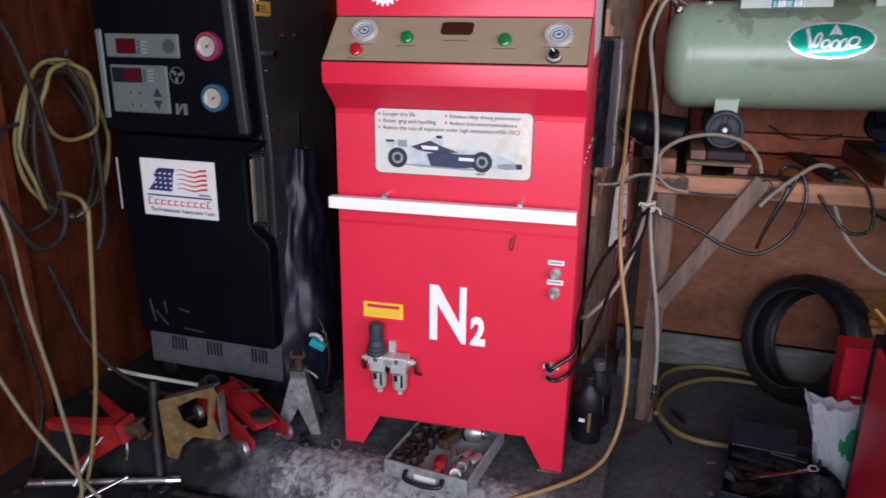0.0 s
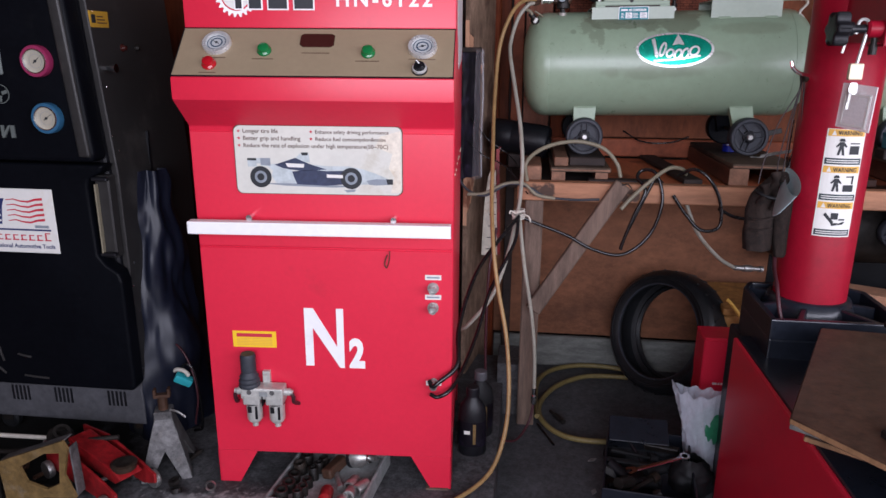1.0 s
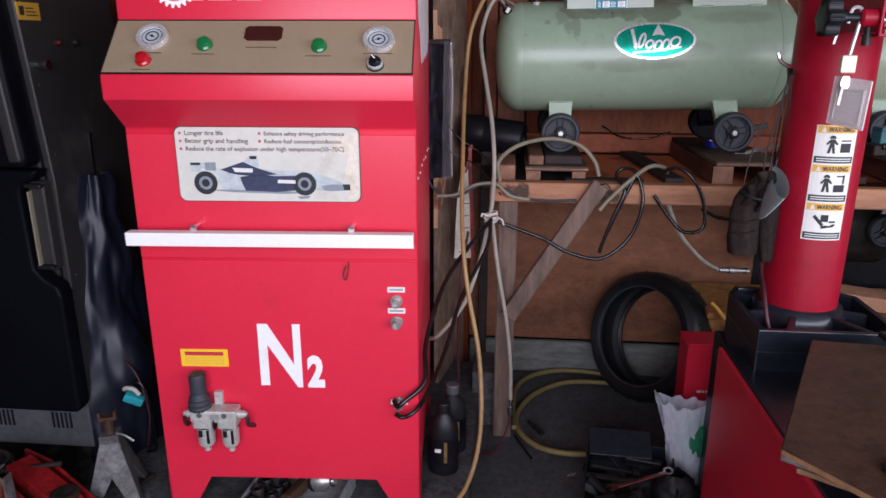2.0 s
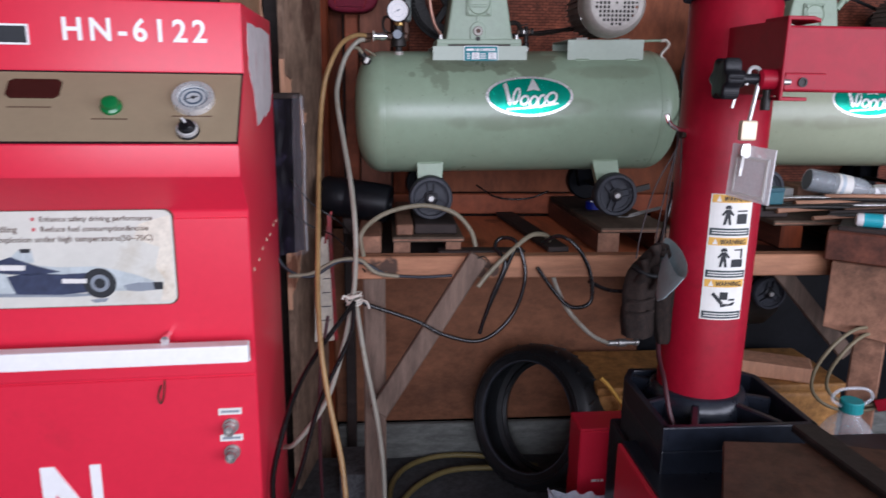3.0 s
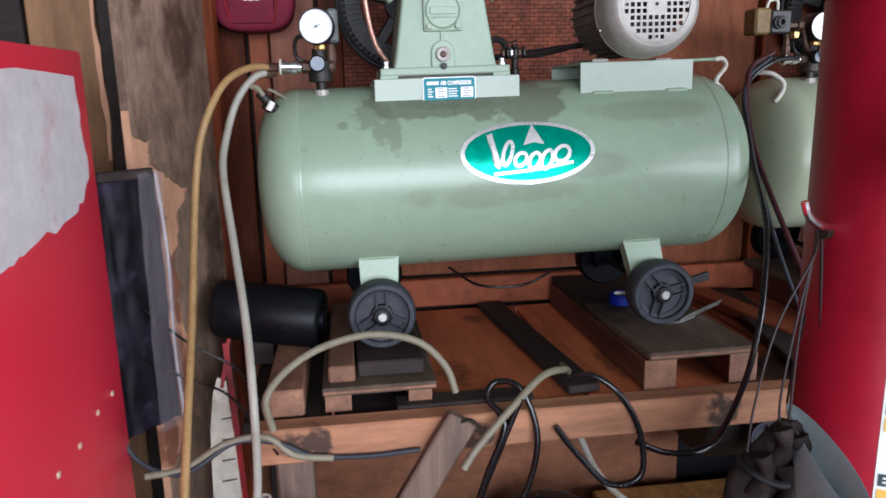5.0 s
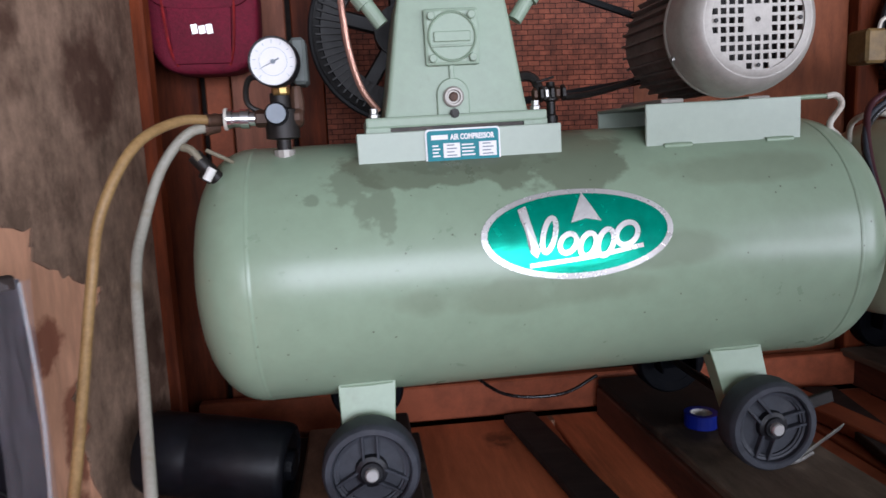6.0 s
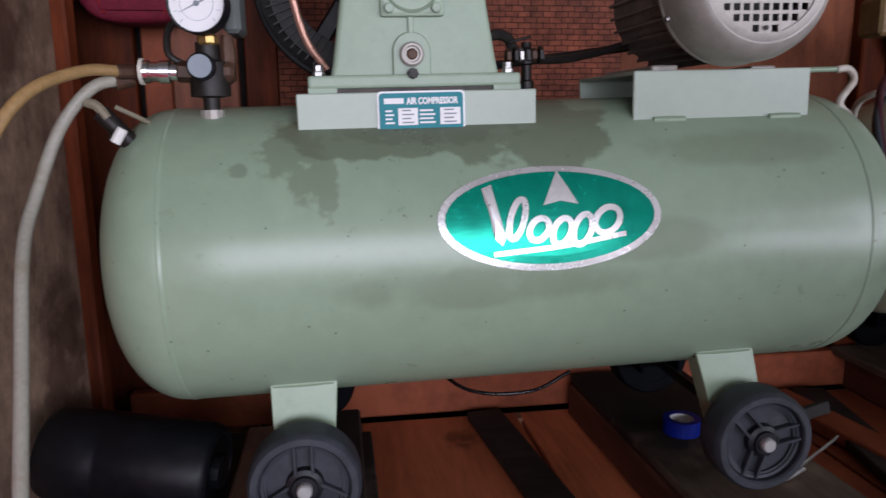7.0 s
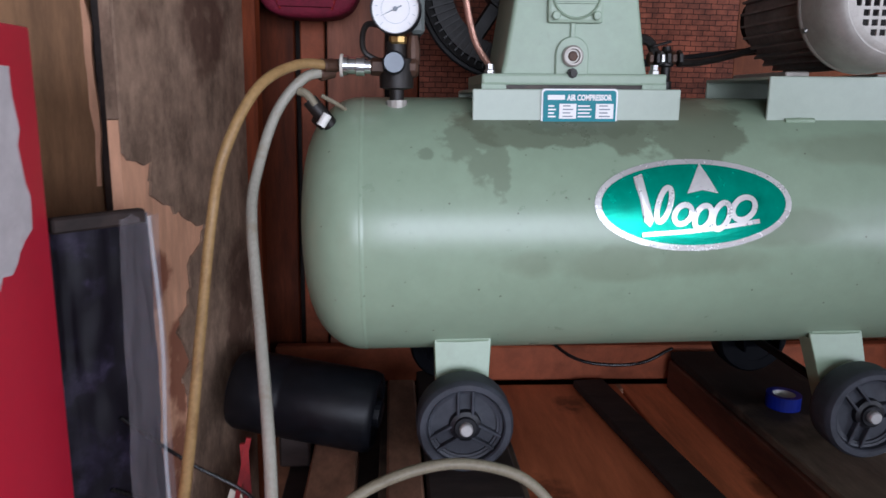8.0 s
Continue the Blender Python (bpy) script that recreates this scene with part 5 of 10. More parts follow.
    part("flange", merged(box(-0.219, 0.002, -0.074, 0.076, 0.1757, 0.189, 0.003, 2), box(-0.219, -0.19, -0.073, 0.07, 0.1712, 0.177), box(-0.027, 0.002, -0.073, 0.07, 0.1712, 0.177)), GREEN_PLAIN, pump)
    part("gasket", box(-0.2, -0.017, -0.0705, 0.073, 0.1712, 0.177), GREASE, pump, "black greasy gasket")
    for x in (-0.208, -0.009):
        part("bolt", lathe([(0.0065, 0.189), (0.0065, 0.193), (0.005, 0.194), (0.005, 0.2), (0, 0.2)], 6, Matrix.Translation((x, -0.06, 0))), STEEL, pump)
    cov = part("cover_plate", box(-0.143, -0.077, -0.073, -0.064, 0.246, 0.312, 0.004, 2), GREEN_PLAIN, pump, "square bolted cover plate")
    for x in (-0.134, -0.086):
        for z in (0.254, 0.303):
            part("bolt", moved(lathe([(0.005, 0), (0.005, 0.004), (0.004, 0.005), (0, 0.005)], 14), Matrix.Translation((x, -0.073, z)) @ FRONT), GREEN_PLAIN, cov)
    part("raised_ring", ring([(0.026, 0.0), (0.028, 0.0022), (0.03, 0.0)], 36, Matrix.Translation((-0.11, -0.0728, 0.279)) @ FRONT), GREEN_PLAIN, cov, "", None, True)
    part("raised_bar", box(-0.132, -0.088, -0.0755, -0.072, 0.273, 0.285, 0.001), GREEN_PLAIN, cov)
    part("raised_bar", box(-0.136, -0.086, -0.0748, -0.072, 0.267, 0.27, 0.0008), GREEN_PLAIN, cov)
    boss = [(-0.132, 0.184), (-0.092, 0.184), (-0.092, 0.212)] + [(-0.112 + 0.02 * math.cos(radians(a)), 0.212 + 0.02 * math.sin(radians(a))) for a in range(15, 180, 15)] + [(-0.132, 0.212)]
    part("boss", prism(boss, -0.0695, -0.06, "y", 0.0015, 1), GREEN_PLAIN, pump)
    part("rib", box(-0.115, -0.109, -0.069, -0.062, 0.23, 0.248, 0.001), GREEN_PLAIN, pump)
    sg = part("sight_glass", moved(lathe([(0.0125, 0), (0.0125, 0.004), (0.0105, 0.006), (0.0085, 0.006), (0.0075, 0.003), (0, 0.003)], 26), Matrix.Translation((-0.112, -0.0695, 0.209)) @ FRONT), ALU, pump, "round brass-ringed oil sight glass", None, True)
    part("glass", moved(lathe([(0.0058, 0.003), (0.0045, 0.0045), (0, 0.005)], 20), Matrix.Translation((-0.112, -0.0695, 0.209)) @ FRONT), RUST, sg, "", None, True)
    part("drain_plug", moved(lathe([(0.006, 0), (0.006, 0.006), (0.004, 0.006), (0.004, 0.01), (0, 0.01)], 8), Matrix.Translation((-0.112, -0.0695, 0.1895)) @ FRONT), GREASE, pump)
    fins = [moved(lathe([(0.058, 0), (0.058, 0.006), (0.047, 0.008), (0.047, 0.014), (0, 0.014)], 24), Matrix.Translation((-0.1075, 0.0, 0.335 + 0.014 * k))) for k in range(7)]
    part("cylinder", merged(*fins), GREEN_PLAIN, pump, "finned cylinder")
    for x, tilt in ((-0.19, -35), (-0.026, 35)):
        part("breather", moved(lathe([(0.009, 0), (0.009, 0.03), (0.013, 0.03), (0.013, 0.045), (0, 0.045)], 16), Matrix.Translation((x, -0.04, 0.3)) @ pose(0, 0, 0, 0, tilt)), GREEN_PLAIN, pump)

    # flywheel, belt and motor pulley behind
    FY = 0.12
    FX, FZ, FR = -0.158, 0.315, 0.122
    fm = Matrix.Translation((FX, FY, FZ)) @ FRONT
    fly = part("flywheel", ring([(FR, -0.014), (FR, 0.014), (FR - 0.01, 0.01), (FR - 0.013, 0.0), (FR - 0.01, -0.01)], 64, fm), FLYWHEEL, c, "black spoked flywheel", None, True, 40)
    part("rim_band", ring([(FR - 0.011, -0.014), (FR - 0.011, 0.014), (FR - 0.04, 0.011), (FR - 0.04, -0.011)], 64, fm), FLYWHEEL, fly)
    for k in range(66):
        part("rim_rib", moved(box(FR - 0.039, FR - 0.004, -0.0012, 0.0012, 0.011, 0.0165), fm @ Matrix.Rotation(2 * math.pi * k / 66, 4, "Z")), FLYWHEEL, fly)
    for k in range(5):
        part("spoke", moved(box(0.03, FR - 0.038, -0.011, 0.011, -0.007, 0.007, 0.003), fm @ Matrix.Rotation(radians(20 + 72 * k), 4, "Z")), FLYWHEEL, fly)
    part("hub", lathe([(0.036, -0.018), (0.036, 0.018), (0, 0.018)], 24, fm), FLYWHEEL, fly)
    pr, pc = 0.04, (0.225, 0.272)
    d = Vector((pc[0] - FX, pc[1] - FZ))
    base, spread = math.atan2(d.y, d.x), math.acos((FR + 0.002 - pr) / d.length)
    loop = []
    for k in range(25):
        a = base + spread + (2 * math.pi - 2 * spread) * k / 24
        loop.append((FX + (FR + 0.002) * math.cos(a), FY, FZ + (FR + 0.002) * math.sin(a)))
    for k in range(7):
        a = base - spread + 2 * spread * k / 6
        loop.append((pc[0] + pr * math.cos(a), FY, pc[1] + pr * math.sin(a)))
    part("drive_belt", tube(loop, 0.0055, 8, 3, True), RUBBER, c, "black rubber drive belt")
    part("motor_pulley", lathe([(0.036, -0.012), (0.041, -0.008), (0.034, 0), (0.041, 0.008), (0.036, 0.012), (0, 0.012)], 28, Matrix.Translation((pc[0], FY, pc[1])) @ FRONT), GREASE, c)

    # electric motor: ribbed body, fan cowl with square holes
    mc = Matrix.Translation((0.226, 0, 0.272))
    body = part("motor", moved(lathe([(0.066, -0.09), (0.07, -0.086), (0.07, 0.06), (0.05, 0.075), (0.03, 0.08), (0, 0.08)], 40), mc @ pose(0, 0, 0, -90)), MOTOR_DARK, c, "dusty electric motor with silver fan cowl", None, True, 40)
    for k in range(30):
        a = radians(12 * k)
        part("cooling_fin", moved(box(0.068, 0.0765, -0.0014, 0.0014, -0.058, 0.09), mc @ pose(0, 0, 0, 90) @ Matrix.Rotation(a, 4, "Z")), MOTOR_DARK, body)
    cowl_r = 0.0815
    part("fan_cowl", moved(ring([(cowl_r, 0.0), (cowl_r, 0.043), (cowl_r - 0.003, 0.054), (cowl_r - 0.0085, 0.063), (cowl_r - 0.0155, 0.0685), (0.056, 0.0695), (0.056, 0.066), (cowl_r - 0.017, 0.0645), (cowl_r - 0.011, 0.057), (cowl_r - 0.006, 0.046), (cowl_r - 0.004, 0.0)], 56), Matrix.Translation((0.226, -0.088, 0.272)) @ FRONT), ALU, body, "silver painted fan cowl", None, True, 35)
    # perforated face: square bars between the holes
    grid, pitch, hole = [], 0.0102, 0.0068
    cells = {}
    for i in range(-5, 6):
        for j in range(-5, 6):
            x, z = i * pitch, j * pitch
            if math.hypot(x, z) < 0.0525 and max(abs(i), abs(j)) > 1 and (i, j) not in ((0, 5), (0, -5), (5, 0), (-5, 0)):
                cells[(i, j)] = True
    face = bmesh.new()
    rim_pts = []
    n = 11
    lim = 0.0572
    edges_u = sorted({v for i in range(-5, 6) for v in (i * pitch - hole / 2, i * pitch + hole / 2)} | {-lim, lim})
    pts = {}

    def vert(u, v):
        key = (round(u, 5), round(v, 5))
        if key not in pts:
            r = math.hypot(u, v)
            f = 1.0 if r <= lim else lim / r
            pts[key] = face.verts.new((u * f, v * f, 0.0))
        return pts[key]
    for a in range(len(edges_u) - 1):
        for b in range(len(edges_u) - 1):
            u0, u1, v0, v1 = edges_u[a], edges_u[a + 1], edges_u[b], edges_u[b + 1]
            um, vm = (u0 + u1) / 2, (v0 + v1) / 2
            i, j = round(um / pitch), round(vm / pitch)
            if cells.get((i, j)) and abs(um - i * pitch) < hole / 2 and abs(vm - j * pitch) < hole / 2:
                continue
            if min(math.hypot(u, v) for u in (u0, u1) for v in (v0, v1)) > lim:
                continue
            try:
                face.faces.new((vert(u0, v0), vert(u1, v0), vert(u1, v1), vert(u0, v1)))
            except ValueError:
                pass
    ext = bmesh.ops.extrude_face_region(face, geom=face.faces[:])
    bmesh.ops.translate(face, vec=(0, 0, -0.0022), verts=[g for g in ext["geom"] if isinstance(g, bmesh.types.BMVert)])
    part("fan_grille", moved(face, Matrix.Translation((0.226, -0.1555, 0.272)) @ FRONT), ALU, body, "silver grille with square holes")
    part("fan_shade", moved(lathe([(0.06, 0), (0.06, 0.002), (0, 0.002)], 32), Matrix.Translation((0.226, -0.12, 0.272)) @ FRONT), GREASE, body)
    part("cover_ring", moved(ring([(0.0625, -0.001), (0.0632, 0.0012), (0.0655, 0.0012), (0.0662, -0.001)], 48), Matrix.Translation((0.226, -0.1555, 0.272)) @ FRONT), ALU, body, "pressed ring round the grille", None, True, 40)
    part("screw", moved(lathe([(0.003, 0), (0.0026, 0.0015), (0, 0.0018)], 12), Matrix.Translation((0.226, -0.1556, 0.272)) @ FRONT), GREASE, body)
    part("cowl_seam", moved(ring([(cowl_r + 0.0002, 0.002), (cowl_r + 0.0016, 0.004), (cowl_r + 0.0016, 0.007), (cowl_r + 0.0002, 0.009)], 56), Matrix.Translation((0.226, -0.088, 0.272)) @ FRONT), ALU, body, "rolled rear lip of the cowl", None, True, 40)
    for k in range(4):
        a = radians(45 + 90 * k)
        part("hole_screw", moved(lathe([(0.0026, 0), (0.0022, 0.0006), (0, 0.0006)], 10), Matrix.Translation((0.226 + 0.0505 * math.cos(a - 0.785), -0.1577, 0.272 + 0.0505 * math.sin(a - 0.785))) @ FRONT), GREASE, body)
    part("side_screw", moved(lathe([(0.0035, 0), (0.003, 0.003), (0, 0.0035)], 10), Matrix.Translation((0.226 - 0.074, -0.1, 0.238)) @ pose(0, 0, 0, 0, -115)), STEEL, body)
    for x, up in ((0.147, 0.193), (0.262, 0.1905)):
        part("foot", box(x, x + 0.03, -0.075, 0.06, 0.1865, up, 0.0015), ALU, body)

    # legs, axles and wheels: front plates lean out to the wheels, the rear pair's shade is painted black
    for x, lean in ((-0.2415, -0.0015), (0.241, 0.0085)):
        for sy in (-1, 1):
            plate = box(-0.036, 0.034, -0.0025, 0.0025, -0.225, -0.125, 0.001)
            folds = [box(u, u + 0.004, 0.0, 0.026, -0.225, -0.135) for u in (-0.036, 0.03)]
            leg = merged(plate, *folds)
            for v in leg.verts:
                low = (-0.125 - v.co.z) / 0.1
                v.co.x = x + v.co.x * (1 - 0.16 * low) + lean * (2 * low - 1)
                v.co.y = sy * (0.098 + 0.02 * low - v.co.y)
            lg = part("leg", leg, GREEN if sy < 0 else BLACK_GLOSS, c, "green welded steel leg" if sy < 0 else "rear leg painted black for the shade under the tank")
            if sy < 0:
                part("weld", moved(lathe([(0.003, -0.033), (0.004, 0), (0.003, 0.03)], 8), Matrix.Translation((x - lean, -0.0995, -0.1265)) @ pose(0, 0, 0, 0, 90)), GREEN, lg)
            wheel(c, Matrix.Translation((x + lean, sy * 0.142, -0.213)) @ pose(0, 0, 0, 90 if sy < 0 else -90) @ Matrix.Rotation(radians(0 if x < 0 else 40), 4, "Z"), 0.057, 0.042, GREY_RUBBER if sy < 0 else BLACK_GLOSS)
        part("axle", moved(lathe([(0.006, -0.13), (0.006, 0.13)], 12), Matrix.Translation((x + lean, 0, -0.213)) @ FRONT), GREASE, c)

    # gauge, regulator, switch, coupler, valves and handle
    gx, gy = -0.322, -0.05
    man = part("manifold", merged(lathe([(0.011, 0.118), (0.011, 0.15), (0.0085, 0.15), (0.0085, 0.17), (0.02, 0.172), (0.02, 0.205), (0.012, 0.208), (0.012, 0.225), (0.008, 0.225), (0.008, 0.24)], 18, Matrix.Translation((gx + 0.004, gy, 0)))), GREASE, c, "greasy brass pipe manifold", None, True, 30)
    part("nipple", lathe([(0.0125, 0.13), (0.0125, 0.158), (0, 0.158)], 12, Matrix.Translation((gx + 0.004, gy, 0))), ALU, man)
    part("neck", lathe([(0.009, 0.222), (0.0105, 0.224), (0.0105, 0.23), (0.008, 0.232), (0.008, 0.238), (0, 0.238)], 8, Matrix.Translation((gx + 0.006, gy - 0.006, 0))), BRASS, man, "greasy brass neck")
    part("side_elbow", merged(moved(lathe([(0.0115, -0.012), (0.0125, -0.008), (0.0125, 0.012), (0.009, 0.016), (0, 0.016)], 10), Matrix.Translation((gx + 0.014, gy, 0.196)) @ pose(0, 0, 0, 0, 90)), lathe([(0.0075, 0.2), (0.0085, 0.215), (0.006, 0.232), (0, 0.232)], 10, Matrix.Translation((gx + 0.024, gy, 0)))), RUST, man, "rusty brown elbow", None, True, 35)
    part("regulator_knob", moved(lathe([(0.0135, 0), (0.0135, 0.012), (0.011, 0.015), (0, 0.015)], 20), Matrix.Translation((gx + 0.001, gy - 0.018, 0.2)) @ FRONT), BLACK, man)
    part("small_dial", moved(lathe([(0.0112, 0.0145), (0.0112, 0.0162), (0, 0.0162)], 24), Matrix.Translation((gx + 0.001, gy - 0.018, 0.2)) @ FRONT), GREY_INK, man, "small blue-grey dial")
    gauge(c, Matrix.Translation((gx + 0.005, gy - 0.018, 0.258)) @ pose(0, 0, 0, 90, 0, -6), 0.0285, BLACK, WHITE, 0.018, 205, "pressure_gauge", "white pressure gauge with black rim", 0.91)
    part("switch_box", box(gx + 0.02, gx + 0.038, gy + 0.005, gy + 0.06, 0.235, 0.29, 0.004), GREY_PANEL, c, "grey pressure switch box")
    part("pipe", tube([(gx, gy + 0.01, 0.24), (gx - 0.03, gy + 0.01, 0.245), (gx - 0.034, gy, 0.215), (gx - 0.01, gy, 0.2)], 0.0035, 8), GREASE, man)
    cp = part("quick_coupler", moved(lathe([(0.0085, 0.014), (0.0085, 0.02), (0.0115, 0.021), (0.0115, 0.031), (0.0098, 0.032), (0.0098, 0.04), (0.0115, 0.041), (0.0115, 0.048), (0.0095, 0.049), (0, 0.05)], 20), Matrix.Translation((gx - 0.012, gy - 0.004, 0.196)) @ pose(0, 0, 0, 0, -88)), CHROME, c, "chrome quick-release air coupler", None, True, 30)
    part("collar_ring", moved(ring([(0.0105, 0.046), (0.0132, 0.0465), (0.0132, 0.0495), (0.0105, 0.05)], 24), Matrix.Translation((gx - 0.012, gy - 0.004, 0.196)) @ pose(0, 0, 0, 0, -88)), WHITE_CABLE, cp, "pale plastic collar", None, True, 30)
    part("hose_tail", moved(lathe([(0.0075, 0.05), (0.0065, 0.056), (0.0075, 0.06), (0.0065, 0.066), (0.0072, 0.072), (0, 0.072)], 14), Matrix.Translation((gx - 0.012, gy - 0.004, 0.196)) @ pose(0, 0, 0, 0, -88)), GREASE, cp)
    part("coupler_nut", moved(lathe([(0.0095, -0.002), (0.0105, 0.0), (0.0105, 0.012), (0.0085, 0.015), (0, 0.015)], 6), Matrix.Translation((gx - 0.012, gy - 0.004, 0.196)) @ pose(0, 0, 0, 0, -88)), RUST, cp, "greasy brown hexagon nut")
    if hook:
        part("hook_handle", tube([(-0.4, 0.03, 0.1), (-0.432, -0.01, 0.15), (-0.44, -0.05, 0.168), (-0.425, -0.072, 0.17), (-0.41, -0.08, 0.163), (-0.398, -0.086, 0.15), (-0.398, -0.086, 0.135), (-0.406, -0.083, 0.119), (-0.41, -0.081, 0.113)], 0.0048, 10, 6), WHITE_CABLE, c, "cream painted bent handle", None, True, 80)
    else:
        rv = part("relief_valve", merged(tube([(-0.418, -0.078, 0.158), (-0.408, -0.078, 0.146), (-0.397, -0.076, 0.132), (-0.382, -0.066, 0.11)], 0.0088, 10), tube([(-0.41, -0.07, 0.14), (-0.395, -0.06, 0.125), (-0.38, -0.05, 0.1)], 0.0105, 10), lathe([(0.0125, -0.008), (0.0125, 0.008), (0, 0.008)], 6, Matrix.Translation((-0.392, -0.066, 0.122)) @ pose(0, 0, 0, 0, -45))), GREASE, c, "greasy safety relief valve", None, True, 50)
        part("relief_lever", tube([(-0.43, -0.08, 0.168), (-0.42, -0.082, 0.164), (-0.411, -0.083, 0.152)], 0.0048, 8), GREYED_HOSE, rv, "dull cream lever")
        part("relief_tip", tube([(-0.397, -0.088, 0.142), (-0.405, -0.089, 0.129)], 0.0052, 10), PAPER, rv, "white valve tip")
        part("relief_pin", tube([(-0.404, -0.08, 0.163), (-0.388, -0.074, 0.154), (-0.378, -0.062, 0.147)], 0.0024, 8), GREYED_HOSE, rv)
    part("handle", tube([(0.388, -0.047, 0.186), (0.399, -0.049, 0.187), (0.406, -0.051, 0.18), (0.404, -0.054, 0.171), (0.395, -0.057, 0.162), (0.386, -0.059, 0.152), (0.386, -0.06, 0.143), (0.394, -0.062, 0.135), (0.397, -0.064, 0.128)], 0.0042, 8, 6), WHITE_CABLE, c, "cream bent steel lifting handle", None, True, 80)
    part("handle_strap", tube([(0.30, -0.03, 0.165), (0.325, -0.04, 0.182), (0.35, -0.045, 0.186), (0.389, -0.047, 0.1865)], 0.0032, 8, 6), GREEN, c, "thin green strap of the handle", None, True, 80)
    ov = part("outlet_valve", merged(lathe([(0.0085, 0.16), (0.0085, 0.182), (0.006, 0.184), (0.006, 0.2), (0.0095, 0.202), (0.0095, 0.214), (0.006, 0.218), (0.006, 0.226), (0, 0.226)], 10, Matrix.Translation((0.028, 0.0, 0))), tube([(-0.02, 0.01, 0.232), (-0.004, 0.008, 0.236), (0.008, 0.006, 0.231), (0.014, 0.002, 0.218), (0.026, 0.0, 0.212)], 0.0062, 8, 4)), GREASE, c, "black greasy outlet valve and fittings", None, True, 40)
    for vx, rr, ww, mm in ((0.006, 0.0085, 0.006, RUST), (0.014, 0.0105, 0.005, GREASE), (0.021, 0.0088, 0.005, STEEL), (0.028, 0.011, 0.006, GREASE), (0.036, 0.0085, 0.007, RUST), (0.044, 0.0105, 0.006, GREASE)):
        part("fitting", moved(lathe([(rr * 0.8, -ww / 2), (rr, -ww / 3), (rr, ww / 3), (rr * 0.8, ww / 2), (0, ww / 2)], 6), Matrix.Translation((vx, -0.002, 0.211 + 0.02 * (vx - 0.02))) @ pose(0, 0, 0, 0, 88)), mm, ov)
    part("foot_nut", lathe([(0.009, 0.157), (0.0095, 0.159), (0.0095, 0.17), (0.0075, 0.173), (0, 0.173)], 6, Matrix.Translation((0.028, 0.0, 0))), STEEL, ov, "bright steel nut")
    part("lever", moved(box(-0.016, 0.012, -0.003, 0.003, -0.0015, 0.0015, 0.001), Matrix.Translation((0.02, -0.006, 0.229)) @ pose(0, 0, 0, 0, -14, 12)), GREASE, ov)
    part("delivery_pipe", tube([(0.046, 0.0, 0.206), (0.08, 0.02, 0.208), (0.13, 0.045, 0.217), (0.19, 0.06, 0.232)], 0.0048, 8), GREASE, ov)
    part("braided_pipe", tube([(-0.168, -0.03, 0.4), (-0.23, -0.02, 0.37), (-0.235, -0.02, 0.3), (-0.222, -0.01, 0.235), (-0.2, 0.0, 0.2)], 0.0042, 8, 8), COPPER, c, "thin braided copper-coloured pipe")
    return c


comp = air_compressor("dusty sage green belt-driven air compressor with oval badge, standing on pallets", GREEN_TANK)
comp.matrix_basis = pose(0.4665, 2.42, 1.173, 0, -1.0, 0)
comp2 = air_compressor("faded khaki-green air compressor with oval badge, behind a red column", GREEN_FADED, 0.026, -0.045, True)
comp2.matrix_basis = pose(1.455, 2.565, 1.173)
part("switch_cover", box(-0.466, -0.432, -0.085, -0.04, 0.244, 0.294, 0.004), OCHRE, comp2, "ochre pressure switch cover")
sw = part("switch_body", box(-0.4315, -0.388, -0.083, -0.042, 0.246, 0.29, 0.003), DARK_METAL, comp2, "dark pressure switch body")
part("cable_gland", merged(moved(lathe([(0.013, 0), (0.013, 0.006), (0.009, 0.007), (0.009, 0.012), (0.0055, 0.012), (0.0055, 0.004), (0, 0.004)], 18), Matrix.Translation((-0.415, -0.083, 0.266)) @ FRONT)), GREASE, sw, "round cable gland", None, True, 30)
part("switch_wire", tube([(-0.43, -0.06, 0.29), (-0.427, -0.064, 0.308), (-0.412, -0.066, 0.31), (-0.405, -0.06, 0.292)], 0.003, 6), WHITE_CABLE, comp2)
fit_ = part("switch_fittings", merged(moved(lathe([(0.007, 0), (0.009, 0.002), (0.009, 0.012), (0.006, 0.014), (0.006, 0.026), (0.01, 0.028), (0.01, 0.038), (0, 0.038)], 6), Matrix.Translation((-0.39, -0.062, 0.262)) @ pose(0, 0, 0, 0, 90)), lathe([(0.007, 0.205), (0.009, 0.208), (0.009, 0.222), (0.006, 0.224), (0.006, 0.245), (0, 0.245)], 6, Matrix.Translation((-0.383, -0.062, 0)), ), tube([(-0.36, -0.062, 0.262), (-0.345, -0.06, 0.25), (-0.338, -0.058, 0.225), (-0.326, -0.056, 0.21)], 0.005, 8, 4)), RUST, comp2, "brassy brown pipe fittings", None, True, 35)
part("fitting_nut", lathe([(0.008, 0.236), (0.0095, 0.238), (0.0095, 0.248), (0.008, 0.25), (0, 0.25)], 6, Matrix.Translation((-0.372, -0.07, 0))), BRASS, fit_)
part("white_dial", moved(lathe([(0.016, 0), (0.016, 0.004), (0.0145, 0.005), (0, 0.005)], 28), Matrix.Translation((-0.311, -0.0895, 0.212)) @ pose(0, 0, 0, 90, 0, -6)), WHITE, comp2, "small white dial", None, True, 30)

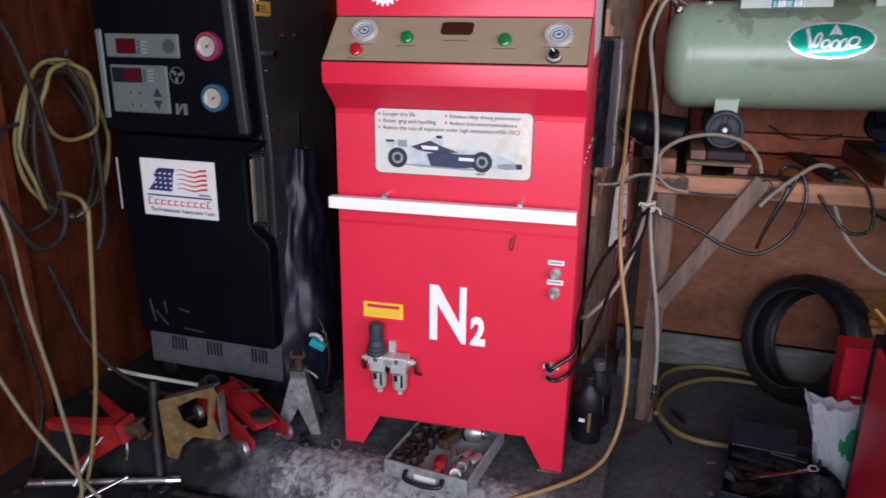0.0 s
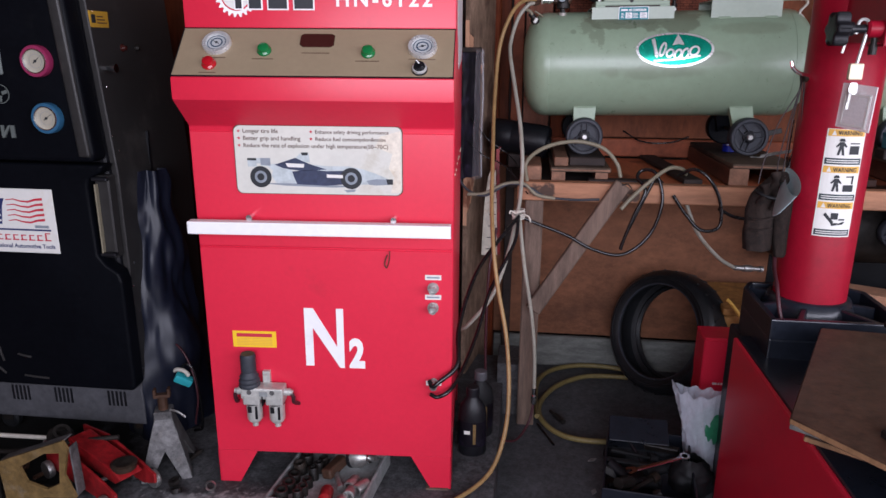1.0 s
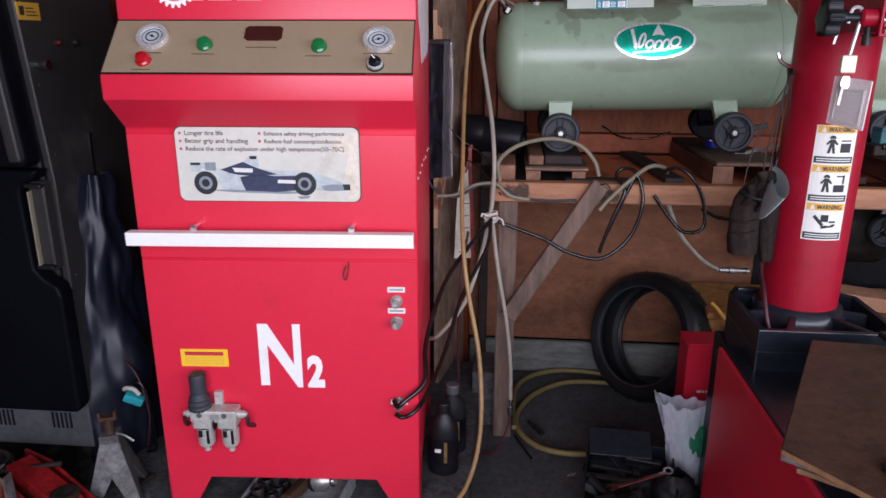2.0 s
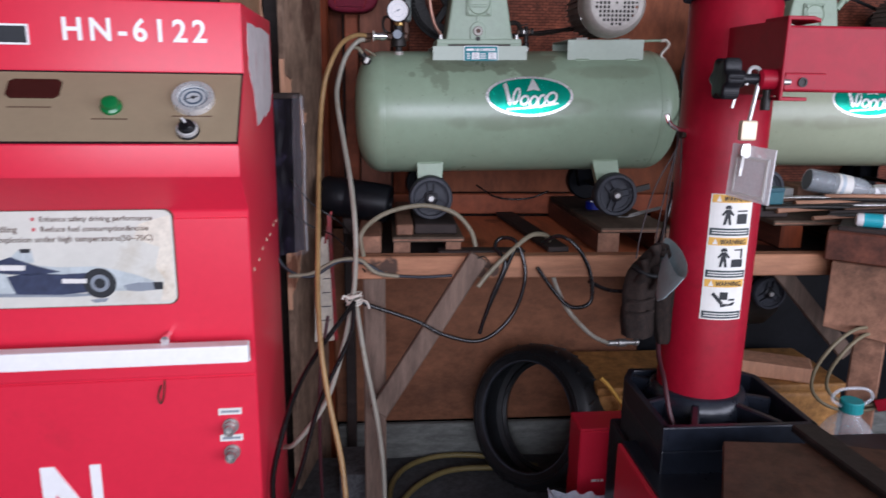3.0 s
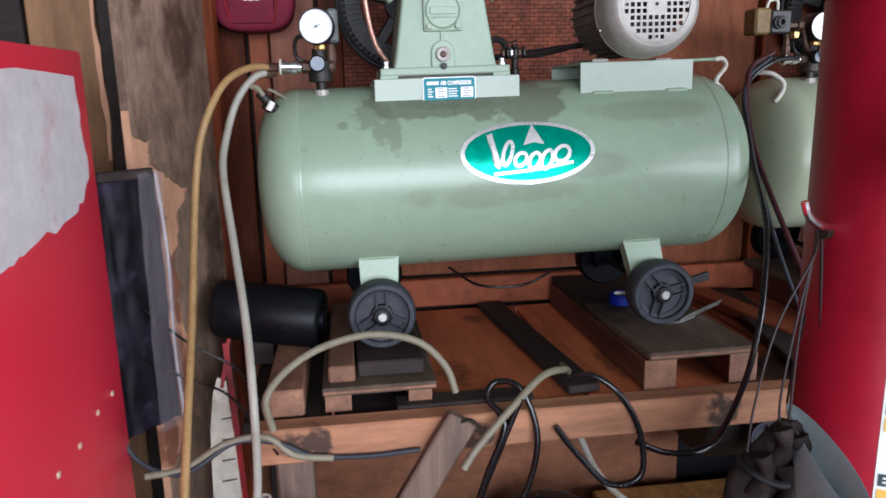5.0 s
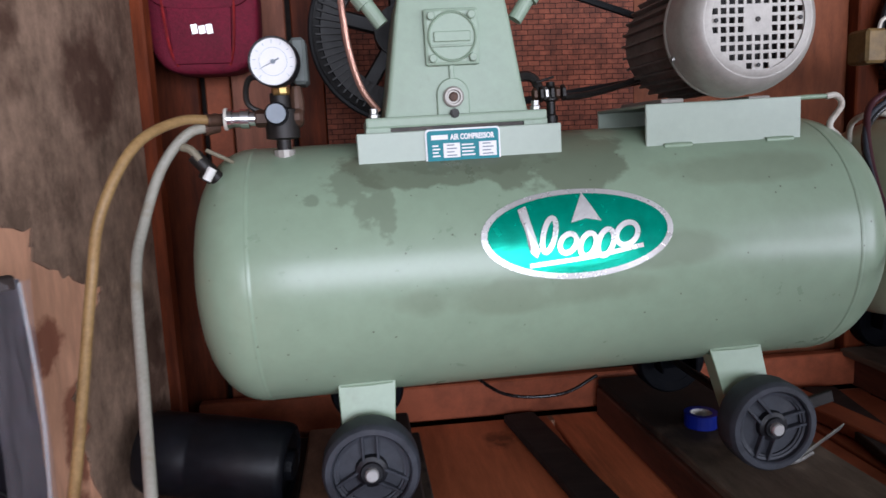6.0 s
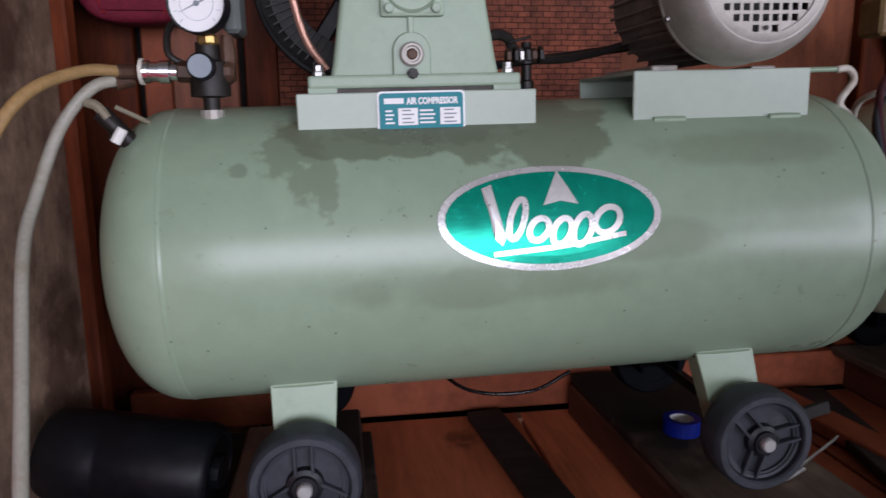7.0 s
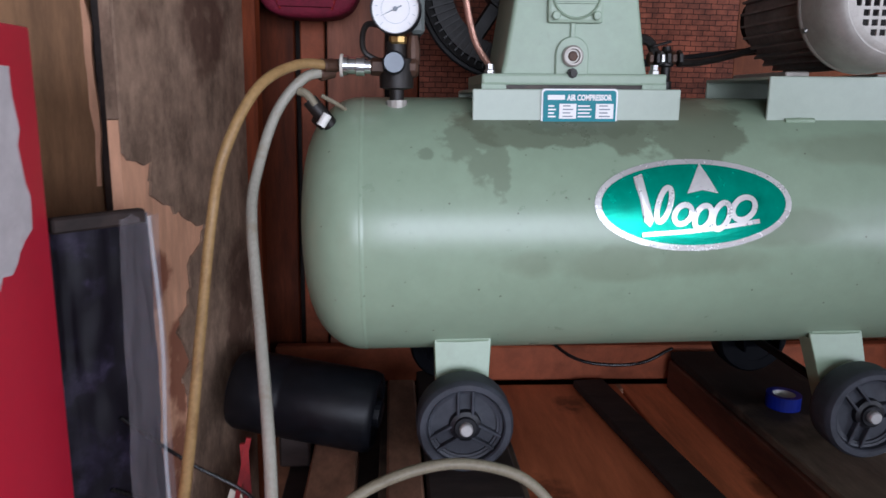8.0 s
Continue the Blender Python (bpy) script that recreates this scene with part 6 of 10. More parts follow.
# ---- workbench and the timber on it ----
def workbench():
    b = thing("workbench", Matrix(), "rough timber workbench with a bare wood front rail and diagonal brace", "workbench")
    part("front_rail", box(0.028, 1.27, 2.115, 2.155, 0.78, 0.836, 0.003), RAIL, b, "bare timber front rail")
    part("back_rail", box(0.0, 1.9, 2.66, 2.69, 0.77, 0.828, 0.003), WOOD_X, b)
    part("post", box(0.052, 0.108, 2.135, 2.175, 0.012, 0.779, 0.004), GREY_WOOD, b, "weathered upright post")
    part("post", box(1.66, 1.715, 2.158, 2.2, 0.012, 0.79, 0.004), GREY_WOOD, b)
    d = Vector((0.338 - 0.092, 0, 0.835 - 0.43))
    part("brace", moved(box(0, d.length, -0.024, -0.002, -0.024, 0.024, 0.003), Matrix.Translation((0.088, 2.114, 0.435)) @ Matrix.Rotation(-math.atan2(d.z, d.x), 4, "Y")), GREY_WOOD, b, "grey weathered diagonal brace")
    x = 0.0
    random.seed(21)
    for w, m in ((0.14, DARK_WOOD), (0.15, DARK_WOOD), (0.262, WOOD_Y), (0.253, WOOD_Y), (0.16, WOOD_R), (0.2, WOOD_R), (0.2, DARK_WOOD), (0.22, WOOD)):
        part("bench_board", box(x + 0.003, x + w - 0.003, 2.16 + random.uniform(0, 0.012), 2.685, 0.808, 0.8275 + random.uniform(0, 0.002), 0.002), m, b)
        x += w
    part("filler_strip", box(0.24, 0.46, 2.157, 2.2, 0.829, 0.84, 0.002), DARK_WOOD, b)
    part("nail", tube([(0.33, 2.09, 0.838), (0.345, 2.088, 0.842), (0.358, 2.085, 0.83)], 0.0022, 6), GREASE, b)
    return b


workbench()

strip = tagged(part("dark_plank", moved(box(-0.028, 0.028, 0.0, 0.5, 0, 0.014, 0.002), Matrix.Translation((0.548, 2.17, 0.832)) @ pose(0, 0, 0, 0, 0, 6.5)), DARK_WOOD), "narrow black oil-soaked plank lying across the bench", "plank")


def pallet(x0, x1, y0, y1, z0, z1, label, top_mat, blocks, rot=0.0, block_mat=BLOCK):
    p = thing("small_pallet", Matrix.Translation(((x0 + x1) / 2, (y0 + y1) / 2, z0)) @ pose(0, 0, 0, 0, 0, rot), label, "pallet", "small pallets")
    w, d, h = (x1 - x0) / 2, (y1 - y0) / 2, z1 - z0
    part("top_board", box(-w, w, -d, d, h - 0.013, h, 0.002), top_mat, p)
    part("ply_edge", box(-w + 0.002, w - 0.002, -d - 0.0015, -d + 0.002, h - 0.009, h - 0.005), BLOCK, p)
    for bx0, bx1 in blocks:
        st = part("stringer", box(bx0, bx1, -d + 0.009, d - 0.006, 0, h - 0.014, 0.002), STRINGER, p, "dark red timber stringer")
        part("end_grain", box(bx0, bx1, -d + 0.006, -d + 0.009, 0, h - 0.014), block_mat, st, "raw sawn end")
    return p


pallet(0.126, 0.305, 2.168, 2.56, 0.8315, 0.873, "low wooden pallet with a top that darkens towards the back", DUSTY_WOOD, ((-0.086, -0.045), (0.045, 0.082)), 0.0, BLOCK)
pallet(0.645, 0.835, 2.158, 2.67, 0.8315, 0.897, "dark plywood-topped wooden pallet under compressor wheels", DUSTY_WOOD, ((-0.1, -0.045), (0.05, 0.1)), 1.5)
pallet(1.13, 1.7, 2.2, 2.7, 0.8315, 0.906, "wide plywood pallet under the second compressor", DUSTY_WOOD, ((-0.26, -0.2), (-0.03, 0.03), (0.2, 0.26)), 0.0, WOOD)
tagged(part("wooden_block", box(0.136, 0.178, 2.185, 2.54, 0.874, 0.901, 0.003), BLOCK), "short grimy wood block lying on the pallet", "block")
tagged(part("dark_block", box(0.182, 0.29, 2.2, 2.58, 0.874, 0.9, 0.003), DARK_WOOD), "greasy dark board under the compressor wheel", "block")
tagged(part("wooden_block", box(0.04, 0.098, 2.165, 2.4, 0.8315, 0.876, 0.003), BLOCK), "short grimy wood block on the bench corner", "block")
tagged(part("plank_offcut", moved(box(0, 0.06, 0, 0.5, 0, 0.016, 0.002), Matrix.Translation((0.93, 2.18, 0.8315)) @ pose(0, 0, 0, 0, 0, -12)), DARK_WOOD), "dark plank offcut on the bench", "plank")
tagged(part("plank_offcut", moved(box(0, 0.05, 0, 0.45, 0, 0.022, 0.002), Matrix.Translation((1.03, 2.2, 0.8315)) @ pose(0, 0, 0, 0, 0, 8)), WOOD_R), "dark reddish plank offcut on the bench", "plank")

# black rubber canister lying at the end of the bench
can = thing("black_canister", Matrix.Translation((0.03, 2.4, 0.93)) @ pose(0, 0, 0, 0, 97, -10), "dull black plastic canister lying on its side", "canister")
part("body", lathe([(0.0, -0.1), (0.042, -0.099), (0.049, -0.096), (0.053, -0.088), (0.054, -0.03), (0.053, -0.027), (0.054, -0.024), (0.054, 0.085), (0.051, 0.093), (0.046, 0.096), (0.042, 0.092), (0, 0.09)], 40), CAN_BLACK, can, "", None, True, 40)
part("end_cap", lathe([(0.02, 0.088), (0.02, 0.1), (0.014, 0.102), (0, 0.102)], 20), CAN_BLACK, can)
tagged(part("wooden_block", box(-0.01, 0.032, 2.4, 2.45, 0.8315, 0.8775, 0.003), DARK_WOOD), "dark wood block propping the canister", "block")

tape = thing("tape_roll", Matrix.Translation((0.713, 2.432, 0.8985)), "blue roll of insulating tape on the pallet", "tape")
part("roll", ring([(0.024, 0), (0.024, 0.02), (0.016, 0.02), (0.016, 0)], 28), BLUE, tape)
part("core", ring([(0.016, 0.001), (0.016, 0.019), (0.0145, 0.019), (0.0145, 0.001)], 24), PAPER, tape)
cv = part("cotter_strip", merged(tube([(0.735, 2.285, 0.902), (0.77, 2.29, 0.901), (0.8, 2.3, 0.906)], 0.0022, 6), moved(box(0.0, 0.13, -0.0008, 0.0008, -0.006, 0.006), Matrix.Translation((0.765, 2.285, 0.905)) @ pose(0, 0, 0, 30, -4, 30))), STEEL)
tagged(cv, "bent scrap of thin steel strip", "scrap metal")
tagged(part("flat_bar", moved(box(0, 0.06, -0.003, 0.003, -0.008, 0.008, 0.001), Matrix.Translation((0.765, 2.3, 0.968)) @ pose(0, 0, 0, 0, -14, 0)), GREASE), "short greasy flat steel bar on the axle", "bar")


# ---- air hoses and cables round the bench ----
def hose(name, pts, r, material, label, category="hose", n=8, segs=10, ferrule=False):
    h = tagged(part(name, tube(pts, r, segs, n), material, None, "", None, True, 80), label, category)
    if ferrule:
        a, b = Vector(pts[0]), Vector(pts[1])
        turn_ = (b - a).to_track_quat("Z", "Y").to_matrix().to_4x4()
        part("ferrule", ring([(r + 0.0004, -0.004), (r + 0.0018, -0.003), (r + 0.0018, 0.014), (r + 0.0004, 0.016)], 16, Matrix.Translation(a) @ turn_), RUST, h, "brown crimped ferrule")
    return h


hose("air_hose", [(0.072, 2.363, 1.363), (0.035, 2.33, 1.362), (-0.0, 2.275, 1.335), (-0.03, 2.245, 1.27), (-0.045, 2.24, 1.2), (-0.05, 2.2, 1.1), (-0.05, 2.14, 1.0), (-0.045, 2.04, 0.9), (-0.04, 1.95, 0.8), (-0.03, 1.88, 0.7), (-0.015, 1.85, 0.6), (0.018, 1.79, 0.45), (0.028, 1.72, 0.3), (0.01, 1.66, 0.2), (-0.03, 1.6, 0.151), (-0.12, 1.5, 0.14), (-0.3, 1.4, 0.1), (-0.5, 1.3, 0.032)], 0.0058, TAN_HOSE, "amber braided air hose hanging from a coupler to the floor", ferrule=True)
hose("air_hose", [(0.068, 2.366, 1.356), (0.04, 2.345, 1.348), (0.01, 2.335, 1.31), (-0.008, 2.31, 1.25), (-0.01, 2.27, 1.2), (0.01, 2.19, 1.1), (0.03, 2.11, 1.0), (0.04, 2.05, 0.9), (0.037, 2.05, 0.8), (0.03, 2.05, 0.75), (0.012, 2.0, 0.66), (-0.03, 1.97, 0.53), (-0.1, 1.97, 0.43), (-0.135, 2.0, 0.4)], 0.006, CREAM_HOSE, "whitish braided air hose tied to others with string", ferrule=True)
hose("air_hose", [(0.036, 2.06, 0.75), (0.042, 2.07, 0.7), (0.058, 2.08, 0.58), (0.085, 2.08, 0.43), (0.1, 2.075, 0.3), (0.104, 2.07, 0.18)], 0.006, CREAM_HOSE, "cream air hose drop leading to a coupler")
hose("air_hose", [(0.055, 2.11, 0.84), (0.05, 2.105, 0.893), (0.085, 2.14, 0.925), (0.14, 2.17, 0.944), (0.21, 2.19, 0.949), (0.28, 2.195, 0.93), (0.322, 2.19, 0.888), (0.337, 2.182, 0.845)], 0.006, GREYED_HOSE, "cream air hose arching over the bench front")
hose("air_hose", [(0.33, 2.075, 0.77), (0.356, 2.085, 0.8), (0.41, 2.1, 0.85), (0.465, 2.13, 0.884), (0.51, 2.165, 0.878), (0.532, 2.21, 0.855), (0.54, 2.27, 0.842)], 0.006, GREYED_HOSE, "cream air hose looping over the bench rail")
hose("air_hose", [(0.532, 2.2, 0.8), (0.54, 2.185, 0.765), (0.575, 2.165, 0.685), (0.65, 2.19, 0.603), (0.72, 2.24, 0.555)], 0.0058, CREAM_HOSE, "cream air hose dropping behind the bench rail to a coupler")
q = tagged(part("hose_coupler", lathe([(0.008, 0), (0.008, 0.03), (0.011, 0.032), (0.011, 0.06), (0.007, 0.064), (0.007, 0.09), (0.01, 0.09), (0.01, 0.1), (0, 0.1)], 18, Matrix.Translation((0.715, 2.235, 0.558)) @ pose(0, 0, 0, 0, 96, 18)), STEEL, None, "", None, True, 30), "chrome air hose coupler", "coupler")
hose("air_hose", [(-0.12, 2.08, 0.8), (-0.07, 2.09, 0.802), (-0.01, 2.1, 0.83), (0.045, 2.105, 0.832), (0.085, 2.105, 0.8), (0.14, 2.107, 0.789)], 0.0052, GREYED_HOSE, "dirty cream hose across the bench corner")
hose("power_cable", [(-0.16, 2.1, 0.88), (-0.13, 2.09, 0.82), (-0.07, 2.085, 0.796), (0.0, 2.1, 0.83), (0.06, 2.105, 0.822), (0.11, 2.108, 0.795), (0.19, 2.108, 0.787), (0.27, 2.108, 0.79)], 0.0038, GREY_RUBBER, "grey power cable along the bench rail", "cable")
hose("air_hose", [(0.036, 2.03, 0.75), (-0.041, 1.9, 0.675), (-0.078, 1.78, 0.627), (-0.102, 1.66, 0.541), (-0.097, 1.585, 0.481), (-0.137, 1.555, 0.446), (-0.154, 1.552, 0.434), (-0.163, 1.562, 0.443)], 0.0055, BLACK_HOSE, "black rubber hose curving to the red cabinet")
hose("air_hose", [(-0.16, 1.558, 0.41), (-0.141, 1.553, 0.406), (-0.112, 1.565, 0.421), (-0.088, 1.64, 0.443), (-0.061, 1.75, 0.496), (-0.033, 1.86, 0.582), (0.025, 1.98, 0.68), (0.035, 2.035, 0.745)], 0.005, BLACK_HOSE, "black rubber hose hanging beside the red cabinet")
hose("power_cable", [(0.036, 2.07, 0.75), (0.06, 2.08, 0.729), (0.18, 2.085, 0.683), (0.255, 2.082, 0.645), (0.345, 2.085, 0.63), (0.42, 2.095, 0.69), (0.45, 2.1, 0.79), (0.43, 2.12, 0.868), (0.395, 2.14, 0.876), (0.378, 2.13, 0.855), (0.4, 2.105, 0.82), (0.37, 2.1, 0.74), (0.345, 2.1, 0.66), (0.342, 2.1, 0.645), (0.358, 2.1, 0.7), (0.425, 2.105, 0.862)], 0.005, BLACK_HOSE, "glossy black cable sagging below the bench rail", "cable")
hose("power_cable", [(0.5, 2.15, 0.862), (0.535, 2.12, 0.885), (0.575, 2.1, 0.862), (0.61, 2.095, 0.8), (0.615, 2.09, 0.725), (0.565, 2.09, 0.712), (0.52, 2.1, 0.755), (0.48, 2.105, 0.81)], 0.005, BLACK_HOSE, "black cable loop hanging over the bench rail", "cable")
hose("power_cable", [(0.61, 2.1, 0.775), (0.66, 2.1, 0.752), (0.72, 2.1, 0.75), (0.78, 2.14, 0.762), (0.8, 2.2, 0.775)], 0.005, BLACK_HOSE, "thin black cable below the bench rail", "cable")
hose("thin_wire", [(-0.12, 2.16, 1.02), (-0.07, 2.2, 0.95), (0.0, 2.2, 0.9), (0.05, 2.12, 0.85)], 0.002, BLACK_HOSE, "thin black wire on the plywood", "wire")
hose("thin_wire", [(-0.13, 2.15, 0.95), (-0.08, 2.19, 0.9), (-0.01, 2.17, 0.87), (0.06, 2.11, 0.8)], 0.002, BLACK_HOSE, "thin black wire on the plywood", "wire")
hose("thin_wire", [(0.4, 2.68, 0.93), (0.46, 2.62, 0.9), (0.55, 2.6, 0.9), (0.62, 2.62, 0.92)], 0.003, BLACK_HOSE, "thin black wire drooping under the tank", "wire")
knot = thing("string_knot", Matrix.Translation((0.034, 2.05, 0.752)), "white string tying the hoses together", "string")
for k in range(5):
    part("string_turn", ring([(0.019 + 0.002 * math.cos(a), 0.0024 * math.sin(a)) for a in (0, 1.57, 3.14, 4.71)], 18, Matrix.Translation((0, 0, -0.008 + 0.004 * k)) @ pose(0, 0, 0, random.uniform(-25, 25), random.uniform(-25, 25), 0)), WHITE_CABLE, knot)
part("string_end", tube([(0.016, -0.01, 0), (0.03, -0.016, -0.004), (0.036, -0.014, -0.02)], 0.0025, 6), WHITE_CABLE, knot)
part("string_end", tube([(-0.01, -0.016, 0.005), (-0.022, -0.018, 0.012), (-0.026, -0.02, 0.004)], 0.0025, 6), WHITE_CABLE, knot)
tagged(part("hose_coupler", lathe([(0.007, 0), (0.0095, 0.006), (0.0095, 0.03), (0.006, 0.033), (0.006, 0.05), (0.008, 0.05), (0.008, 0.056), (0, 0.056)], 16, Matrix.Translation((0.104, 2.07, 0.128))), CHROME, None, "", None, True, 30), "chrome hose coupler beside the bench post", "coupler")
hose("air_hose", [(0.104, 2.07, 0.13), (0.09, 2.05, 0.07), (0.05, 2.0, 0.035), (0.0, 1.97, 0.06), (-0.035, 1.99, 0.12), (-0.05, 2.01, 0.3), (-0.048, 2.03, 0.56), (-0.03, 2.08, 0.7)], 0.0042, MAROON_HOSE, "thin maroon air hose")
hose("air_hose", [(0.12, 2.15, 0.04), (0.115, 2.3, 0.032), (0.13, 2.44, 0.032), (0.19, 2.535, 0.032), (0.3, 2.585, 0.032), (0.45, 2.57, 0.032), (0.6, 2.5, 0.032)], 0.009, YELLOW_HOSE, "dirty yellow hose looped on the floor")
hose("air_hose", [(0.46, 2.5, 0.032), (0.36, 2.5, 0.032), (0.28, 2.475, 0.032), (0.19, 2.39, 0.032), (0.135, 2.27, 0.032), (0.13, 2.16, 0.034), (0.175, 2.075, 0.032), (0.245, 2.035, 0.032), (0.35, 2.03, 0.034), (0.47, 2.06, 0.034)], 0.009, YELLOW_HOSE, "dirty yellow hose looped on the floor")
tagged(part("hose_coupler", lathe([(0.009, 0), (0.009, 0.05), (0.006, 0.054), (0.006, 0.08), (0, 0.08)], 14, Matrix.Translation((0.206, 2.13, 0.036)) @ pose(0, 0, 0, 90, 0, -150)), GREASE), "blackened hose fitting on the floor", "coupler")
hose("thin_wire", [(0.12, 2.12, 0.03), (0.15, 2.05, 0.028), (0.17, 2.0, 0.028)], 0.004, BLACK_HOSE, "short black wire on the floor", "wire")

# hoses between the second compressor and the red column
hose("air_hose", [(1.06, 2.44, 1.37), (0.99, 2.42, 1.36), (0.93, 2.4, 1.31), (0.895, 2.31, 1.2), (0.845, 2.17, 1.1), (0.805, 2.1, 1.0), (0.785, 2.08, 0.93), (0.765, 2.075, 0.86), (0.73, 2.075, 0.785), (0.7, 2.09, 0.76)], 0.0048, BLACK_HOSE, "black rubber air hose hanging behind the column")
hose("air_hose", [(1.0, 2.43, 1.38), (0.94, 2.41, 1.34), (0.915, 2.34, 1.22), (0.9, 2.2, 1.08), (0.925, 2.12, 0.95), (0.96, 2.09, 0.85), (0.98, 2.09, 0.79)], 0.0048, MAROON_HOSE, "dull maroon air hose hanging behind the column")
hose("air_hose", [(0.99, 2.42, 1.37), (0.93, 2.4, 1.32), (0.905, 2.32, 1.2), (0.88, 2.19, 1.06), (0.89, 2.11, 0.94), (0.92, 2.08, 0.84), (0.93, 2.07, 0.77)], 0.0036, GREY_RUBBER, "thin grey air hose hanging behind the column")

# pouch, tarpaulin, printed sheet
pouch = thing("belt_pouch", Matrix.Translation((0.012, 2.66, 1.545)), "small maroon nylon pouch hanging on the wall", "pouch")
po = []
for a in range(0, 360, 10):
    ca, sa = math.cos(radians(a)), math.sin(radians(a))
    po.append((0.083 * math.copysign(abs(ca) ** 0.55, ca) * (1 + 0.1 * max(0, sa)), 0.1 * math.copysign(abs(sa) ** 0.6, sa)))
part("body", prism(po, -0.022, 0.045, "y", 0.012, 3), POUCH, pouch, "", None, True, 50)
part("flap", prism([(x * 0.96, z * 0.55 + 0.05) for x, z in po], -0.028, -0.018, "y", 0.004, 2), POUCH, pouch, "", None, True, 50)
part("pocket", prism([(-0.045, -0.085), (0.04, -0.085), (0.046, 0.02), (-0.052, 0.02)], -0.0265, -0.02, "y", 0.004, 2), POUCH, pouch, "darker front pocket", None, True, 50)
for k, h_ in ((-1, 0.014), (0, 0.012), (1, 0.014)):
    part("emblem_bar", moved(box(-0.0045, 0.0045, -0.0285, -0.026, -0.007, -0.007 + h_), pose(0.011 * k, 0, -0.034, 0, -8, 0)), FOIL, pouch)
for x in (-0.058, 0.052):
    part("piping", tube([(x, -0.026, 0.06), (x * 0.95, -0.027, 0.0), (x * 0.85, -0.026, -0.06), (x * 0.7, -0.022, -0.088)], 0.0022, 6), SCUFFED_RED, pouch)
part("zip_pull", tube([(-0.085, -0.02, 0.09), (-0.092, -0.024, 0.075), (-0.09, -0.022, 0.06)], 0.004, 6), WHITE, pouch)
part("hanging_loop", tube([(0, 0.03, 0.1), (0, 0.05, 0.14), (0, 0.07, 0.15)], 0.004, 6), POUCH, pouch)



def hanging_sheet(plan, z0, z1, wave, seed, slant=0.0):
    """A sheet that follows a line in plan, hangs from z1 down to z0 and waves a little; slant draws in its top at the first end."""
    line = smooth_line([(x, y, 0) for x, y in plan], 10)
    bm = bmesh.new()
    rows = []
    for j in range(41):
        z = z0 + (z1 - z0) * j / 40
        row = []
        for i, q_ in enumerate(line):
            f = i / (len(line) - 1)
            f = f + (1 - f) * slant * j / 40
            k = min(len(line) - 2, int(f * (len(line) - 1)))
            at = line[k].lerp(line[k + 1], f * (len(line) - 1) - k)
            w = wave * (noise.noise((f * 4, z * 9, seed)) + 0.5 * noise.noise((f * 11, z * 22, seed + 3)))
            row.append(bm.verts.new((at.x + w * 0.9, at.y - w * 0.4, z + (0.004 * noise.noise((f * 6, 0, seed)) if j in (0, 40) else 0))))
        rows.append(row)
    for a, b in zip(rows, rows[1:]):
        for i in range(len(line) - 1):
            bm.faces.new((a[i], a[i + 1], b[i + 1], b[i]))
    return bm


tarp = thing("tarpaulin", Matrix.Translation((-0.12, 2.15, 0.835)), "dirty purplish black tarpaulin strip with clear film on a batten", "tarpaulin")
part("sheet", moved(hanging_sheet([(-0.165, 2.12), (-0.135, 2.15), (-0.095, 2.2)], 0.835, 1.214, 0.006, 3), Matrix.Translation((0.12, -2.15, -0.835))), TARP, tarp, "", None, True, 80)
part("clear_film", moved(hanging_sheet([(-0.112, 2.15), (-0.098, 2.172), (-0.083, 2.193)], 0.83, 1.216, 0.003, 6, 0.2), Matrix.Translation((0.12, -2.15, -0.835))), FILM, tarp, "clear plastic film hanging in front", None, True, 80)
part("film_edge", tube([(0.034, 0.04, 0.0), (0.031, 0.038, 0.12), (0.034, 0.041, 0.25), (0.03, 0.037, 0.378)], 0.0022, 8), PET, tarp, "glinting rolled edge of the film")
part("hem", moved(box(-0.045, 0.04, -0.004, 0.008, 0.372, 0.386, 0.002), Matrix.Translation((0, 0.005, 0)) @ pose(0, 0, 0, 0, 0, 48)), DARK_WOOD, tarp, "wooden batten at the top")
pp = thing("printed_sheet", Matrix.Translation((-0.055, 2.335, 0.54)) @ pose(0, 0, 0, 0, 0, 10), "torn white printed sheet on the lower wall", "sheet")
part("sheet", prism([(-0.034, 0.0), (0.02, 0.0), (0.018, 0.16), (0.012, 0.2), (0.008, 0.29), (-0.006, 0.3), (-0.016, 0.27), (-0.026, 0.2), (-0.03, 0.12)], 0, 0.002, "y"), AGED, pp)
part("red_border", moved(box(0.02, 0.03, -0.002, 0.002, 0.0, 0.36), pose(0, 0, 0, 0, -2, 0)), SCUFFED_RED, pp, "torn red border strip")
part("red_border", moved(box(-0.003, 0.003, -0.003, 0.001, 0.0, 0.09), pose(0.0, 0, 0.28, 0, 12, 0)), SCUFFED_RED, pp, "torn red border strip")
for k in range(6):
    part("print_line", box(-0.02 + 0.003 * k, 0.012, -0.0012, 0.0005, 0.02 + k * 0.04, 0.0225 + k * 0.04), INK, pp)

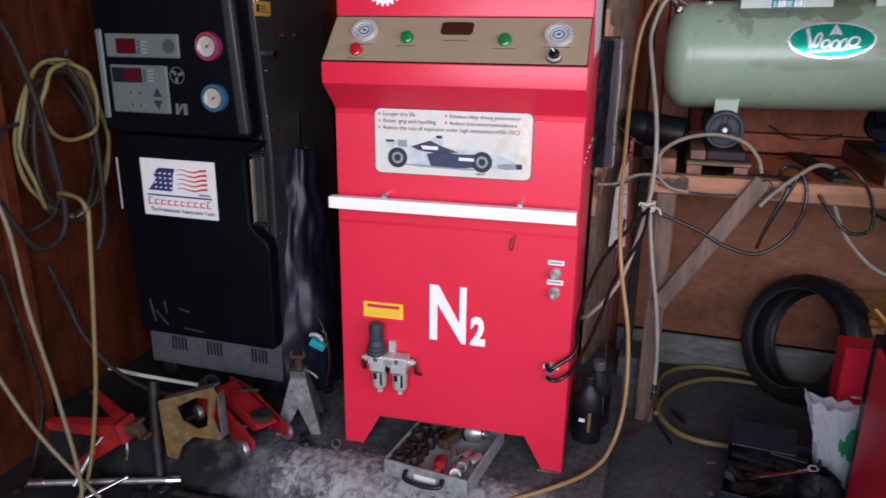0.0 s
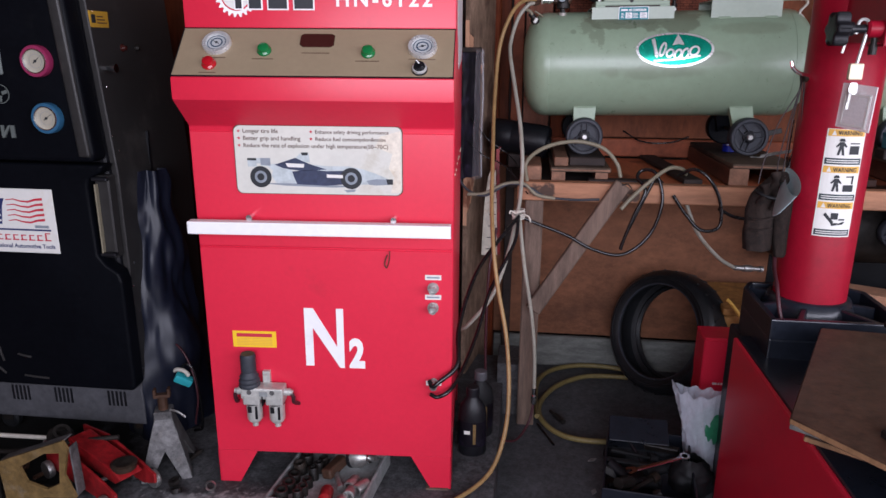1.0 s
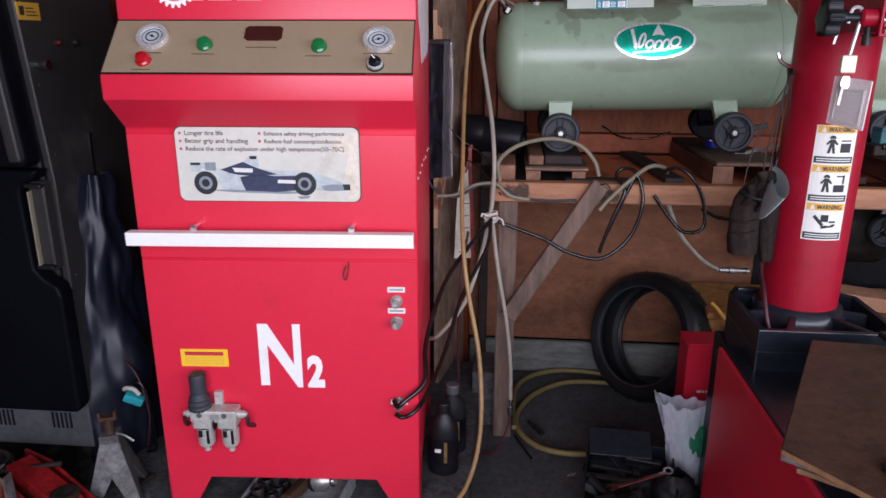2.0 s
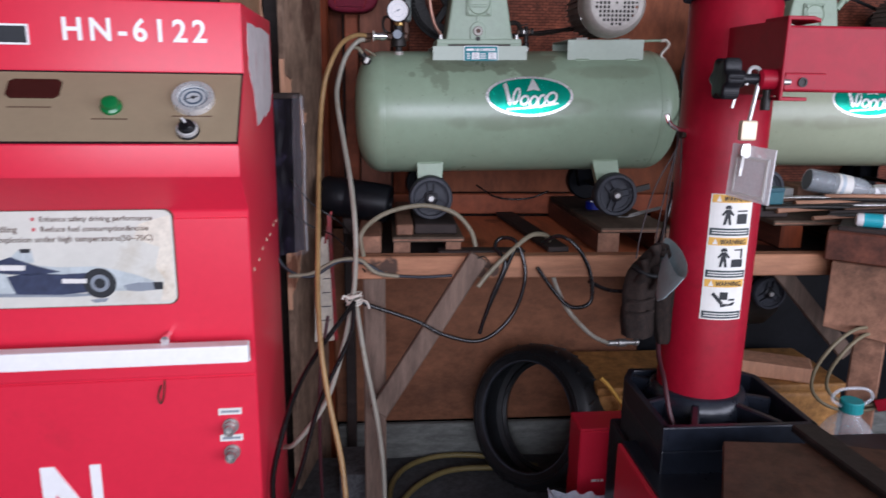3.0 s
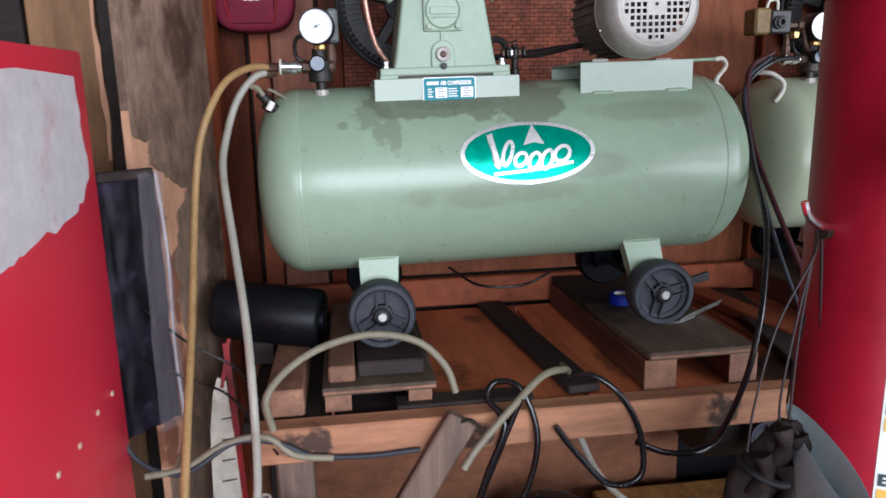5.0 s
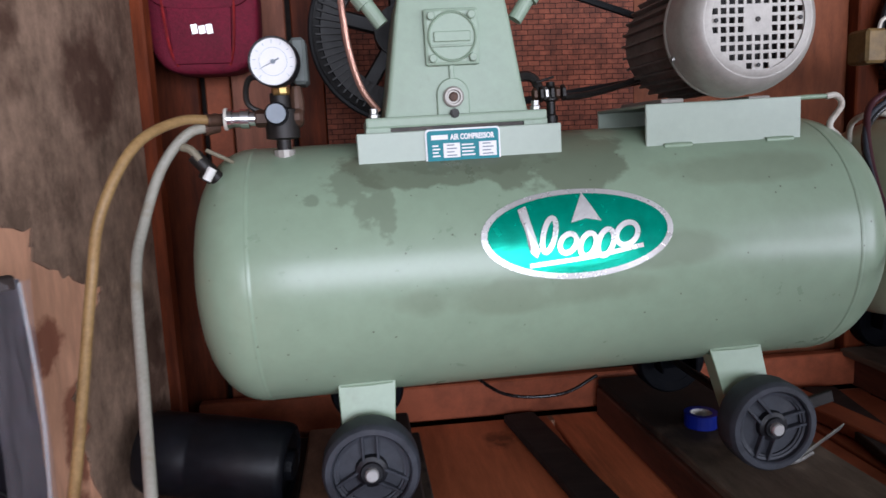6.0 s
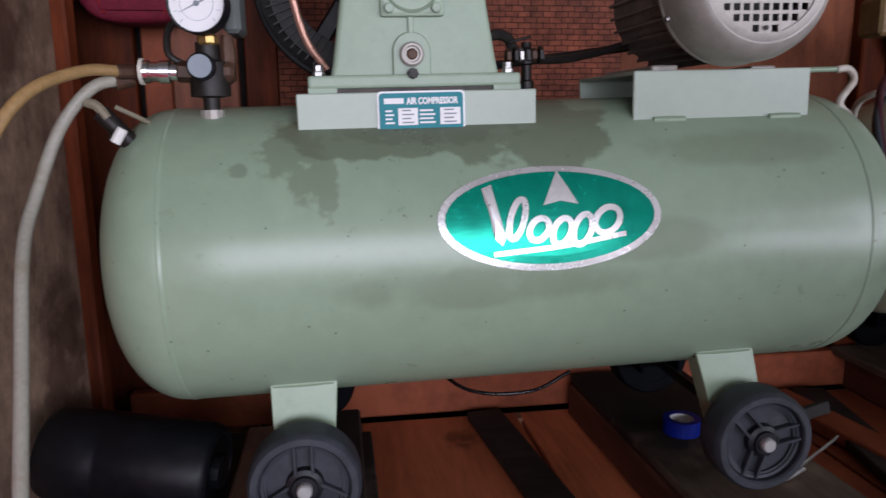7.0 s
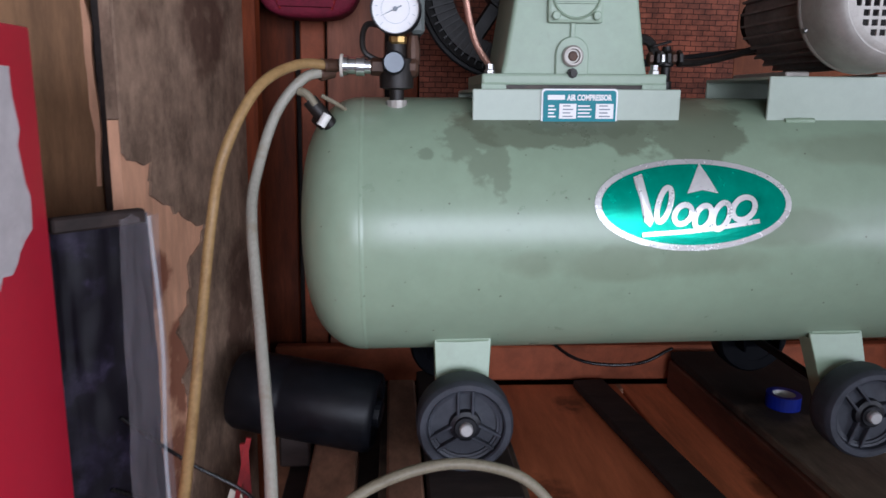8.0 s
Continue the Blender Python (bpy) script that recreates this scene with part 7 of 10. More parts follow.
# black figures of the three fields of the safety label, from the lowest up
WORKER = [(-22, 22), (-17, 22), (-14, 36), (-11, 22), (-6, 22), (-10, 44), (-4, 40), (-2, 43), (-10, 53), (-18, 53), (-26, 42), (-23, 40), (-18, 46)]
CAP = [(-20, 54), (-8, 54), (-8, 57), (-11, 61), (-17, 61), (-20, 57)]
PICTURES = [
    [[(-30, 50), (-26, 56), (-6, 34), (-10, 28)], [(-14, 40), (2, 40), (2, 56), (-14, 56)], [(-10, 24), (14, 28), (20, 34), (14, 35), (6, 31), (-4, 32), (-12, 29)], [(4, 38), (18, 38), (18, 42), (4, 42)]],
    [WORKER, CAP, [(2, 22), (26, 22), (26, 38), (2, 38)], [(20, 40), (24, 40), (24, 60), (20, 60)], [(6, 56), (20, 56), (20, 59), (6, 59)]],
    [WORKER, CAP, [(4, 24), (26, 24), (26, 44), (4, 44)], [(4, 48), (26, 48), (26, 51), (4, 51)]],
]


# ---- tyre changer: column, swing arm, tray, cabinet ----
def tyre_changer():
    c = thing("tyre_changer", Matrix.Translation((0.793, 1.85, 0.0)), "red and black tyre changer with an upright column", "tyre changer")
    R = 0.0865
    part("column", lathe([(R, 0.5), (R, 1.405), (R - 0.004, 1.412), (0, 1.412)], 56), DARK_RED, c, "red painted steel column", None, True, 50)
    # warning label wrapped round the column
    def wrap(a0, a1, z0, z1, lift, n=10):
        bm = bmesh.new()
        lo, hi = [], []
        for k in range(n + 1):
            a = radians(a0 + (a1 - a0) * k / n)
            x, y = (R + lift) * math.sin(a), -(R + lift) * math.cos(a)
            lo.append(bm.verts.new((x, y, z0)))
            hi.append(bm.verts.new((x, y, z1)))
        for k in range(n):
            bm.faces.new((lo[k], lo[k + 1], hi[k + 1], hi[k]))
        return bm
    def sheet_on(pts, z, lift):
        """A flat printed outline, in millimetres along and up, laid on the column."""
        bm = bmesh.new()
        bm.faces.new([bm.verts.new(((R + lift) * math.sin(u / 1000 / R), -(R + lift) * math.cos(u / 1000 / R), z + v / 1000)) for u, v in pts])
        return bm
    st = part("warning_label", wrap(-32, 25, 0.787, 1.045, 0.0006), PAPER, c, "white and amber safety label on the column")
    for k in range(3):
        z = 0.79 + k * 0.086
        part("text_band", wrap(-30, 23, z, z + 0.015, 0.0012), TEAL_INK, st)
        part("text_line", wrap(-27, 20, z + 0.004, z + 0.006, 0.0016), PAPER, st)
        part("text_line", wrap(-27, 20, z + 0.009, z + 0.011, 0.0016), PAPER, st)
        part("amber_band", wrap(-30, 23, z + 0.066, z + 0.082, 0.0012), AMBER, st)
        lettering("warning_lettering", "WARNING", 0.0145, INK, st, Matrix.Translation((0.0005, -(R + 0.0016), z + 0.069)) @ FRONT, 0.0002, "CENTER", 1.05, bold=0.0002, squeeze=0.72)
        part("warning_triangle", sheet_on([(-38, 68), (-28, 68), (-33, 80)], z, 0.0015), PAPER, st)
        for pts in PICTURES[k]:
            part("pictogram", sheet_on(pts, z, 0.0015), INK, st)
    # swing arm: pivot block, channel clamp, beam, star knob
    arm = part("pivot_block", box(-0.044, -0.034, -0.262, -0.06, 1.236, 1.356, 0.002, 2), DARK_RED, c, "red steel pivot block")
    part("clamp_plate", box(-0.0445, -0.0385, -0.272, -0.259, 1.229, 1.36, 0.0015), DARK_RED, arm, "bent front edge of the clamp")
    part("clamp_lip", prism([(-0.0445, 1.354), (-0.0445, 1.361), (0.0, 1.361), (0.012, 1.357), (0.012, 1.351), (0.0, 1.355), (-0.038, 1.355)], -0.271, -0.2, "y", 0.001, 1), DARK_RED, arm)
    part("clamp_lip", box(-0.0445, 0.004, -0.271, -0.2, 1.228, 1.234, 0.001), DARK_RED, arm)
    bm_ = part("beam", box(-0.034, 0.75, -0.254, -0.17, 1.242, 1.348, 0.004, 2), DARK_RED, c, "red rectangular horizontal beam")
    part("slide_block", box(-0.033, 0.038, -0.263, -0.2535, 1.244, 1.273, 0.003, 2), DARK_RED, bm_)
    part("socket_screw", lathe([(0.008, 0), (0.008, 0.003), (0.005, 0.003), (0.005, 0.001), (0, 0.001)], 16, Matrix.Translation((-0.003, -0.263, 1.258)) @ FRONT), GREASE, bm_)
    part("pin_end", lathe([(0.005, 0), (0.005, 0.012), (0.004, 0.013), (0, 0.013)], 14, Matrix.Translation((-0.036, -0.262, 1.258)) @ pose(0, 0, 0, 0, 90)), STEEL, arm)
    part("boss", lathe([(0.017, 0), (0.017, 0.026), (0.013, 0.03), (0, 0.03)], 24, Matrix.Translation((-0.043, -0.248, 1.262)) @ pose(0, 0, 0, 0, -90)), DARK_RED, arm, "", None, True, 35)
    part("knob_stem", lathe([(0.009, 0), (0.009, 0.035), (0.014, 0.036), (0.014, 0.05)], 18, Matrix.Translation((-0.062, -0.248, 1.262)) @ pose(0, 0, 0, 0, -90)), BLACK, c)
    lobes = []
    for i in range(84):
        a = 2 * math.pi * i / 84
        lobes.append(((0.031 + 0.0045 * math.cos(6 * a)) * math.cos(a), (0.031 + 0.0045 * math.cos(6 * a)) * math.sin(a)))
    part("star_knob", prism([(-0.248 + y, 1.262 + z) for y, z in lobes], -0.14, -0.11, "x", 0.006, 3), BLACK, c, "black star-shaped hand knob", None, True, 40)
    part("stop_bolt", lathe([(0.008, -0.02), (0.008, 0.0), (0.006, 0.0), (0.006, 0.02)], 16, Matrix.Translation((-0.052, -0.245, 1.232))), GREASE, arm)
    # moulded tool tray round the foot of the column
    x0, x1, y0, y1, z0, z1 = -0.155, 0.157, -0.2, 0.09, 0.485, 0.61
    outer = [(x0, y0), (x1, y0), (x1, y1 - 0.05), (x1 - 0.05, y1), (x0 + 0.03, y1), (x0 + 0.003, y1 - 0.05)]
    tray = part("tool_tray", prism(outer, z0, z1 - 0.05, "z", 0.004, 2), NAVY, c, "dusty black moulded tool tray")
    k = len(outer)
    for i in range(k):
        a, b = Vector(outer[i]), Vector(outer[(i + 1) % k])
        d = (b - a).normalized()
        nrm = Vector((-d.y, d.x)) * 0.014
        part("tray_wall", prism([tuple(a), tuple(b), tuple(b + nrm), tuple(a + nrm)], z1 - 0.051, z1, "z", 0.003, 2), NAVY, tray)
    part("collar", lathe([(0.112, 0.555), (0.108, 0.585), (0.098, 0.608), (0.0875, 0.612)], 40), NAVY, tray, "", None, True, 50)
    for a in (205, 245, 300, 335, 40, 150):
        part("rib", moved(box(0.085, 0.2 if a in (245, 300) else 0.15, -0.008, 0.008, 0.55, 0.602, 0.003), Matrix.Rotation(radians(a), 4, "Z")), NAVY, tray)
    # red cabinet and turntable
    cab = part("cabinet", box(-0.193, 0.42, -1.2, -0.06, 0.02, 0.505, 0.006, 2), RED, c, "glossy red sheet steel cabinet")
    part("cabinet_top", box(-0.185, 0.41, -1.19, -0.065, 0.504, 0.512, 0.002), NAVY, cab, "dark dusty cabinet top")
    part("column_base", box(-0.16, 0.16, -0.2, 0.09, 0.02, 0.486, 0.004), NAVY, c)
    turn = [(-0.29, -0.713), (-0.082, -0.29), (0.1, -0.31), (0.42, -0.4), (0.55, -0.7), (0.4, -1.05), (0.0, -1.1)]
    part("turntable", prism(turn, 0.617, 0.63, "z", 0.002, 1), RUST, c, "rusty brown turntable plate")
    part("turntable_hub", lathe([(0.2, 0.51), (0.2, 0.56), (0.14, 0.56), (0.14, 0.607)], 32, Matrix.Translation((0.12, -0.68, 0))), GREASE, c)
    for a, l in ((35, 0.42), (-25, 0.4), (140, 0.3)):
        part("jaw_slide", moved(box(0.02, l, -0.025, 0.025, 0.63, 0.645, 0.003), Matrix.Translation((0.12, -0.68, 0)) @ Matrix.Rotation(radians(a + 60), 4, "Z")), GREASE, c)
    part("lower_plate", prism([(-0.262, -0.71), (-0.16, -0.78), (0.3, -1.0), (0.4, -0.6), (0.0, -0.4)], 0.585, 0.597, "z", 0.002, 1), RUST, c)
    for plate in [o for o in c.children if o.name.startswith(("turntable", "lower_plate"))]:
        if "hub" not in plate.name:
            plate.data.materials.append(WOOD_T)
            for f in plate.data.polygons:
                f.material_index = 1 if abs(f.normal.z) < 0.4 else 0
    part("plate_edge", moved(box(0, 0.34, -0.002, 0.004, -0.0, 0.008, 0.001), Matrix.Translation((-0.29, -0.717, 0.612)) @ pose(0, 0, 0, 0, 0, -38)), STEEL, c)
    # hook at the side
    part("cable_hook", tube([(-0.082, -0.012, 1.161), (-0.098, -0.028, 1.164), (-0.114, -0.036, 1.168), (-0.13, -0.04, 1.179), (-0.1365, -0.04, 1.195)], 0.0044, 8), CHROME, c, "bright bent hook")
    part("hook_nut", lathe([(0.008, 0), (0.008, 0.012), (0, 0.012)], 8, Matrix.Translation((-0.085, -0.012, 1.155)) @ pose(0, 0, 0, 0, -90, 20)), GREASE, c)
    return c


tyre_changer()

cloth = tagged(part("rag", moved(lathe([(0.1, 0.0), (0.098, 0.012), (0.085, 0.022), (0.05, 0.03), (0, 0.026)], 28), Matrix.Translation((0.795, 1.85, 1.413))), BLUE_CLOTH, None, "", None, True, 80), "crumpled navy cloth lying on top of the column", "rag")
for v in cloth.data.vertices:
    v.co += Vector((noise.noise(v.co * 30), noise.noise(v.co * 30 + Vector((5, 0, 0))), 0.6 * noise.noise(v.co * 24))) * 0.012 * (0.2 if v.co.z < 1.414 else 1)
    v.co.z = max(v.co.z, 1.4125)

lock = thing("padlock", Matrix.Translation((0.713, 1.599, 1.207)), "padlock with keys hanging from a bent pin", "padlock")
part("pin", tube([(-0.012, 0.0, 0.045), (-0.006, 0.004, 0.07), (0.006, 0.004, 0.073), (0.01, 0, 0.06), (0.0, -0.004, 0.0), (-0.002, -0.004, -0.012)], 0.0035, 8), WORN_STEEL, lock, "bright bent wire pin")
part("body", box(-0.015, 0.012, -0.008, 0.005, -0.045, -0.012, 0.003, 2), PALE_BRASS, lock, "pale brass padlock body")
part("key_bow", prism([(-0.009, -0.075), (0.007, -0.075), (0.01, -0.062), (0.005, -0.05), (-0.008, -0.05), (-0.011, -0.062)], -0.004, 0.0, "y", 0.001, 1), FOIL, lock)
part("key", moved(box(-0.003, 0.003, -0.004, -0.001, -0.105, -0.07, 0.0005), pose(0, -0.006, 0, 0, 6, 0)), STEEL, lock)
part("key", moved(box(-0.003, 0.003, -0.004, -0.001, -0.11, -0.07, 0.0005), pose(0.002, -0.008, 0, 0, -14, 0)), STEEL, lock)
part("wire_pin", tube([(-0.026, -0.002, 0.05), (-0.03, -0.004, 0.03), (-0.034, -0.004, 0.008)], 0.0028, 6), WORN_STEEL, lock)
tag = thing("card_sleeve", Matrix.Translation((0.724, 1.592, 1.106)) @ pose(0, 0, 0, 0, 3, -70), "clear plastic sleeve holding a pale folded card", "card sleeve")
part("sleeve", box(-0.047, 0.045, -0.003, 0.0, -0.045, 0.047, 0.0012), FOLIO, tag)
foggy = clear("foggy_card_film", (0.85, 0.84, 0.83), 0.4, 0.6)
part("card", box(-0.036, 0.036, -0.0046, -0.0034, -0.04, 0.03), foggy, tag, "pale see-through card")
for x0, x1, z0, z1 in ((-0.034, 0.034, -0.038, -0.034), (-0.034, 0.034, 0.024, 0.028), (-0.034, -0.03, -0.034, 0.024), (0.03, 0.034, -0.034, 0.024)):
    part("card_border", box(x0, x1, -0.0054, -0.0044, z0, z1), PAPER, tag)


def lump(name, pts, r, material, parent, label=""):
    """A soft tapered finger along a line."""
    ob = part(name, tube(pts, r, 12, 6, taper=r * 0.72), material, parent, label, None, True, 80)
    for v in ob.data.vertices:
        v.co += Vector((noise.noise(v.co * 40), noise.noise(v.co * 40 + Vector((9, 0, 0))), 0)) * 0.006
    return ob


gl = thing("work_gloves", Matrix.Translation((0.67, 1.84, 0.9)), "pair of greasy dark work gloves hanging by cords", "gloves")
def cloth_roll(name, pts, radii, parent):
    """Soft bunched cloth along a line with a radius for each point."""
    line = smooth_line(pts, 5)
    wide = smooth_line([(r, 0, 0) for r in radii], 5)
    bm = bmesh.new()
    rows = []
    for q_, w_ in zip(line, wide):
        rows.append([])
        for s_ in range(18):
            a = 2 * math.pi * s_ / 18
            f = w_.x * (1 + 0.28 * noise.noise((math.cos(a) * 2.2, math.sin(a) * 2.2, q_.z * 14)) + 0.1 * math.sin(5 * a + q_.z * 30))
            rows[-1].append(bm.verts.new(q_ + Vector((f * math.cos(a), 0.7 * f * math.sin(a), 0))))
    for a, b in zip(rows, rows[1:]):
        for s_ in range(18):
            bm.faces.new((a[s_], a[(s_ + 1) % 18], b[(s_ + 1) % 18], b[s_]))
    bm.faces.new(rows[0])
    bm.faces.new(rows[-1][::-1])
    return part(name, bm, GLOVE, parent, "", None, True, 80)


cloth_roll("palm", [(0.006, 0, 0.03), (-0.002, -0.002, 0.012), (-0.02, -0.004, -0.03), (-0.028, 0, -0.08), (-0.03, 0, -0.13), (-0.028, 0, -0.172)], [0.009, 0.02, 0.031, 0.035, 0.035, 0.031], gl)
cloth_roll("cuff", [(0.014, -0.004, 0.03), (0.02, -0.006, 0.01), (0.022, -0.01, -0.04), (0.024, -0.01, -0.12), (0.028, -0.01, -0.17), (0.028, -0.01, -0.186)], [0.006, 0.015, 0.021, 0.02, 0.018, 0.013], gl)
for x, y, z, r in ((-0.012, -0.02, 0.01, 0.012), (0.012, -0.02, 0.0, 0.011), (-0.034, -0.02, -0.02, 0.012), (0.02, -0.018, -0.025, 0.01), (-0.006, -0.028, -0.03, 0.012)):
    lump("finger", [(x, y, z + 0.02), (x + 0.004, y - 0.006, z), (x - 0.006, y, z - 0.03)], r, GLOVE, gl)
for z in (-0.085, -0.112):
    part("seam", tube([(-0.06, -0.012, z), (-0.045, -0.026, z - 0.003), (-0.025, -0.03, z - 0.001), (-0.004, -0.024, z + 0.002)], 0.003, 6), GLOVE, gl)
part("binding", tube([(-0.045, -0.02, -0.02), (-0.015, -0.038, -0.03), (0.02, -0.03, -0.022), (0.035, 0.0, -0.02), (0.0, 0.03, -0.022), (-0.04, 0.01, -0.02)], 0.005, 8, 6, True), RUBBER, gl)
for line in ([(0.025, 0, 0.229), (-0.013, 0, 0.148), (-0.037, -0.006, 0.057), (-0.045, -0.01, 0.0)], [(0.025, 0.002, 0.229), (0.011, 0.002, 0.146), (-0.001, 0, 0.062), (0.0, 0, 0.02)], [(0.028, 0.004, 0.241), (0.018, 0.004, 0.139), (0.014, 0.002, 0.05), (0.012, 0, 0.02)], [(0.033, 0, 0.24), (0.04, -0.004, 0.112), (0.042, -0.01, 0.008), (0.03, -0.01, -0.03)]):
    part("cord", tube([(0.018, -0.01, 0.262)] + line, 0.0016, 6), CORD, gl, "greasy maroon-brown cord")

# pinched offcut of plastic pipe, slit open along one side
pv = thing("pvc_sleeve", Matrix.Translation((0.682, 1.775, 0.9175)), "cut grey plastic pipe end hanging behind the gloves", "pipe")
long_axis, cross_axis, down = Vector((-0.02, -0.1, -0.0165)), Vector((0.017, 0.0, 0.011)), Vector((-0.034, 0.012, -0.062))


def pipe_offcut():
    bm = bmesh.new()
    loops = []
    for f, depth in ((1.0, 0.0), (0.96, 0.35), (0.85, 0.8), (0.7, 1.0), (0.62, 1.0), (0.76, 0.75), (0.88, 0.35), (0.92, 0.0)):
        row = []
        for k in range(36):
            a = 2 * math.pi * k / 36
            wide = 0.55 + 0.45 * math.cos(a * 0.5 - 0.35) ** 2
            row.append(bm.verts.new(long_axis * f * math.cos(a) + cross_axis * f * wide * math.sin(a) + down * depth * (0.55 + 0.45 * math.cos(a))))
        loops.append(row)
    for a, b in zip(loops, loops[1:] + loops[:1]):
        for k in range(36):
            bm.faces.new((a[k], a[(k + 1) % 36], b[(k + 1) % 36], b[k]))
    return bm


part("pipe", pipe_offcut(), PVC, pv, "", None, True, 40)
part("hanging_wire", tube([(0.02, 0.1, 0.015), (0.016, 0.09, 0.06), (0.012, 0.07, 0.14)], 0.0015, 6), BLACK_HOSE, pv)
hose("air_hose", [(0.695, 1.85, 0.73), (0.684, 1.81, 0.69), (0.677, 1.76, 0.665), (0.676, 1.735, 0.635), (0.679, 1.72, 0.605), (0.685, 1.71, 0.58)], 0.005, MAROON_HOSE, "short black hose end dropping into the tool tray")

# ---- black refrigerant service machine ----
def service_machine():
    c = thing("refrigerant_service_machine", Matrix.Translation((-1.235, 1.69, SLAB_Z)), "black and grey refrigerant service cabinet standing against the side wall", "machine")
    def X(x): return x + 1.235
    def Z(z): return z - SLAB_Z
    LEAN = 0.075

    def flank(z):
        """The flank's outer face, which leans in above the door."""
        return X(-0.982) - LEAN * max(0.0, z - 0.9)

    def leaned(bm):
        bmesh.ops.bisect_plane(bm, geom=bm.verts[:] + bm.edges[:] + bm.faces[:], plane_co=(0, 0, Z(0.9)), plane_no=(0, 0, 1))
        for v in bm.verts:
            if v.co.z > Z(0.9) and v.co.x > X(-1.2):
                v.co.x -= LEAN * (v.co.z - Z(0.9))
        return bm
    part("base", box(X(-1.465), X(-0.985), 0.0, 0.42, Z(0.19), Z(0.335), 0.006, 2), GREY_METAL, c, "grey vented steel base")
    for gx in (-1.38, -1.25, -1.09):
        for k in range(5):
            part("vent_slot", box(X(gx) + k * 0.012, X(gx) + k * 0.012 + 0.006, -0.0015, 0.004, Z(0.245), Z(0.29)), BLACK, c)
    part("side_panel", leaned(box(X(-1.0), X(-0.982), 0.004, 0.4, Z(0.335), Z(1.62), 0.003)), DARK_METAL, c, "dark brushed metal side panel")
    part("back_body", leaned(box(X(-1.48), X(-1.002), 0.0, 0.41, Z(0.335), Z(1.62), 0.01, 2)), BLACK, c)
    # lower door with a notch for the handle
    door = [(-1.475, 0.32), (-1.005, 0.32), (-0.996, 0.333), (-0.996, 0.63), (-1.004, 0.655), (-1.035, 0.675), (-1.055, 0.7), (-1.058, 0.88), (-1.052, 0.9), (-1.02, 0.915), (-1.008, 0.935), (-1.475, 0.935)]
    part("door", prism([(X(x) + 0.022, Z(z)) for x, z in door], -0.05, -0.001, "y", 0.008, 3), BLACK_GLOSS, c, "black moulded door", None, True, 40)
    # door handle recess
    h = part("door_handle", box(X(-1.028), X(-0.99), -0.03, 0.002, Z(0.69), Z(0.905), 0.004), DARK_METAL, c, "dark recessed handle")
    part("handle_bar", box(X(-1.0225), X(-1.0185), -0.044, -0.03, Z(0.705), Z(0.885), 0.001), GREYED_HOSE, h, "thin pale strip")
    for z in (0.697, 0.893):
        part("handle_end", box(X(-1.028), X(-0.986), -0.046, -0.028, Z(z), Z(z + 0.01), 0.003), BLACK, h)
    # upper housing with a rounded right pillar
    up = [(-1.5, 0.942), (-1.02, 0.942), (-1.012, 0.96), (-1.012, 1.6), (-1.5, 1.6)]
    part("upper_housing", leaned(prism([(X(x) + 0.016, Z(z)) for x, z in up], -0.06, -0.001, "y", 0.012, 3)), BLACK_GLOSS, c, "black moulded upper housing", None, True, 40)
    part("pillar_edge", leaned(box(X(-1.034), X(-1.004), -0.066, -0.05, Z(0.955), Z(1.6), 0.007, 3)), DARK_METAL, c, "dark grey pillar edge", None, True)
    part("panel_edge", box(X(-1.478), X(-1.458), -0.064, -0.05, Z(0.98), Z(1.225), 0.004), GREY_PANEL, c)
    def XM(x): return x + 1.235 + 0.018
    # display modules
    y = -0.062
    p1 = part("display_module", box(XM(-1.462), XM(-1.222), y - 0.004, y + 0.004, Z(1.15), Z(1.213), 0.003), GREY_PANEL, c, "grey display module with dark red window")
    part("display", box(XM(-1.425), XM(-1.36), y - 0.0055, y, Z(1.16), Z(1.2)), RED_DISPLAY, p1)
    part("round_key", lathe([(0.019, 0), (0.019, 0.0015), (0, 0.0015)], 28, Matrix.Translation((XM(-1.252), y - 0.004, Z(1.181))) @ FRONT), TEAL_INK, p1)
    for k in range(4):
        part("indicator", box(XM(-1.353), XM(-1.347), y - 0.0055, y, Z(1.161) + k * 0.0095, Z(1.166) + k * 0.0095), INK, p1)
        part("caption_bar", box(XM(-1.342), XM(-1.324), y - 0.0052, y, Z(1.162) + k * 0.0095, Z(1.165) + k * 0.0095), GREY_INK, p1)
    p2 = part("display_module", box(XM(-1.457), XM(-1.268), y - 0.004, y + 0.004, Z(1.0), Z(1.13), 0.003), GREY_PANEL, c, "grey key panel with dark red window")
    part("display_frame", box(XM(-1.449), XM(-1.35), y - 0.0055, y, Z(1.083), Z(1.122)), BLACK, p2)
    part("display", box(XM(-1.41), XM(-1.355), y - 0.0062, y, Z(1.086), Z(1.12)), RED_DISPLAY, p2)
    for k in range(4):
        part("indicator", box(XM(-1.343), XM(-1.337), y - 0.0055, y, Z(1.086) + k * 0.009, Z(1.091) + k * 0.009), INK, p2)
        part("caption_bar", box(XM(-1.33), XM(-1.312), y - 0.0052, y, Z(1.087) + k * 0.009, Z(1.09) + k * 0.009), GREY_INK, p2)
    part("arrow_key", prism([(XM(-1.318), Z(1.046)), (XM(-1.29), Z(1.046)), (XM(-1.304), Z(1.072))], y - 0.0055, y, "y"), INK, p2)
    part("arrow_key", prism([(XM(-1.318), Z(1.036)), (XM(-1.29), Z(1.036)), (XM(-1.304), Z(1.01))], y - 0.0055, y, "y"), INK, p2)
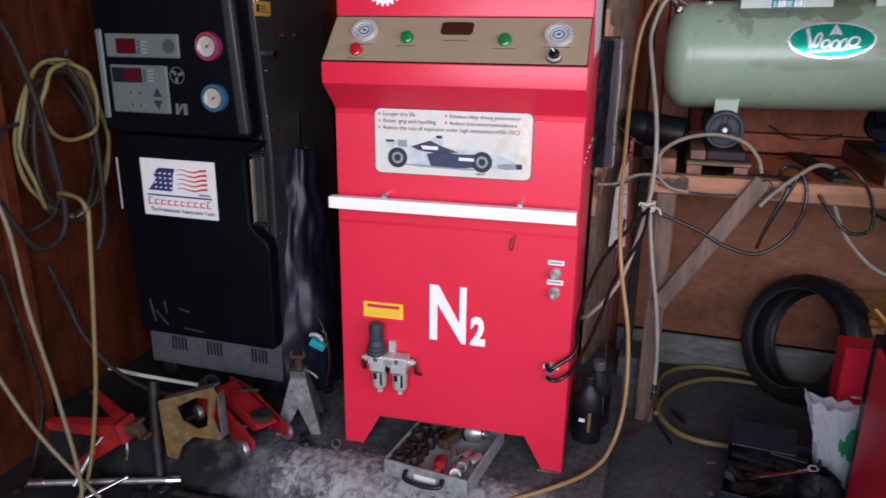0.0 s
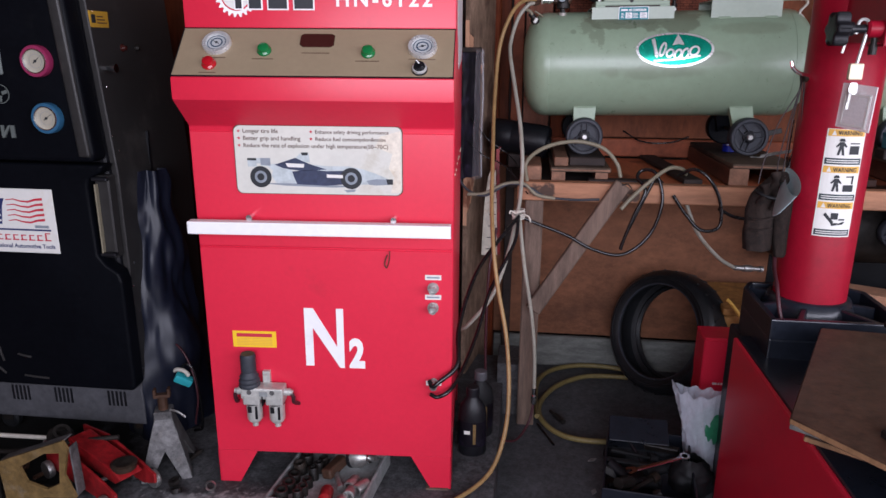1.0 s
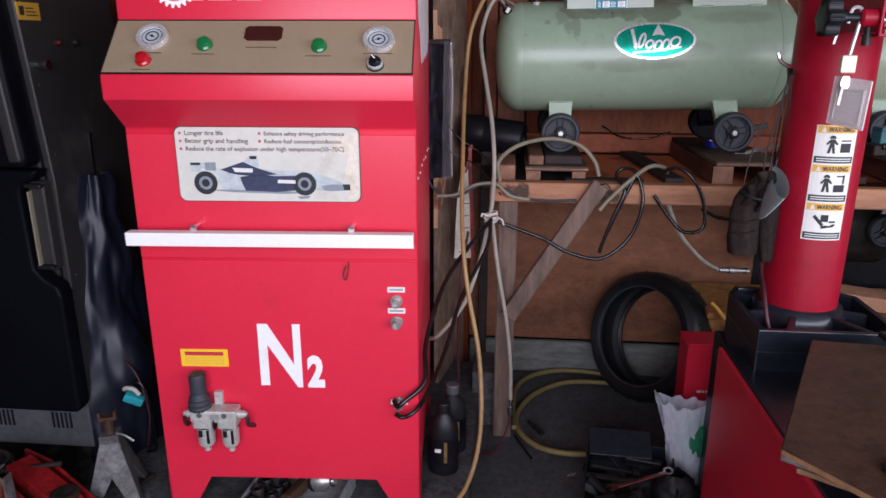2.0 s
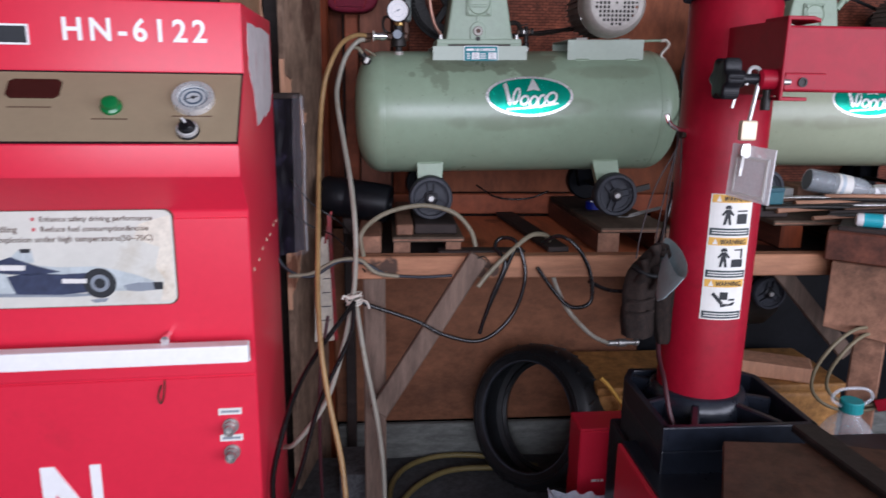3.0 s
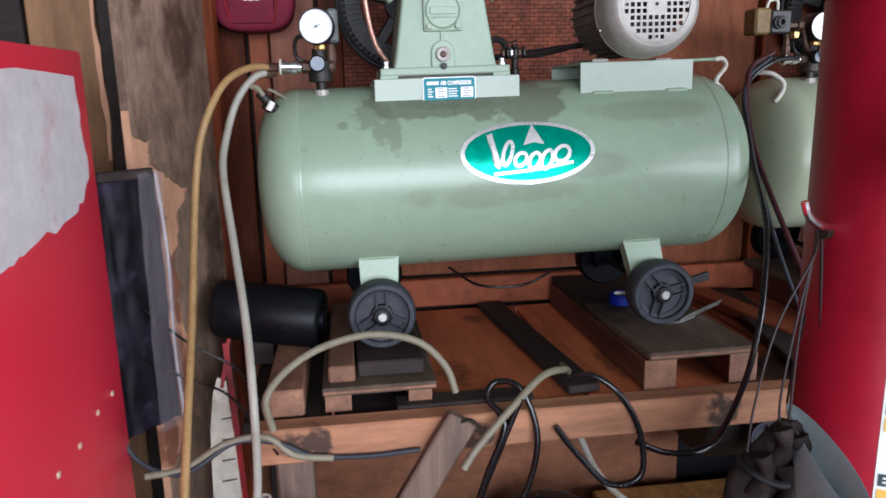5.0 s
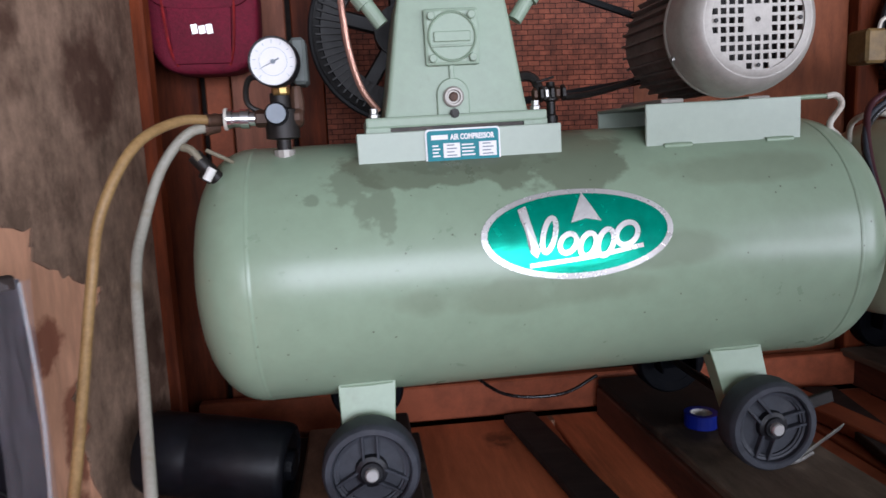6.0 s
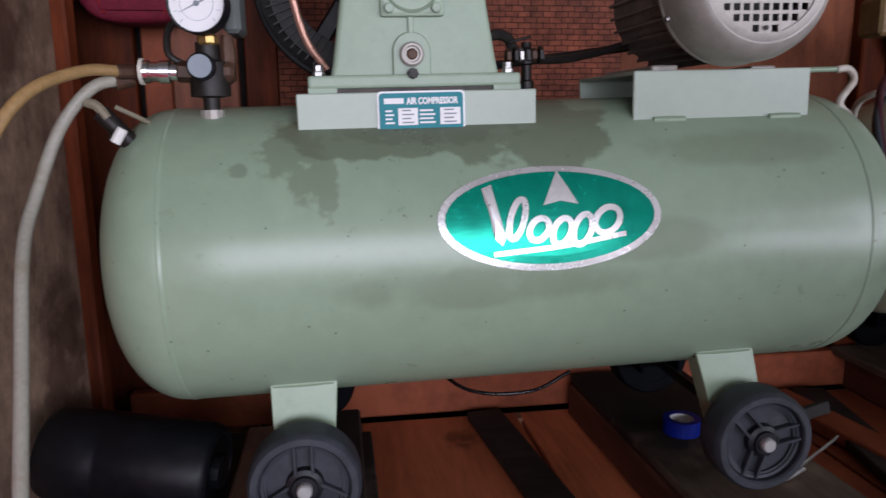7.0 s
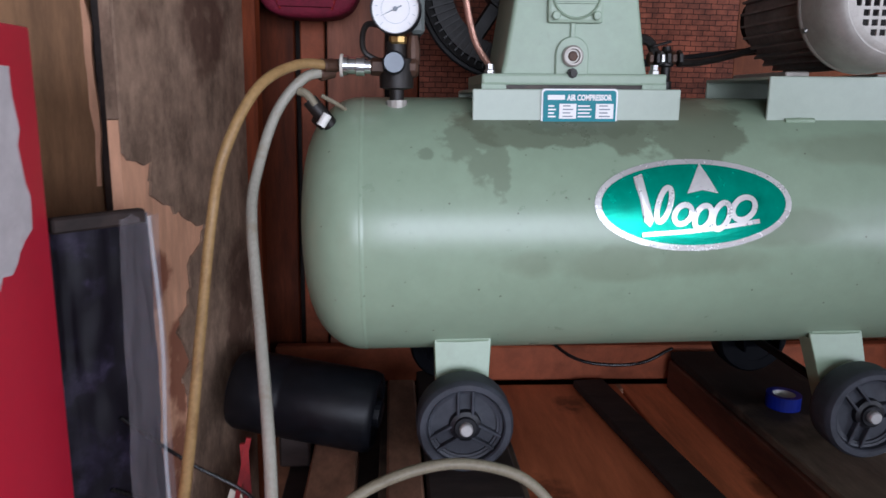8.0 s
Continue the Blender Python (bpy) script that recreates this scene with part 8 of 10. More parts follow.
    for kx, kz in ((-1.39, 1.055), (-1.36, 1.055), (-1.39, 1.022), (-1.36, 1.022)):
        part("key", box(XM(kx) - 0.007, XM(kx) + 0.007, y - 0.005, y, Z(kz) - 0.007, Z(kz) + 0.007, 0.001), GREY_PANEL, p2)
        part("key_mark", box(XM(kx) - 0.0035, XM(kx) + 0.0035, y - 0.0056, y, Z(kz) - 0.0035, Z(kz) + 0.0035), TEAL_INK, p2)
    fan = [moved(box(0.004, 0.019, -0.004, 0.004, 0, 0.0012), Matrix.Translation((XM(-1.237), y, Z(1.105))) @ FRONT @ Matrix.Rotation(radians(a), 4, "Z")) for a in (20, 140, 260)]
    part("fan_symbol", merged(*fan, ring([(0.021, 0), (0.023, 0), (0.023, 0.0012), (0.021, 0.0012)], 28, Matrix.Translation((XM(-1.237), y, Z(1.105))) @ FRONT)), GREY_PANEL, c)
    part("emblem", merged(prism([(XM(-1.25), Z(1.0)), (XM(-1.243), Z(1.0)), (XM(-1.225), Z(1.028)), (XM(-1.225), Z(1.0)), (XM(-1.215), Z(1.0)), (XM(-1.215), Z(1.03)), (XM(-1.23), Z(1.03)), (XM(-1.243), Z(1.012)), (XM(-1.243), Z(1.03)), (XM(-1.25), Z(1.03))], y - 0.002, y + 0.004, "y")), GREY_PANEL, c)
    gauge(c, Matrix.Translation((X(-1.107), y, Z(1.183))) @ FRONT, 0.037, PINK_RIM, DIAL, 0.014, 40, "pressure_gauge", "round gauge in a magenta rubber ring", 0.7, True)
    gauge(c, Matrix.Translation((X(-1.1), y, Z(1.05))) @ FRONT, 0.037, BLUE_RIM, DIAL, 0.014, 35, "pressure_gauge", "round gauge in a blue rubber ring", 0.7, True)
    def XS(x): return x + 1.235 + 0.0105
    def ZS(z): return z - SLAB_Z + 0.0125
    # big sticker: flag shapes and bars
    y = -0.0515
    s = part("sticker", moved(box(XS(-1.394), XS(-1.142), y - 0.002, y + 0.001, ZS(0.69), ZS(0.858), 0.001), pose(0, 0, 0, 0, 0, 0)), PAPER, c, "white sticker with a blue and red flag motif")
    flag = [(-1.372, 0.765), (-1.29, 0.765), (-1.283, 0.812), (-1.275, 0.832), (-1.33, 0.832), (-1.35, 0.815), (-1.345, 0.795)]
    part("flag_field", prism([(XS(x), ZS(z)) for x, z in flag], y - 0.0028, y, "y"), NAVY_INK, s)
    for i in range(4):
        for j in range(4):
            part("flag_star", box(XS(-1.347) + i * 0.017, XS(-1.341) + i * 0.017, y - 0.0034, y, ZS(0.772) + j * 0.014, ZS(0.777) + j * 0.014), PAPER, s)
    for k in range(5):
        z = 0.772 + k * 0.0135
        wav = [(-1.27 + 0.02 * t_, z + 0.004 * math.sin(t_ * 1.6 + 0.4)) for t_ in range(6)]
        part("flag_stripe", prism([(XS(x), ZS(zz)) for x, zz in wav] + [(XS(x), ZS(zz + 0.0065 - 0.0009 * (5 - i))) for i, (x, zz) in reversed(list(enumerate(wav)))], y - 0.0028, y, "y"), RED_INK, s)
    part("rule", box(XS(-1.378), XS(-1.158), y - 0.0028, y, ZS(0.749), ZS(0.7535)), NAVY_INK, s)
    for k in range(10):
        tall = 0.006 if k in (0, 9) else 0.0
        bx_ = -1.378 + k * 0.0222
        part("brand_bar", box(XS(bx_), XS(bx_ + 0.017), y - 0.0028, y, ZS(0.723), ZS(0.726)), RED_INK, s)
        part("brand_bar", box(XS(bx_ + 0.002), XS(bx_ + 0.0055), y - 0.0028, y, ZS(0.726), ZS(0.738 + tall)), RED_INK, s)
        part("brand_bar", box(XS(bx_ + 0.0055), XS(bx_ + 0.016), y - 0.0028, y, ZS(0.7355 + tall), ZS(0.738 + tall)), RED_INK, s)
    lettering("sticker_text", "The Professional Automotive Tools", 0.0155, NAVY_INK, s, Matrix.Translation((XS(-1.372), y - 0.0024, ZS(0.703))) @ FRONT, 0.0002, bold=0.0003, squeeze=0.98)
    part("caption_bar", box(XS(-1.2), XS(-1.163), y - 0.0028, y, ZS(0.757), ZS(0.764)), GREY_INK, s)
    # raised emblem strokes low on the door
    for (xa, za), (xb, zb) in (((-1.405, 0.43), (-1.39, 0.36)), ((-1.385, 0.395), (-1.345, 0.352)), ((-1.352, 0.43), (-1.345, 0.39)), ((-1.3, 0.413), (-1.262, 0.405)), ((-1.29, 0.35), (-1.22, 0.345))):
        part("raised_stroke", tube([(X(xa), -0.051, Z(za)), (X((xa + xb) / 2), -0.0525, Z((za + zb) / 2)), (X(xb), -0.051, Z(zb))], 0.0032, 8, 3), DARK_METAL, c)
    part("door_trim", box(X(-1.475) + 0.008, X(-1.475) + 0.0105, -0.053, -0.05, Z(0.71), Z(0.865)), PALE_INK, c, "thin pale trim line")
    for z in (0.38, 0.52, 0.66, 0.96, 1.12, 1.3):
        part("edge_screw", lathe([(0.003, 0), (0.0025, 0.0015), (0, 0.002)], 10, Matrix.Translation((flank(z) - 0.001, 0.03, Z(z))) @ pose(0, 0, 0, 0, 90)), CHROME, c)
    part("flank_slot", prism([(0.165, Z(0.86)), (0.172, Z(0.852)), (0.177, Z(0.9)), (0.174, Z(0.96)), (0.178, Z(0.99)), (0.168, Z(0.995)), (0.163, Z(0.93))], flank(0.97) - 0.004, flank(0.9) + 0.0006, "x"), BLACK, c)
    # things on the flank
    ys = part("yellow_sticker", box(flank(1.281) - 0.003, flank(1.262) + 0.0008, 0.008, 0.085, Z(1.262), Z(1.3)), AMBER_WORN, c, "small amber warning sticker")
    part("print_bar", box(flank(1.281), flank(1.262) + 0.0014, 0.014, 0.03, Z(1.272), Z(1.292)), INK, ys)
    for k in range(3):
        part("print_bar", box(flank(1.281), flank(1.262) + 0.0014, 0.036, 0.078 - 0.008 * k, Z(1.271) + 0.0075 * k, Z(1.274) + 0.0075 * k), BROWN_INK, ys)
    part("valve_stub", lathe([(0.008, 0), (0.008, 0.02), (0.011, 0.021), (0.011, 0.034), (0, 0.034)], 12, Matrix.Translation((flank(1.165) - 0.001, 0.03, Z(1.165))) @ pose(0, 0, 0, 0, 90)), CHROME, c)
    for yy, lens in ((0.13, DARK_LENS), (0.195, GREASE)):
        part("pilot_lamp", lathe([(0.01, 0), (0.01, 0.004), (0.0075, 0.005), (0.006, 0.012), (0, 0.013)], 14, Matrix.Translation((flank(1.213) - 0.001, yy, Z(1.213))) @ pose(0, 0, 0, 0, 90)), lens, c)
    for z in (0.36, 0.6, 1.0, 1.3):
        part("screw", lathe([(0.0035, 0), (0.003, 0.0015), (0, 0.002)], 10, Matrix.Translation((flank(z) - 0.001, 0.012, Z(z))) @ pose(0, 0, 0, 0, 90)), CHROME, c)
    part("drain_tap", lathe([(0.008, 0), (0.008, 0.03), (0.006, 0.032), (0.006, 0.06), (0, 0.06)], 12, Matrix.Translation((X(-0.985), 0.08, Z(0.305))) @ pose(0, 0, 0, 0, 90)), CHROME, c)
    for x in (-1.43, -1.02):
        for y_ in (0.04, 0.37):
            part("caster", lathe([(0.022, -0.011), (0.028, -0.008), (0.028, 0.008), (0.022, 0.011), (0, 0.011)], 20, Matrix.Translation((X(x), y_, 0.0285)) @ FRONT), RUBBER, c)
            part("caster_fork", box(X(x) - 0.014, X(x) + 0.014, y_ - 0.015, y_ + 0.015, 0.03, Z(0.191)), GREASE, c)
    return c


service_machine()

# black vinyl cover slumped between the machines
vin = thing("vinyl_cover", Matrix.Translation((-0.982, 1.835, SLAB_Z)), "glossy black vinyl cover slumped between two machines", "cover")


def vinyl():
    bm = bmesh.new()
    rows = []
    for j in range(49):
        z = 0.003 + 0.76 * j / 48
        row = []
        for i in range(41):
            a = radians(-60 + 190 * i / 40)
            f = 1.08 - 0.75 * (j / 48) ** 1.7 + 0.1 * math.sin(4 * a + z * 11)
            r = 0.1 * f + 0.03 * noise.noise((a * 1.6, z * 6, 1)) + 0.009 * noise.noise((a * 3.5, z * 13, 4))
            row.append(bm.verts.new((0.95 * r * math.sin(a), -1.25 * r * math.cos(a), z)))
        rows.append(row)
    for a, b in zip(rows, rows[1:]):
        for i in range(40):
            bm.faces.new((a[i], a[i + 1], b[i + 1], b[i]))
    return bm


part("sheet", vinyl(), VINYL, vin, "", None, True, 80)
part("post", box(-0.02, 0.02, 0.0, 0.04, 0, 0.75), BLACK, vin)
hose("power_cable", [(-0.905, 1.75, 0.32), (-0.88, 1.74, 0.36), (-0.855, 1.74, 0.34), (-0.845, 1.74, 0.25), (-0.85, 1.75, 0.16), (-0.88, 1.76, 0.14)], 0.004, BLACK_HOSE, "black cable dangling between the machines", "cable")
hose("power_cable", [(-0.95, 1.77, 0.42), (-0.9, 1.75, 0.41), (-0.865, 1.74, 0.36), (-0.845, 1.73, 0.27), (-0.86, 1.73, 0.18)], 0.003, MAROON_HOSE, "thin maroon cable dangling between the machines", "cable")
hose("power_cable", [(-0.94, 1.77, 0.3), (-0.91, 1.74, 0.34), (-0.88, 1.73, 0.345), (-0.865, 1.73, 0.33)], 0.006, WHITE_CABLE, "white cable loop between the machines", "cable")
tagged(part("cable_tie_bundle", moved(box(-0.025, 0.025, -0.012, 0.012, -0.012, 0.012, 0.005, 2), Matrix.Translation((-0.885, 1.735, 0.315)) @ pose(0, 0, 0, 10, 30, 20)), mat("turquoise_plastic", (0.03, 0.38, 0.42), 0.45), None, "", None, True), "turquoise plastic clip on the cables", "clip")


# ---- jack stands and tools on the ledge ----
def jack_stand(m, paint, label, h=0.2, w=0.062, cut=0.33, leg=0.62, name="jack_stand"):
    c = thing(name, m, label, "jack stand", "jack stands")
    for k in range(4):
        turn_ = Matrix.Rotation(radians(90 * k), 4, "Z")
        side = [(-w, 0.0), (-w * leg, 0.0), (0, h * cut), (w * leg, 0.0), (w, 0.0), (w * 0.3, h * 0.72), (-w * 0.3, h * 0.72)]
        bm = prism(side, -0.0016, 0.0016, "y")
        for v in bm.verts:
            v.co.y += -w + (v.co.z / (h * 0.72)) * w * 0.7
        part("side_plate", moved(bm, turn_), paint, c)
    part("collar", box(-w * 0.36, w * 0.36, -w * 0.36, w * 0.36, h * 0.68, h * 0.78, 0.002), paint, c)
    part("post", lathe([(w * 0.2, h * 0.5), (w * 0.2, h * 0.95), (0, h * 0.95)], 12), RUST, c, "rusty ratchet post")
    part("saddle", merged(box(-w * 0.34, w * 0.34, -w * 0.16, w * 0.16, h * 0.93, h * 0.97, 0.002), box(-w * 0.34, -w * 0.22, -w * 0.16, w * 0.16, h * 0.96, h * 1.04, 0.002), box(w * 0.22, w * 0.34, -w * 0.16, w * 0.16, h * 0.96, h * 1.04, 0.002)), RUST, c, "forked rusty saddle")
    part("pawl_lever", tube([(w * 0.3, -w * 0.3, h * 0.8), (w * 0.6, -w * 0.4, h * 0.78), (w * 0.9, -w * 0.4, h * 0.7)], 0.003, 6), STEEL, c)
    return c


jack_stand(Matrix.Translation((-0.868, 1.585, SLAB_Z)) @ pose(0, 0, 0, 0, 0, 20), JACK_GREY, "worn grey steel jack stand beside the red cabinet", 0.225, 0.062)
jack_stand(Matrix.Translation((-1.44, 1.36, 0.125)) @ pose(0, 0, 0, 25, 72, 18), SCUFFED_RED, "scuffed red jack stand lying on its side", 0.25, 0.085, 0.58, 0.74)

# cut yellow frame of a tipped stand
yf = thing("jack_stand", Matrix.Translation((-1.13, 1.37, 0.1)) @ pose(0, 0, 0, 0, 0, 0), "worn ochre jack stand frame lying tipped over", "jack stand", "jack stands")
outer_f = [(-0.047, 0.161), (0.128, 0.231), (0.139, 0.21), (0.121, 0.139), (0.143, 0.079), (0.059, 0.073), (0.013, 0.032), (-0.003, -0.011), (-0.036, -0.007)]
inner_f = [(0.008, 0.152), (0.078, 0.194), (0.116, 0.198), (0.106, 0.115), (0.07, 0.096), (0.022, 0.112)]
fb = bmesh.new()
o1 = [fb.verts.new((x, -0.004, z)) for x, z in outer_f]
i1 = [fb.verts.new((x, -0.004, z)) for x, z in inner_f]
eo = [fb.edges.new((o1[k], o1[(k + 1) % len(o1)])) for k in range(len(o1))]
ei = [fb.edges.new((i1[k], i1[(k + 1) % len(i1)])) for k in range(len(i1))]
bmesh.ops.triangle_fill(fb, use_beauty=True, edges=eo + ei)
ex = bmesh.ops.extrude_face_region(fb, geom=fb.faces[:])
bmesh.ops.translate(fb, vec=(0, 0.008, 0), verts=[g for g in ex["geom"] if isinstance(g, bmesh.types.BMVert)])
part("side_plate", fb, OCHRE, yf)
for (xa, za), (xb, zb) in ((outer_f[0], outer_f[1]), (outer_f[-1], outer_f[0]), (outer_f[2], outer_f[4])):
    run = Vector((xb - xa, 0, zb - za))
    part("flange", moved(box(0, run.length, 0.005, 0.034, -0.004, 0.0, 0.001), Matrix.Translation((xa, 0, za)) @ Matrix.Rotation(-math.atan2(run.z, run.x), 4, "Y")), JACK_GREY, yf, "bare worn edge")

tj = thing("trolley_jack", Matrix.Translation((-1.0, 1.5, SLAB_Z)) @ pose(0, 0, 0, 0, 0, -28), "small scuffed red trolley jack on the ledge", "trolley jack")
for y in (-0.06, 0.045):
    part("side_frame", prism([(-0.17, 0.02), (0.1, 0.012), (0.15, 0.03), (0.15, 0.055), (0.1, 0.07), (-0.05, 0.1), (-0.17, 0.09)], y, y + 0.008, "y", 0.003, 2), SCUFFED_RED, tj)
part("lift_arm", prism([(-0.12, 0.06), (0.1, 0.05), (0.13, 0.07), (0.1, 0.085), (-0.1, 0.11)], -0.03, 0.03, "y", 0.004, 2), SCUFFED_RED, tj)
part("saddle", lathe([(0.028, 0.08), (0.032, 0.095), (0.025, 0.097), (0, 0.092)], 20, Matrix.Translation((0.1, 0, 0))), GREASE, tj)
part("handle_socket", lathe([(0.016, 0), (0.016, 0.07), (0.012, 0.07), (0.012, 0.03), (0, 0.03)], 16, Matrix.Translation((-0.13, 0, 0.06)) @ pose(0, 0, 0, 0, -75)), GREASE, tj)
for x in (-0.14, 0.12):
    for y in (-0.072, 0.062):
        w_ = part("caster", lathe([(0.022, -0.008), (0.024, -0.004), (0.024, 0.004), (0.022, 0.008), (0, 0.008)], 22, Matrix.Translation((x, y, 0.024)) @ FRONT), STEEL, tj)
part("tie_rod", lathe([(0.006, -0.06), (0.006, 0.05), (0, 0.05)], 10, Matrix.Translation((0.05, 0, 0.045)) @ FRONT), STEEL, tj)

sk = [("iron_bar", [(-1.215, 1.4, 0.3), (-1.2, 1.37, 0.15), (-1.18, 1.345, 0.035)], 0.014, GREASE, "dark rusty iron bar leaning on the ledge"),
      ("lug_wrench", [(-1.47, 1.21, 0.042), (-1.3, 1.275, 0.042), (-1.13, 1.34, 0.042)], 0.009, STEEL, "dull steel lug wrench bar on the ground"),
      ("chrome_rod", [(-1.25, 1.3, 0.05), (-1.3, 1.2, 0.04), (-1.36, 1.08, 0.033)], 0.006, CHROME, "thin chrome rod on the ground"),
      ("iron_bar", [(-1.335, 1.34, 0.16), (-1.36, 1.28, 0.09), (-1.375, 1.24, 0.035)], 0.008, STEEL, "short steel bar leaning on scrap"),
      ("iron_bar", [(-1.1, 1.3, 0.035), (-0.95, 1.31, 0.033), (-0.8, 1.3, 0.033)], 0.01, GREASE, "blackened iron bar on the ground")]
for nm, pts, r, mm, lb in sk:
    tagged(part(nm, tube(pts, r, 10, 6), mm, None, "", None, True, 50), lb, "tool")
for x, y in ((-1.47, 1.21), (-1.13, 1.34)):
    tagged(part("socket", lathe([(0.013, -0.02), (0.013, 0.02), (0.009, 0.02), (0.009, 0.0), (0, 0.0)], 14, Matrix.Translation((x, y, 0.042)) @ pose(0, 0, 0, 0, 90, 21)), CHROME), "chrome socket on the wrench end", "socket")
random.seed(11)
for k in range(26):
    x, y = random.uniform(-1.55, -0.75), random.uniform(1.14, 1.37)
    s = random.uniform(0.008, 0.022)
    bm = bmesh.new()
    bmesh.ops.create_icosphere(bm, subdivisions=1, radius=s)
    for v in bm.verts:
        v.co = Vector((v.co.x * random.uniform(0.8, 1.5), v.co.y * random.uniform(0.7, 1.3), v.co.z * 0.55))
    tagged(part("rubble", bm, random.choice((GREASE, RUBBER, GREASE)), None, "", pose(x, y, FLOOR_Z + s * 0.3, 0, 0, random.uniform(0, 180))), "small lump of rubble and scrap on the floor", "rubble", "rubble in front of the ledge")
can2 = thing("metal_elbow", Matrix.Translation((-1.17, 1.58, 0.2)) @ pose(0, 0, 0, 20, 30, 0), "greasy machined metal part on the tools", "machine part")
part("body", lathe([(0.03, -0.03), (0.034, -0.02), (0.034, 0.01), (0.022, 0.015), (0.022, 0.035), (0.014, 0.035), (0.014, 0.0), (0, 0.0)], 22), GREASE, can2, "", None, True, 30)
part("flange", lathe([(0.04, -0.034), (0.04, -0.028), (0, -0.028)], 22), STEEL, can2)
part("support", box(-0.02, 0.02, -0.02, 0.02, -0.08, -0.03), GREASE, can2)

random.seed(23)
for k in range(16):
    x, y = random.uniform(-1.42, -0.78), random.uniform(1.47, 1.62)
    s = random.uniform(0.009, 0.02)
    bm = lathe([(s, -0.006), (s, 0.006), (s * 0.5, 0.006), (s * 0.5, -0.002), (0, -0.002)], 6 if k % 2 else 16) if k % 3 else box(-s * 2.4, s * 2.4, -s * 0.5, s * 0.5, -0.005, 0.005, 0.002)
    tagged(part("scrap_iron", bm, random.choice((GREASE, RUST, GREASE)), None, "", Matrix.Translation((x, y, SLAB_Z + 0.009)) @ pose(0, 0, 0, random.uniform(-20, 20), random.uniform(-20, 20), random.uniform(0, 180))), "small greasy iron nut or scrap on the ledge", "scrap metal", "scrap on the ledge")

# hoses on the side wall
wl = -1.56
def coil(cy, cz, ry, rz, x, r, material, label, turns=1, wob=0.02, seed=0):
    random.seed(seed)
    pts = []
    for k in range(14 * turns):
        a = 2 * math.pi * k / 14
        pts.append((x + random.uniform(-0.012, 0.012) + 0.012 * (k // 14), cy + ry * math.cos(a) * (1 + random.uniform(-wob, wob)), cz + rz * math.sin(a) * (1 + random.uniform(-wob, wob))))
    return tagged(part("coiled_hose", tube(pts, r, 9, 5, True), material, None, "", None, True, 80), label, "hose", "hoses on the side wall")


coil(1.535, 1.03, 0.1, 0.105, wl + 0.06, 0.0062, YELLOW_HOSE, "pale coiled hose hanging on the side wall", 1, 0.04, 1)
coil(1.54, 0.92, 0.15, 0.215, wl + 0.01, 0.006, YELLOW_HOSE, "yellow coiled hose hanging on the side wall", 2, 0.05, 2)
coil(1.52, 0.9, 0.11, 0.2, wl + 0.022, 0.006, DULL_HOSE, "black coiled hose hanging on the side wall", 2, 0.08, 3)
coil(1.38, 0.85, 0.1, 0.14, wl + 0.03, 0.006, DULL_HOSE, "black coiled hose hanging on the side wall", 1, 0.06, 4)
tagged(part("wall_hook", tube([(-1.62, 1.57, 1.15), (-1.57, 1.57, 1.145), (-1.535, 1.57, 1.15), (-1.53, 1.57, 1.17)], 0.006, 8), GREASE), "steel hook on the side wall", "hook")
hose("air_hose", [(-1.5, 1.3, 1.3), (-1.5, 1.37, 1.2), (-1.49, 1.42, 1.0), (-1.49, 1.45, 0.72), (-1.5, 1.36, 0.66), (-1.52, 1.28, 0.8)], 0.008, DULL_HOSE, "thick black hose hanging on the side wall")
hose("air_hose", [(-1.53, 1.56, 1.14), (-1.5, 1.6, 1.0), (-1.5, 1.6, 0.7), (-1.51, 1.57, 0.6)], 0.008, DULL_HOSE, "black hose end hanging on the side wall")
hose("air_hose", [(-1.5, 1.15, 1.0), (-1.42, 1.2, 0.81), (-1.386, 1.2, 0.56), (-1.34, 1.2, 0.335), (-1.295, 1.19, 0.08), (-1.25, 1.1, 0.03), (-1.1, 0.95, 0.03)], 0.0054, PALE_HOSE, "pale tan hose hanging down to the ground")
hose("air_hose", [(-1.28, 1.32, 0.8), (-1.262, 1.3, 0.765), (-1.287, 1.3, 0.534), (-1.31, 1.29, 0.288), (-1.32, 1.24, 0.08), (-1.3, 1.15, 0.03), (-1.2, 1.0, 0.03)], 0.0056, YELLOW_HOSE, "yellow hose hanging straight down to the ground")
hose("air_hose", [(-1.5, 1.45, 0.78), (-1.4, 1.36, 0.82), (-1.3, 1.32, 0.82), (-1.27, 1.31, 0.79)], 0.0056, YELLOW_HOSE, "yellow hose leading from the wall coil")
hose("air_hose", [(-1.56, 1.2, 0.42), (-1.52, 1.2, 0.343), (-1.43, 1.2, 0.215), (-1.33, 1.21, 0.1), (-1.27, 1.22, 0.035)], 0.0054, PALE_HOSE, "pale tan hose end resting on the ground")
hose("air_hose", [(-1.58, 1.45, 0.58), (-1.56, 1.48, 0.45), (-1.52, 1.48, 0.36), (-1.43, 1.49, 0.255), (-1.28, 1.5, 0.2), (-1.12, 1.52, 0.225), (-0.98, 1.55, 0.235)], 0.0065, DULL_HOSE, "black hose draped from the wall over the tools")
hose("air_hose", [(-1.5, 1.54, 0.226), (-1.4, 1.55, 0.215), (-1.23, 1.56, 0.21), (-1.1, 1.58, 0.2)], 0.006, WHITE_CABLE, "whitish hose lying over the tools")
hose("air_hose", [(-1.58, 1.3, 0.6), (-1.575, 1.33, 0.4), (-1.58, 1.36, 0.2), (-1.57, 1.3, 0.05), (-1.5, 1.2, 0.03)], 0.0055, DULL_HOSE, "black hose along the foot of the side wall")

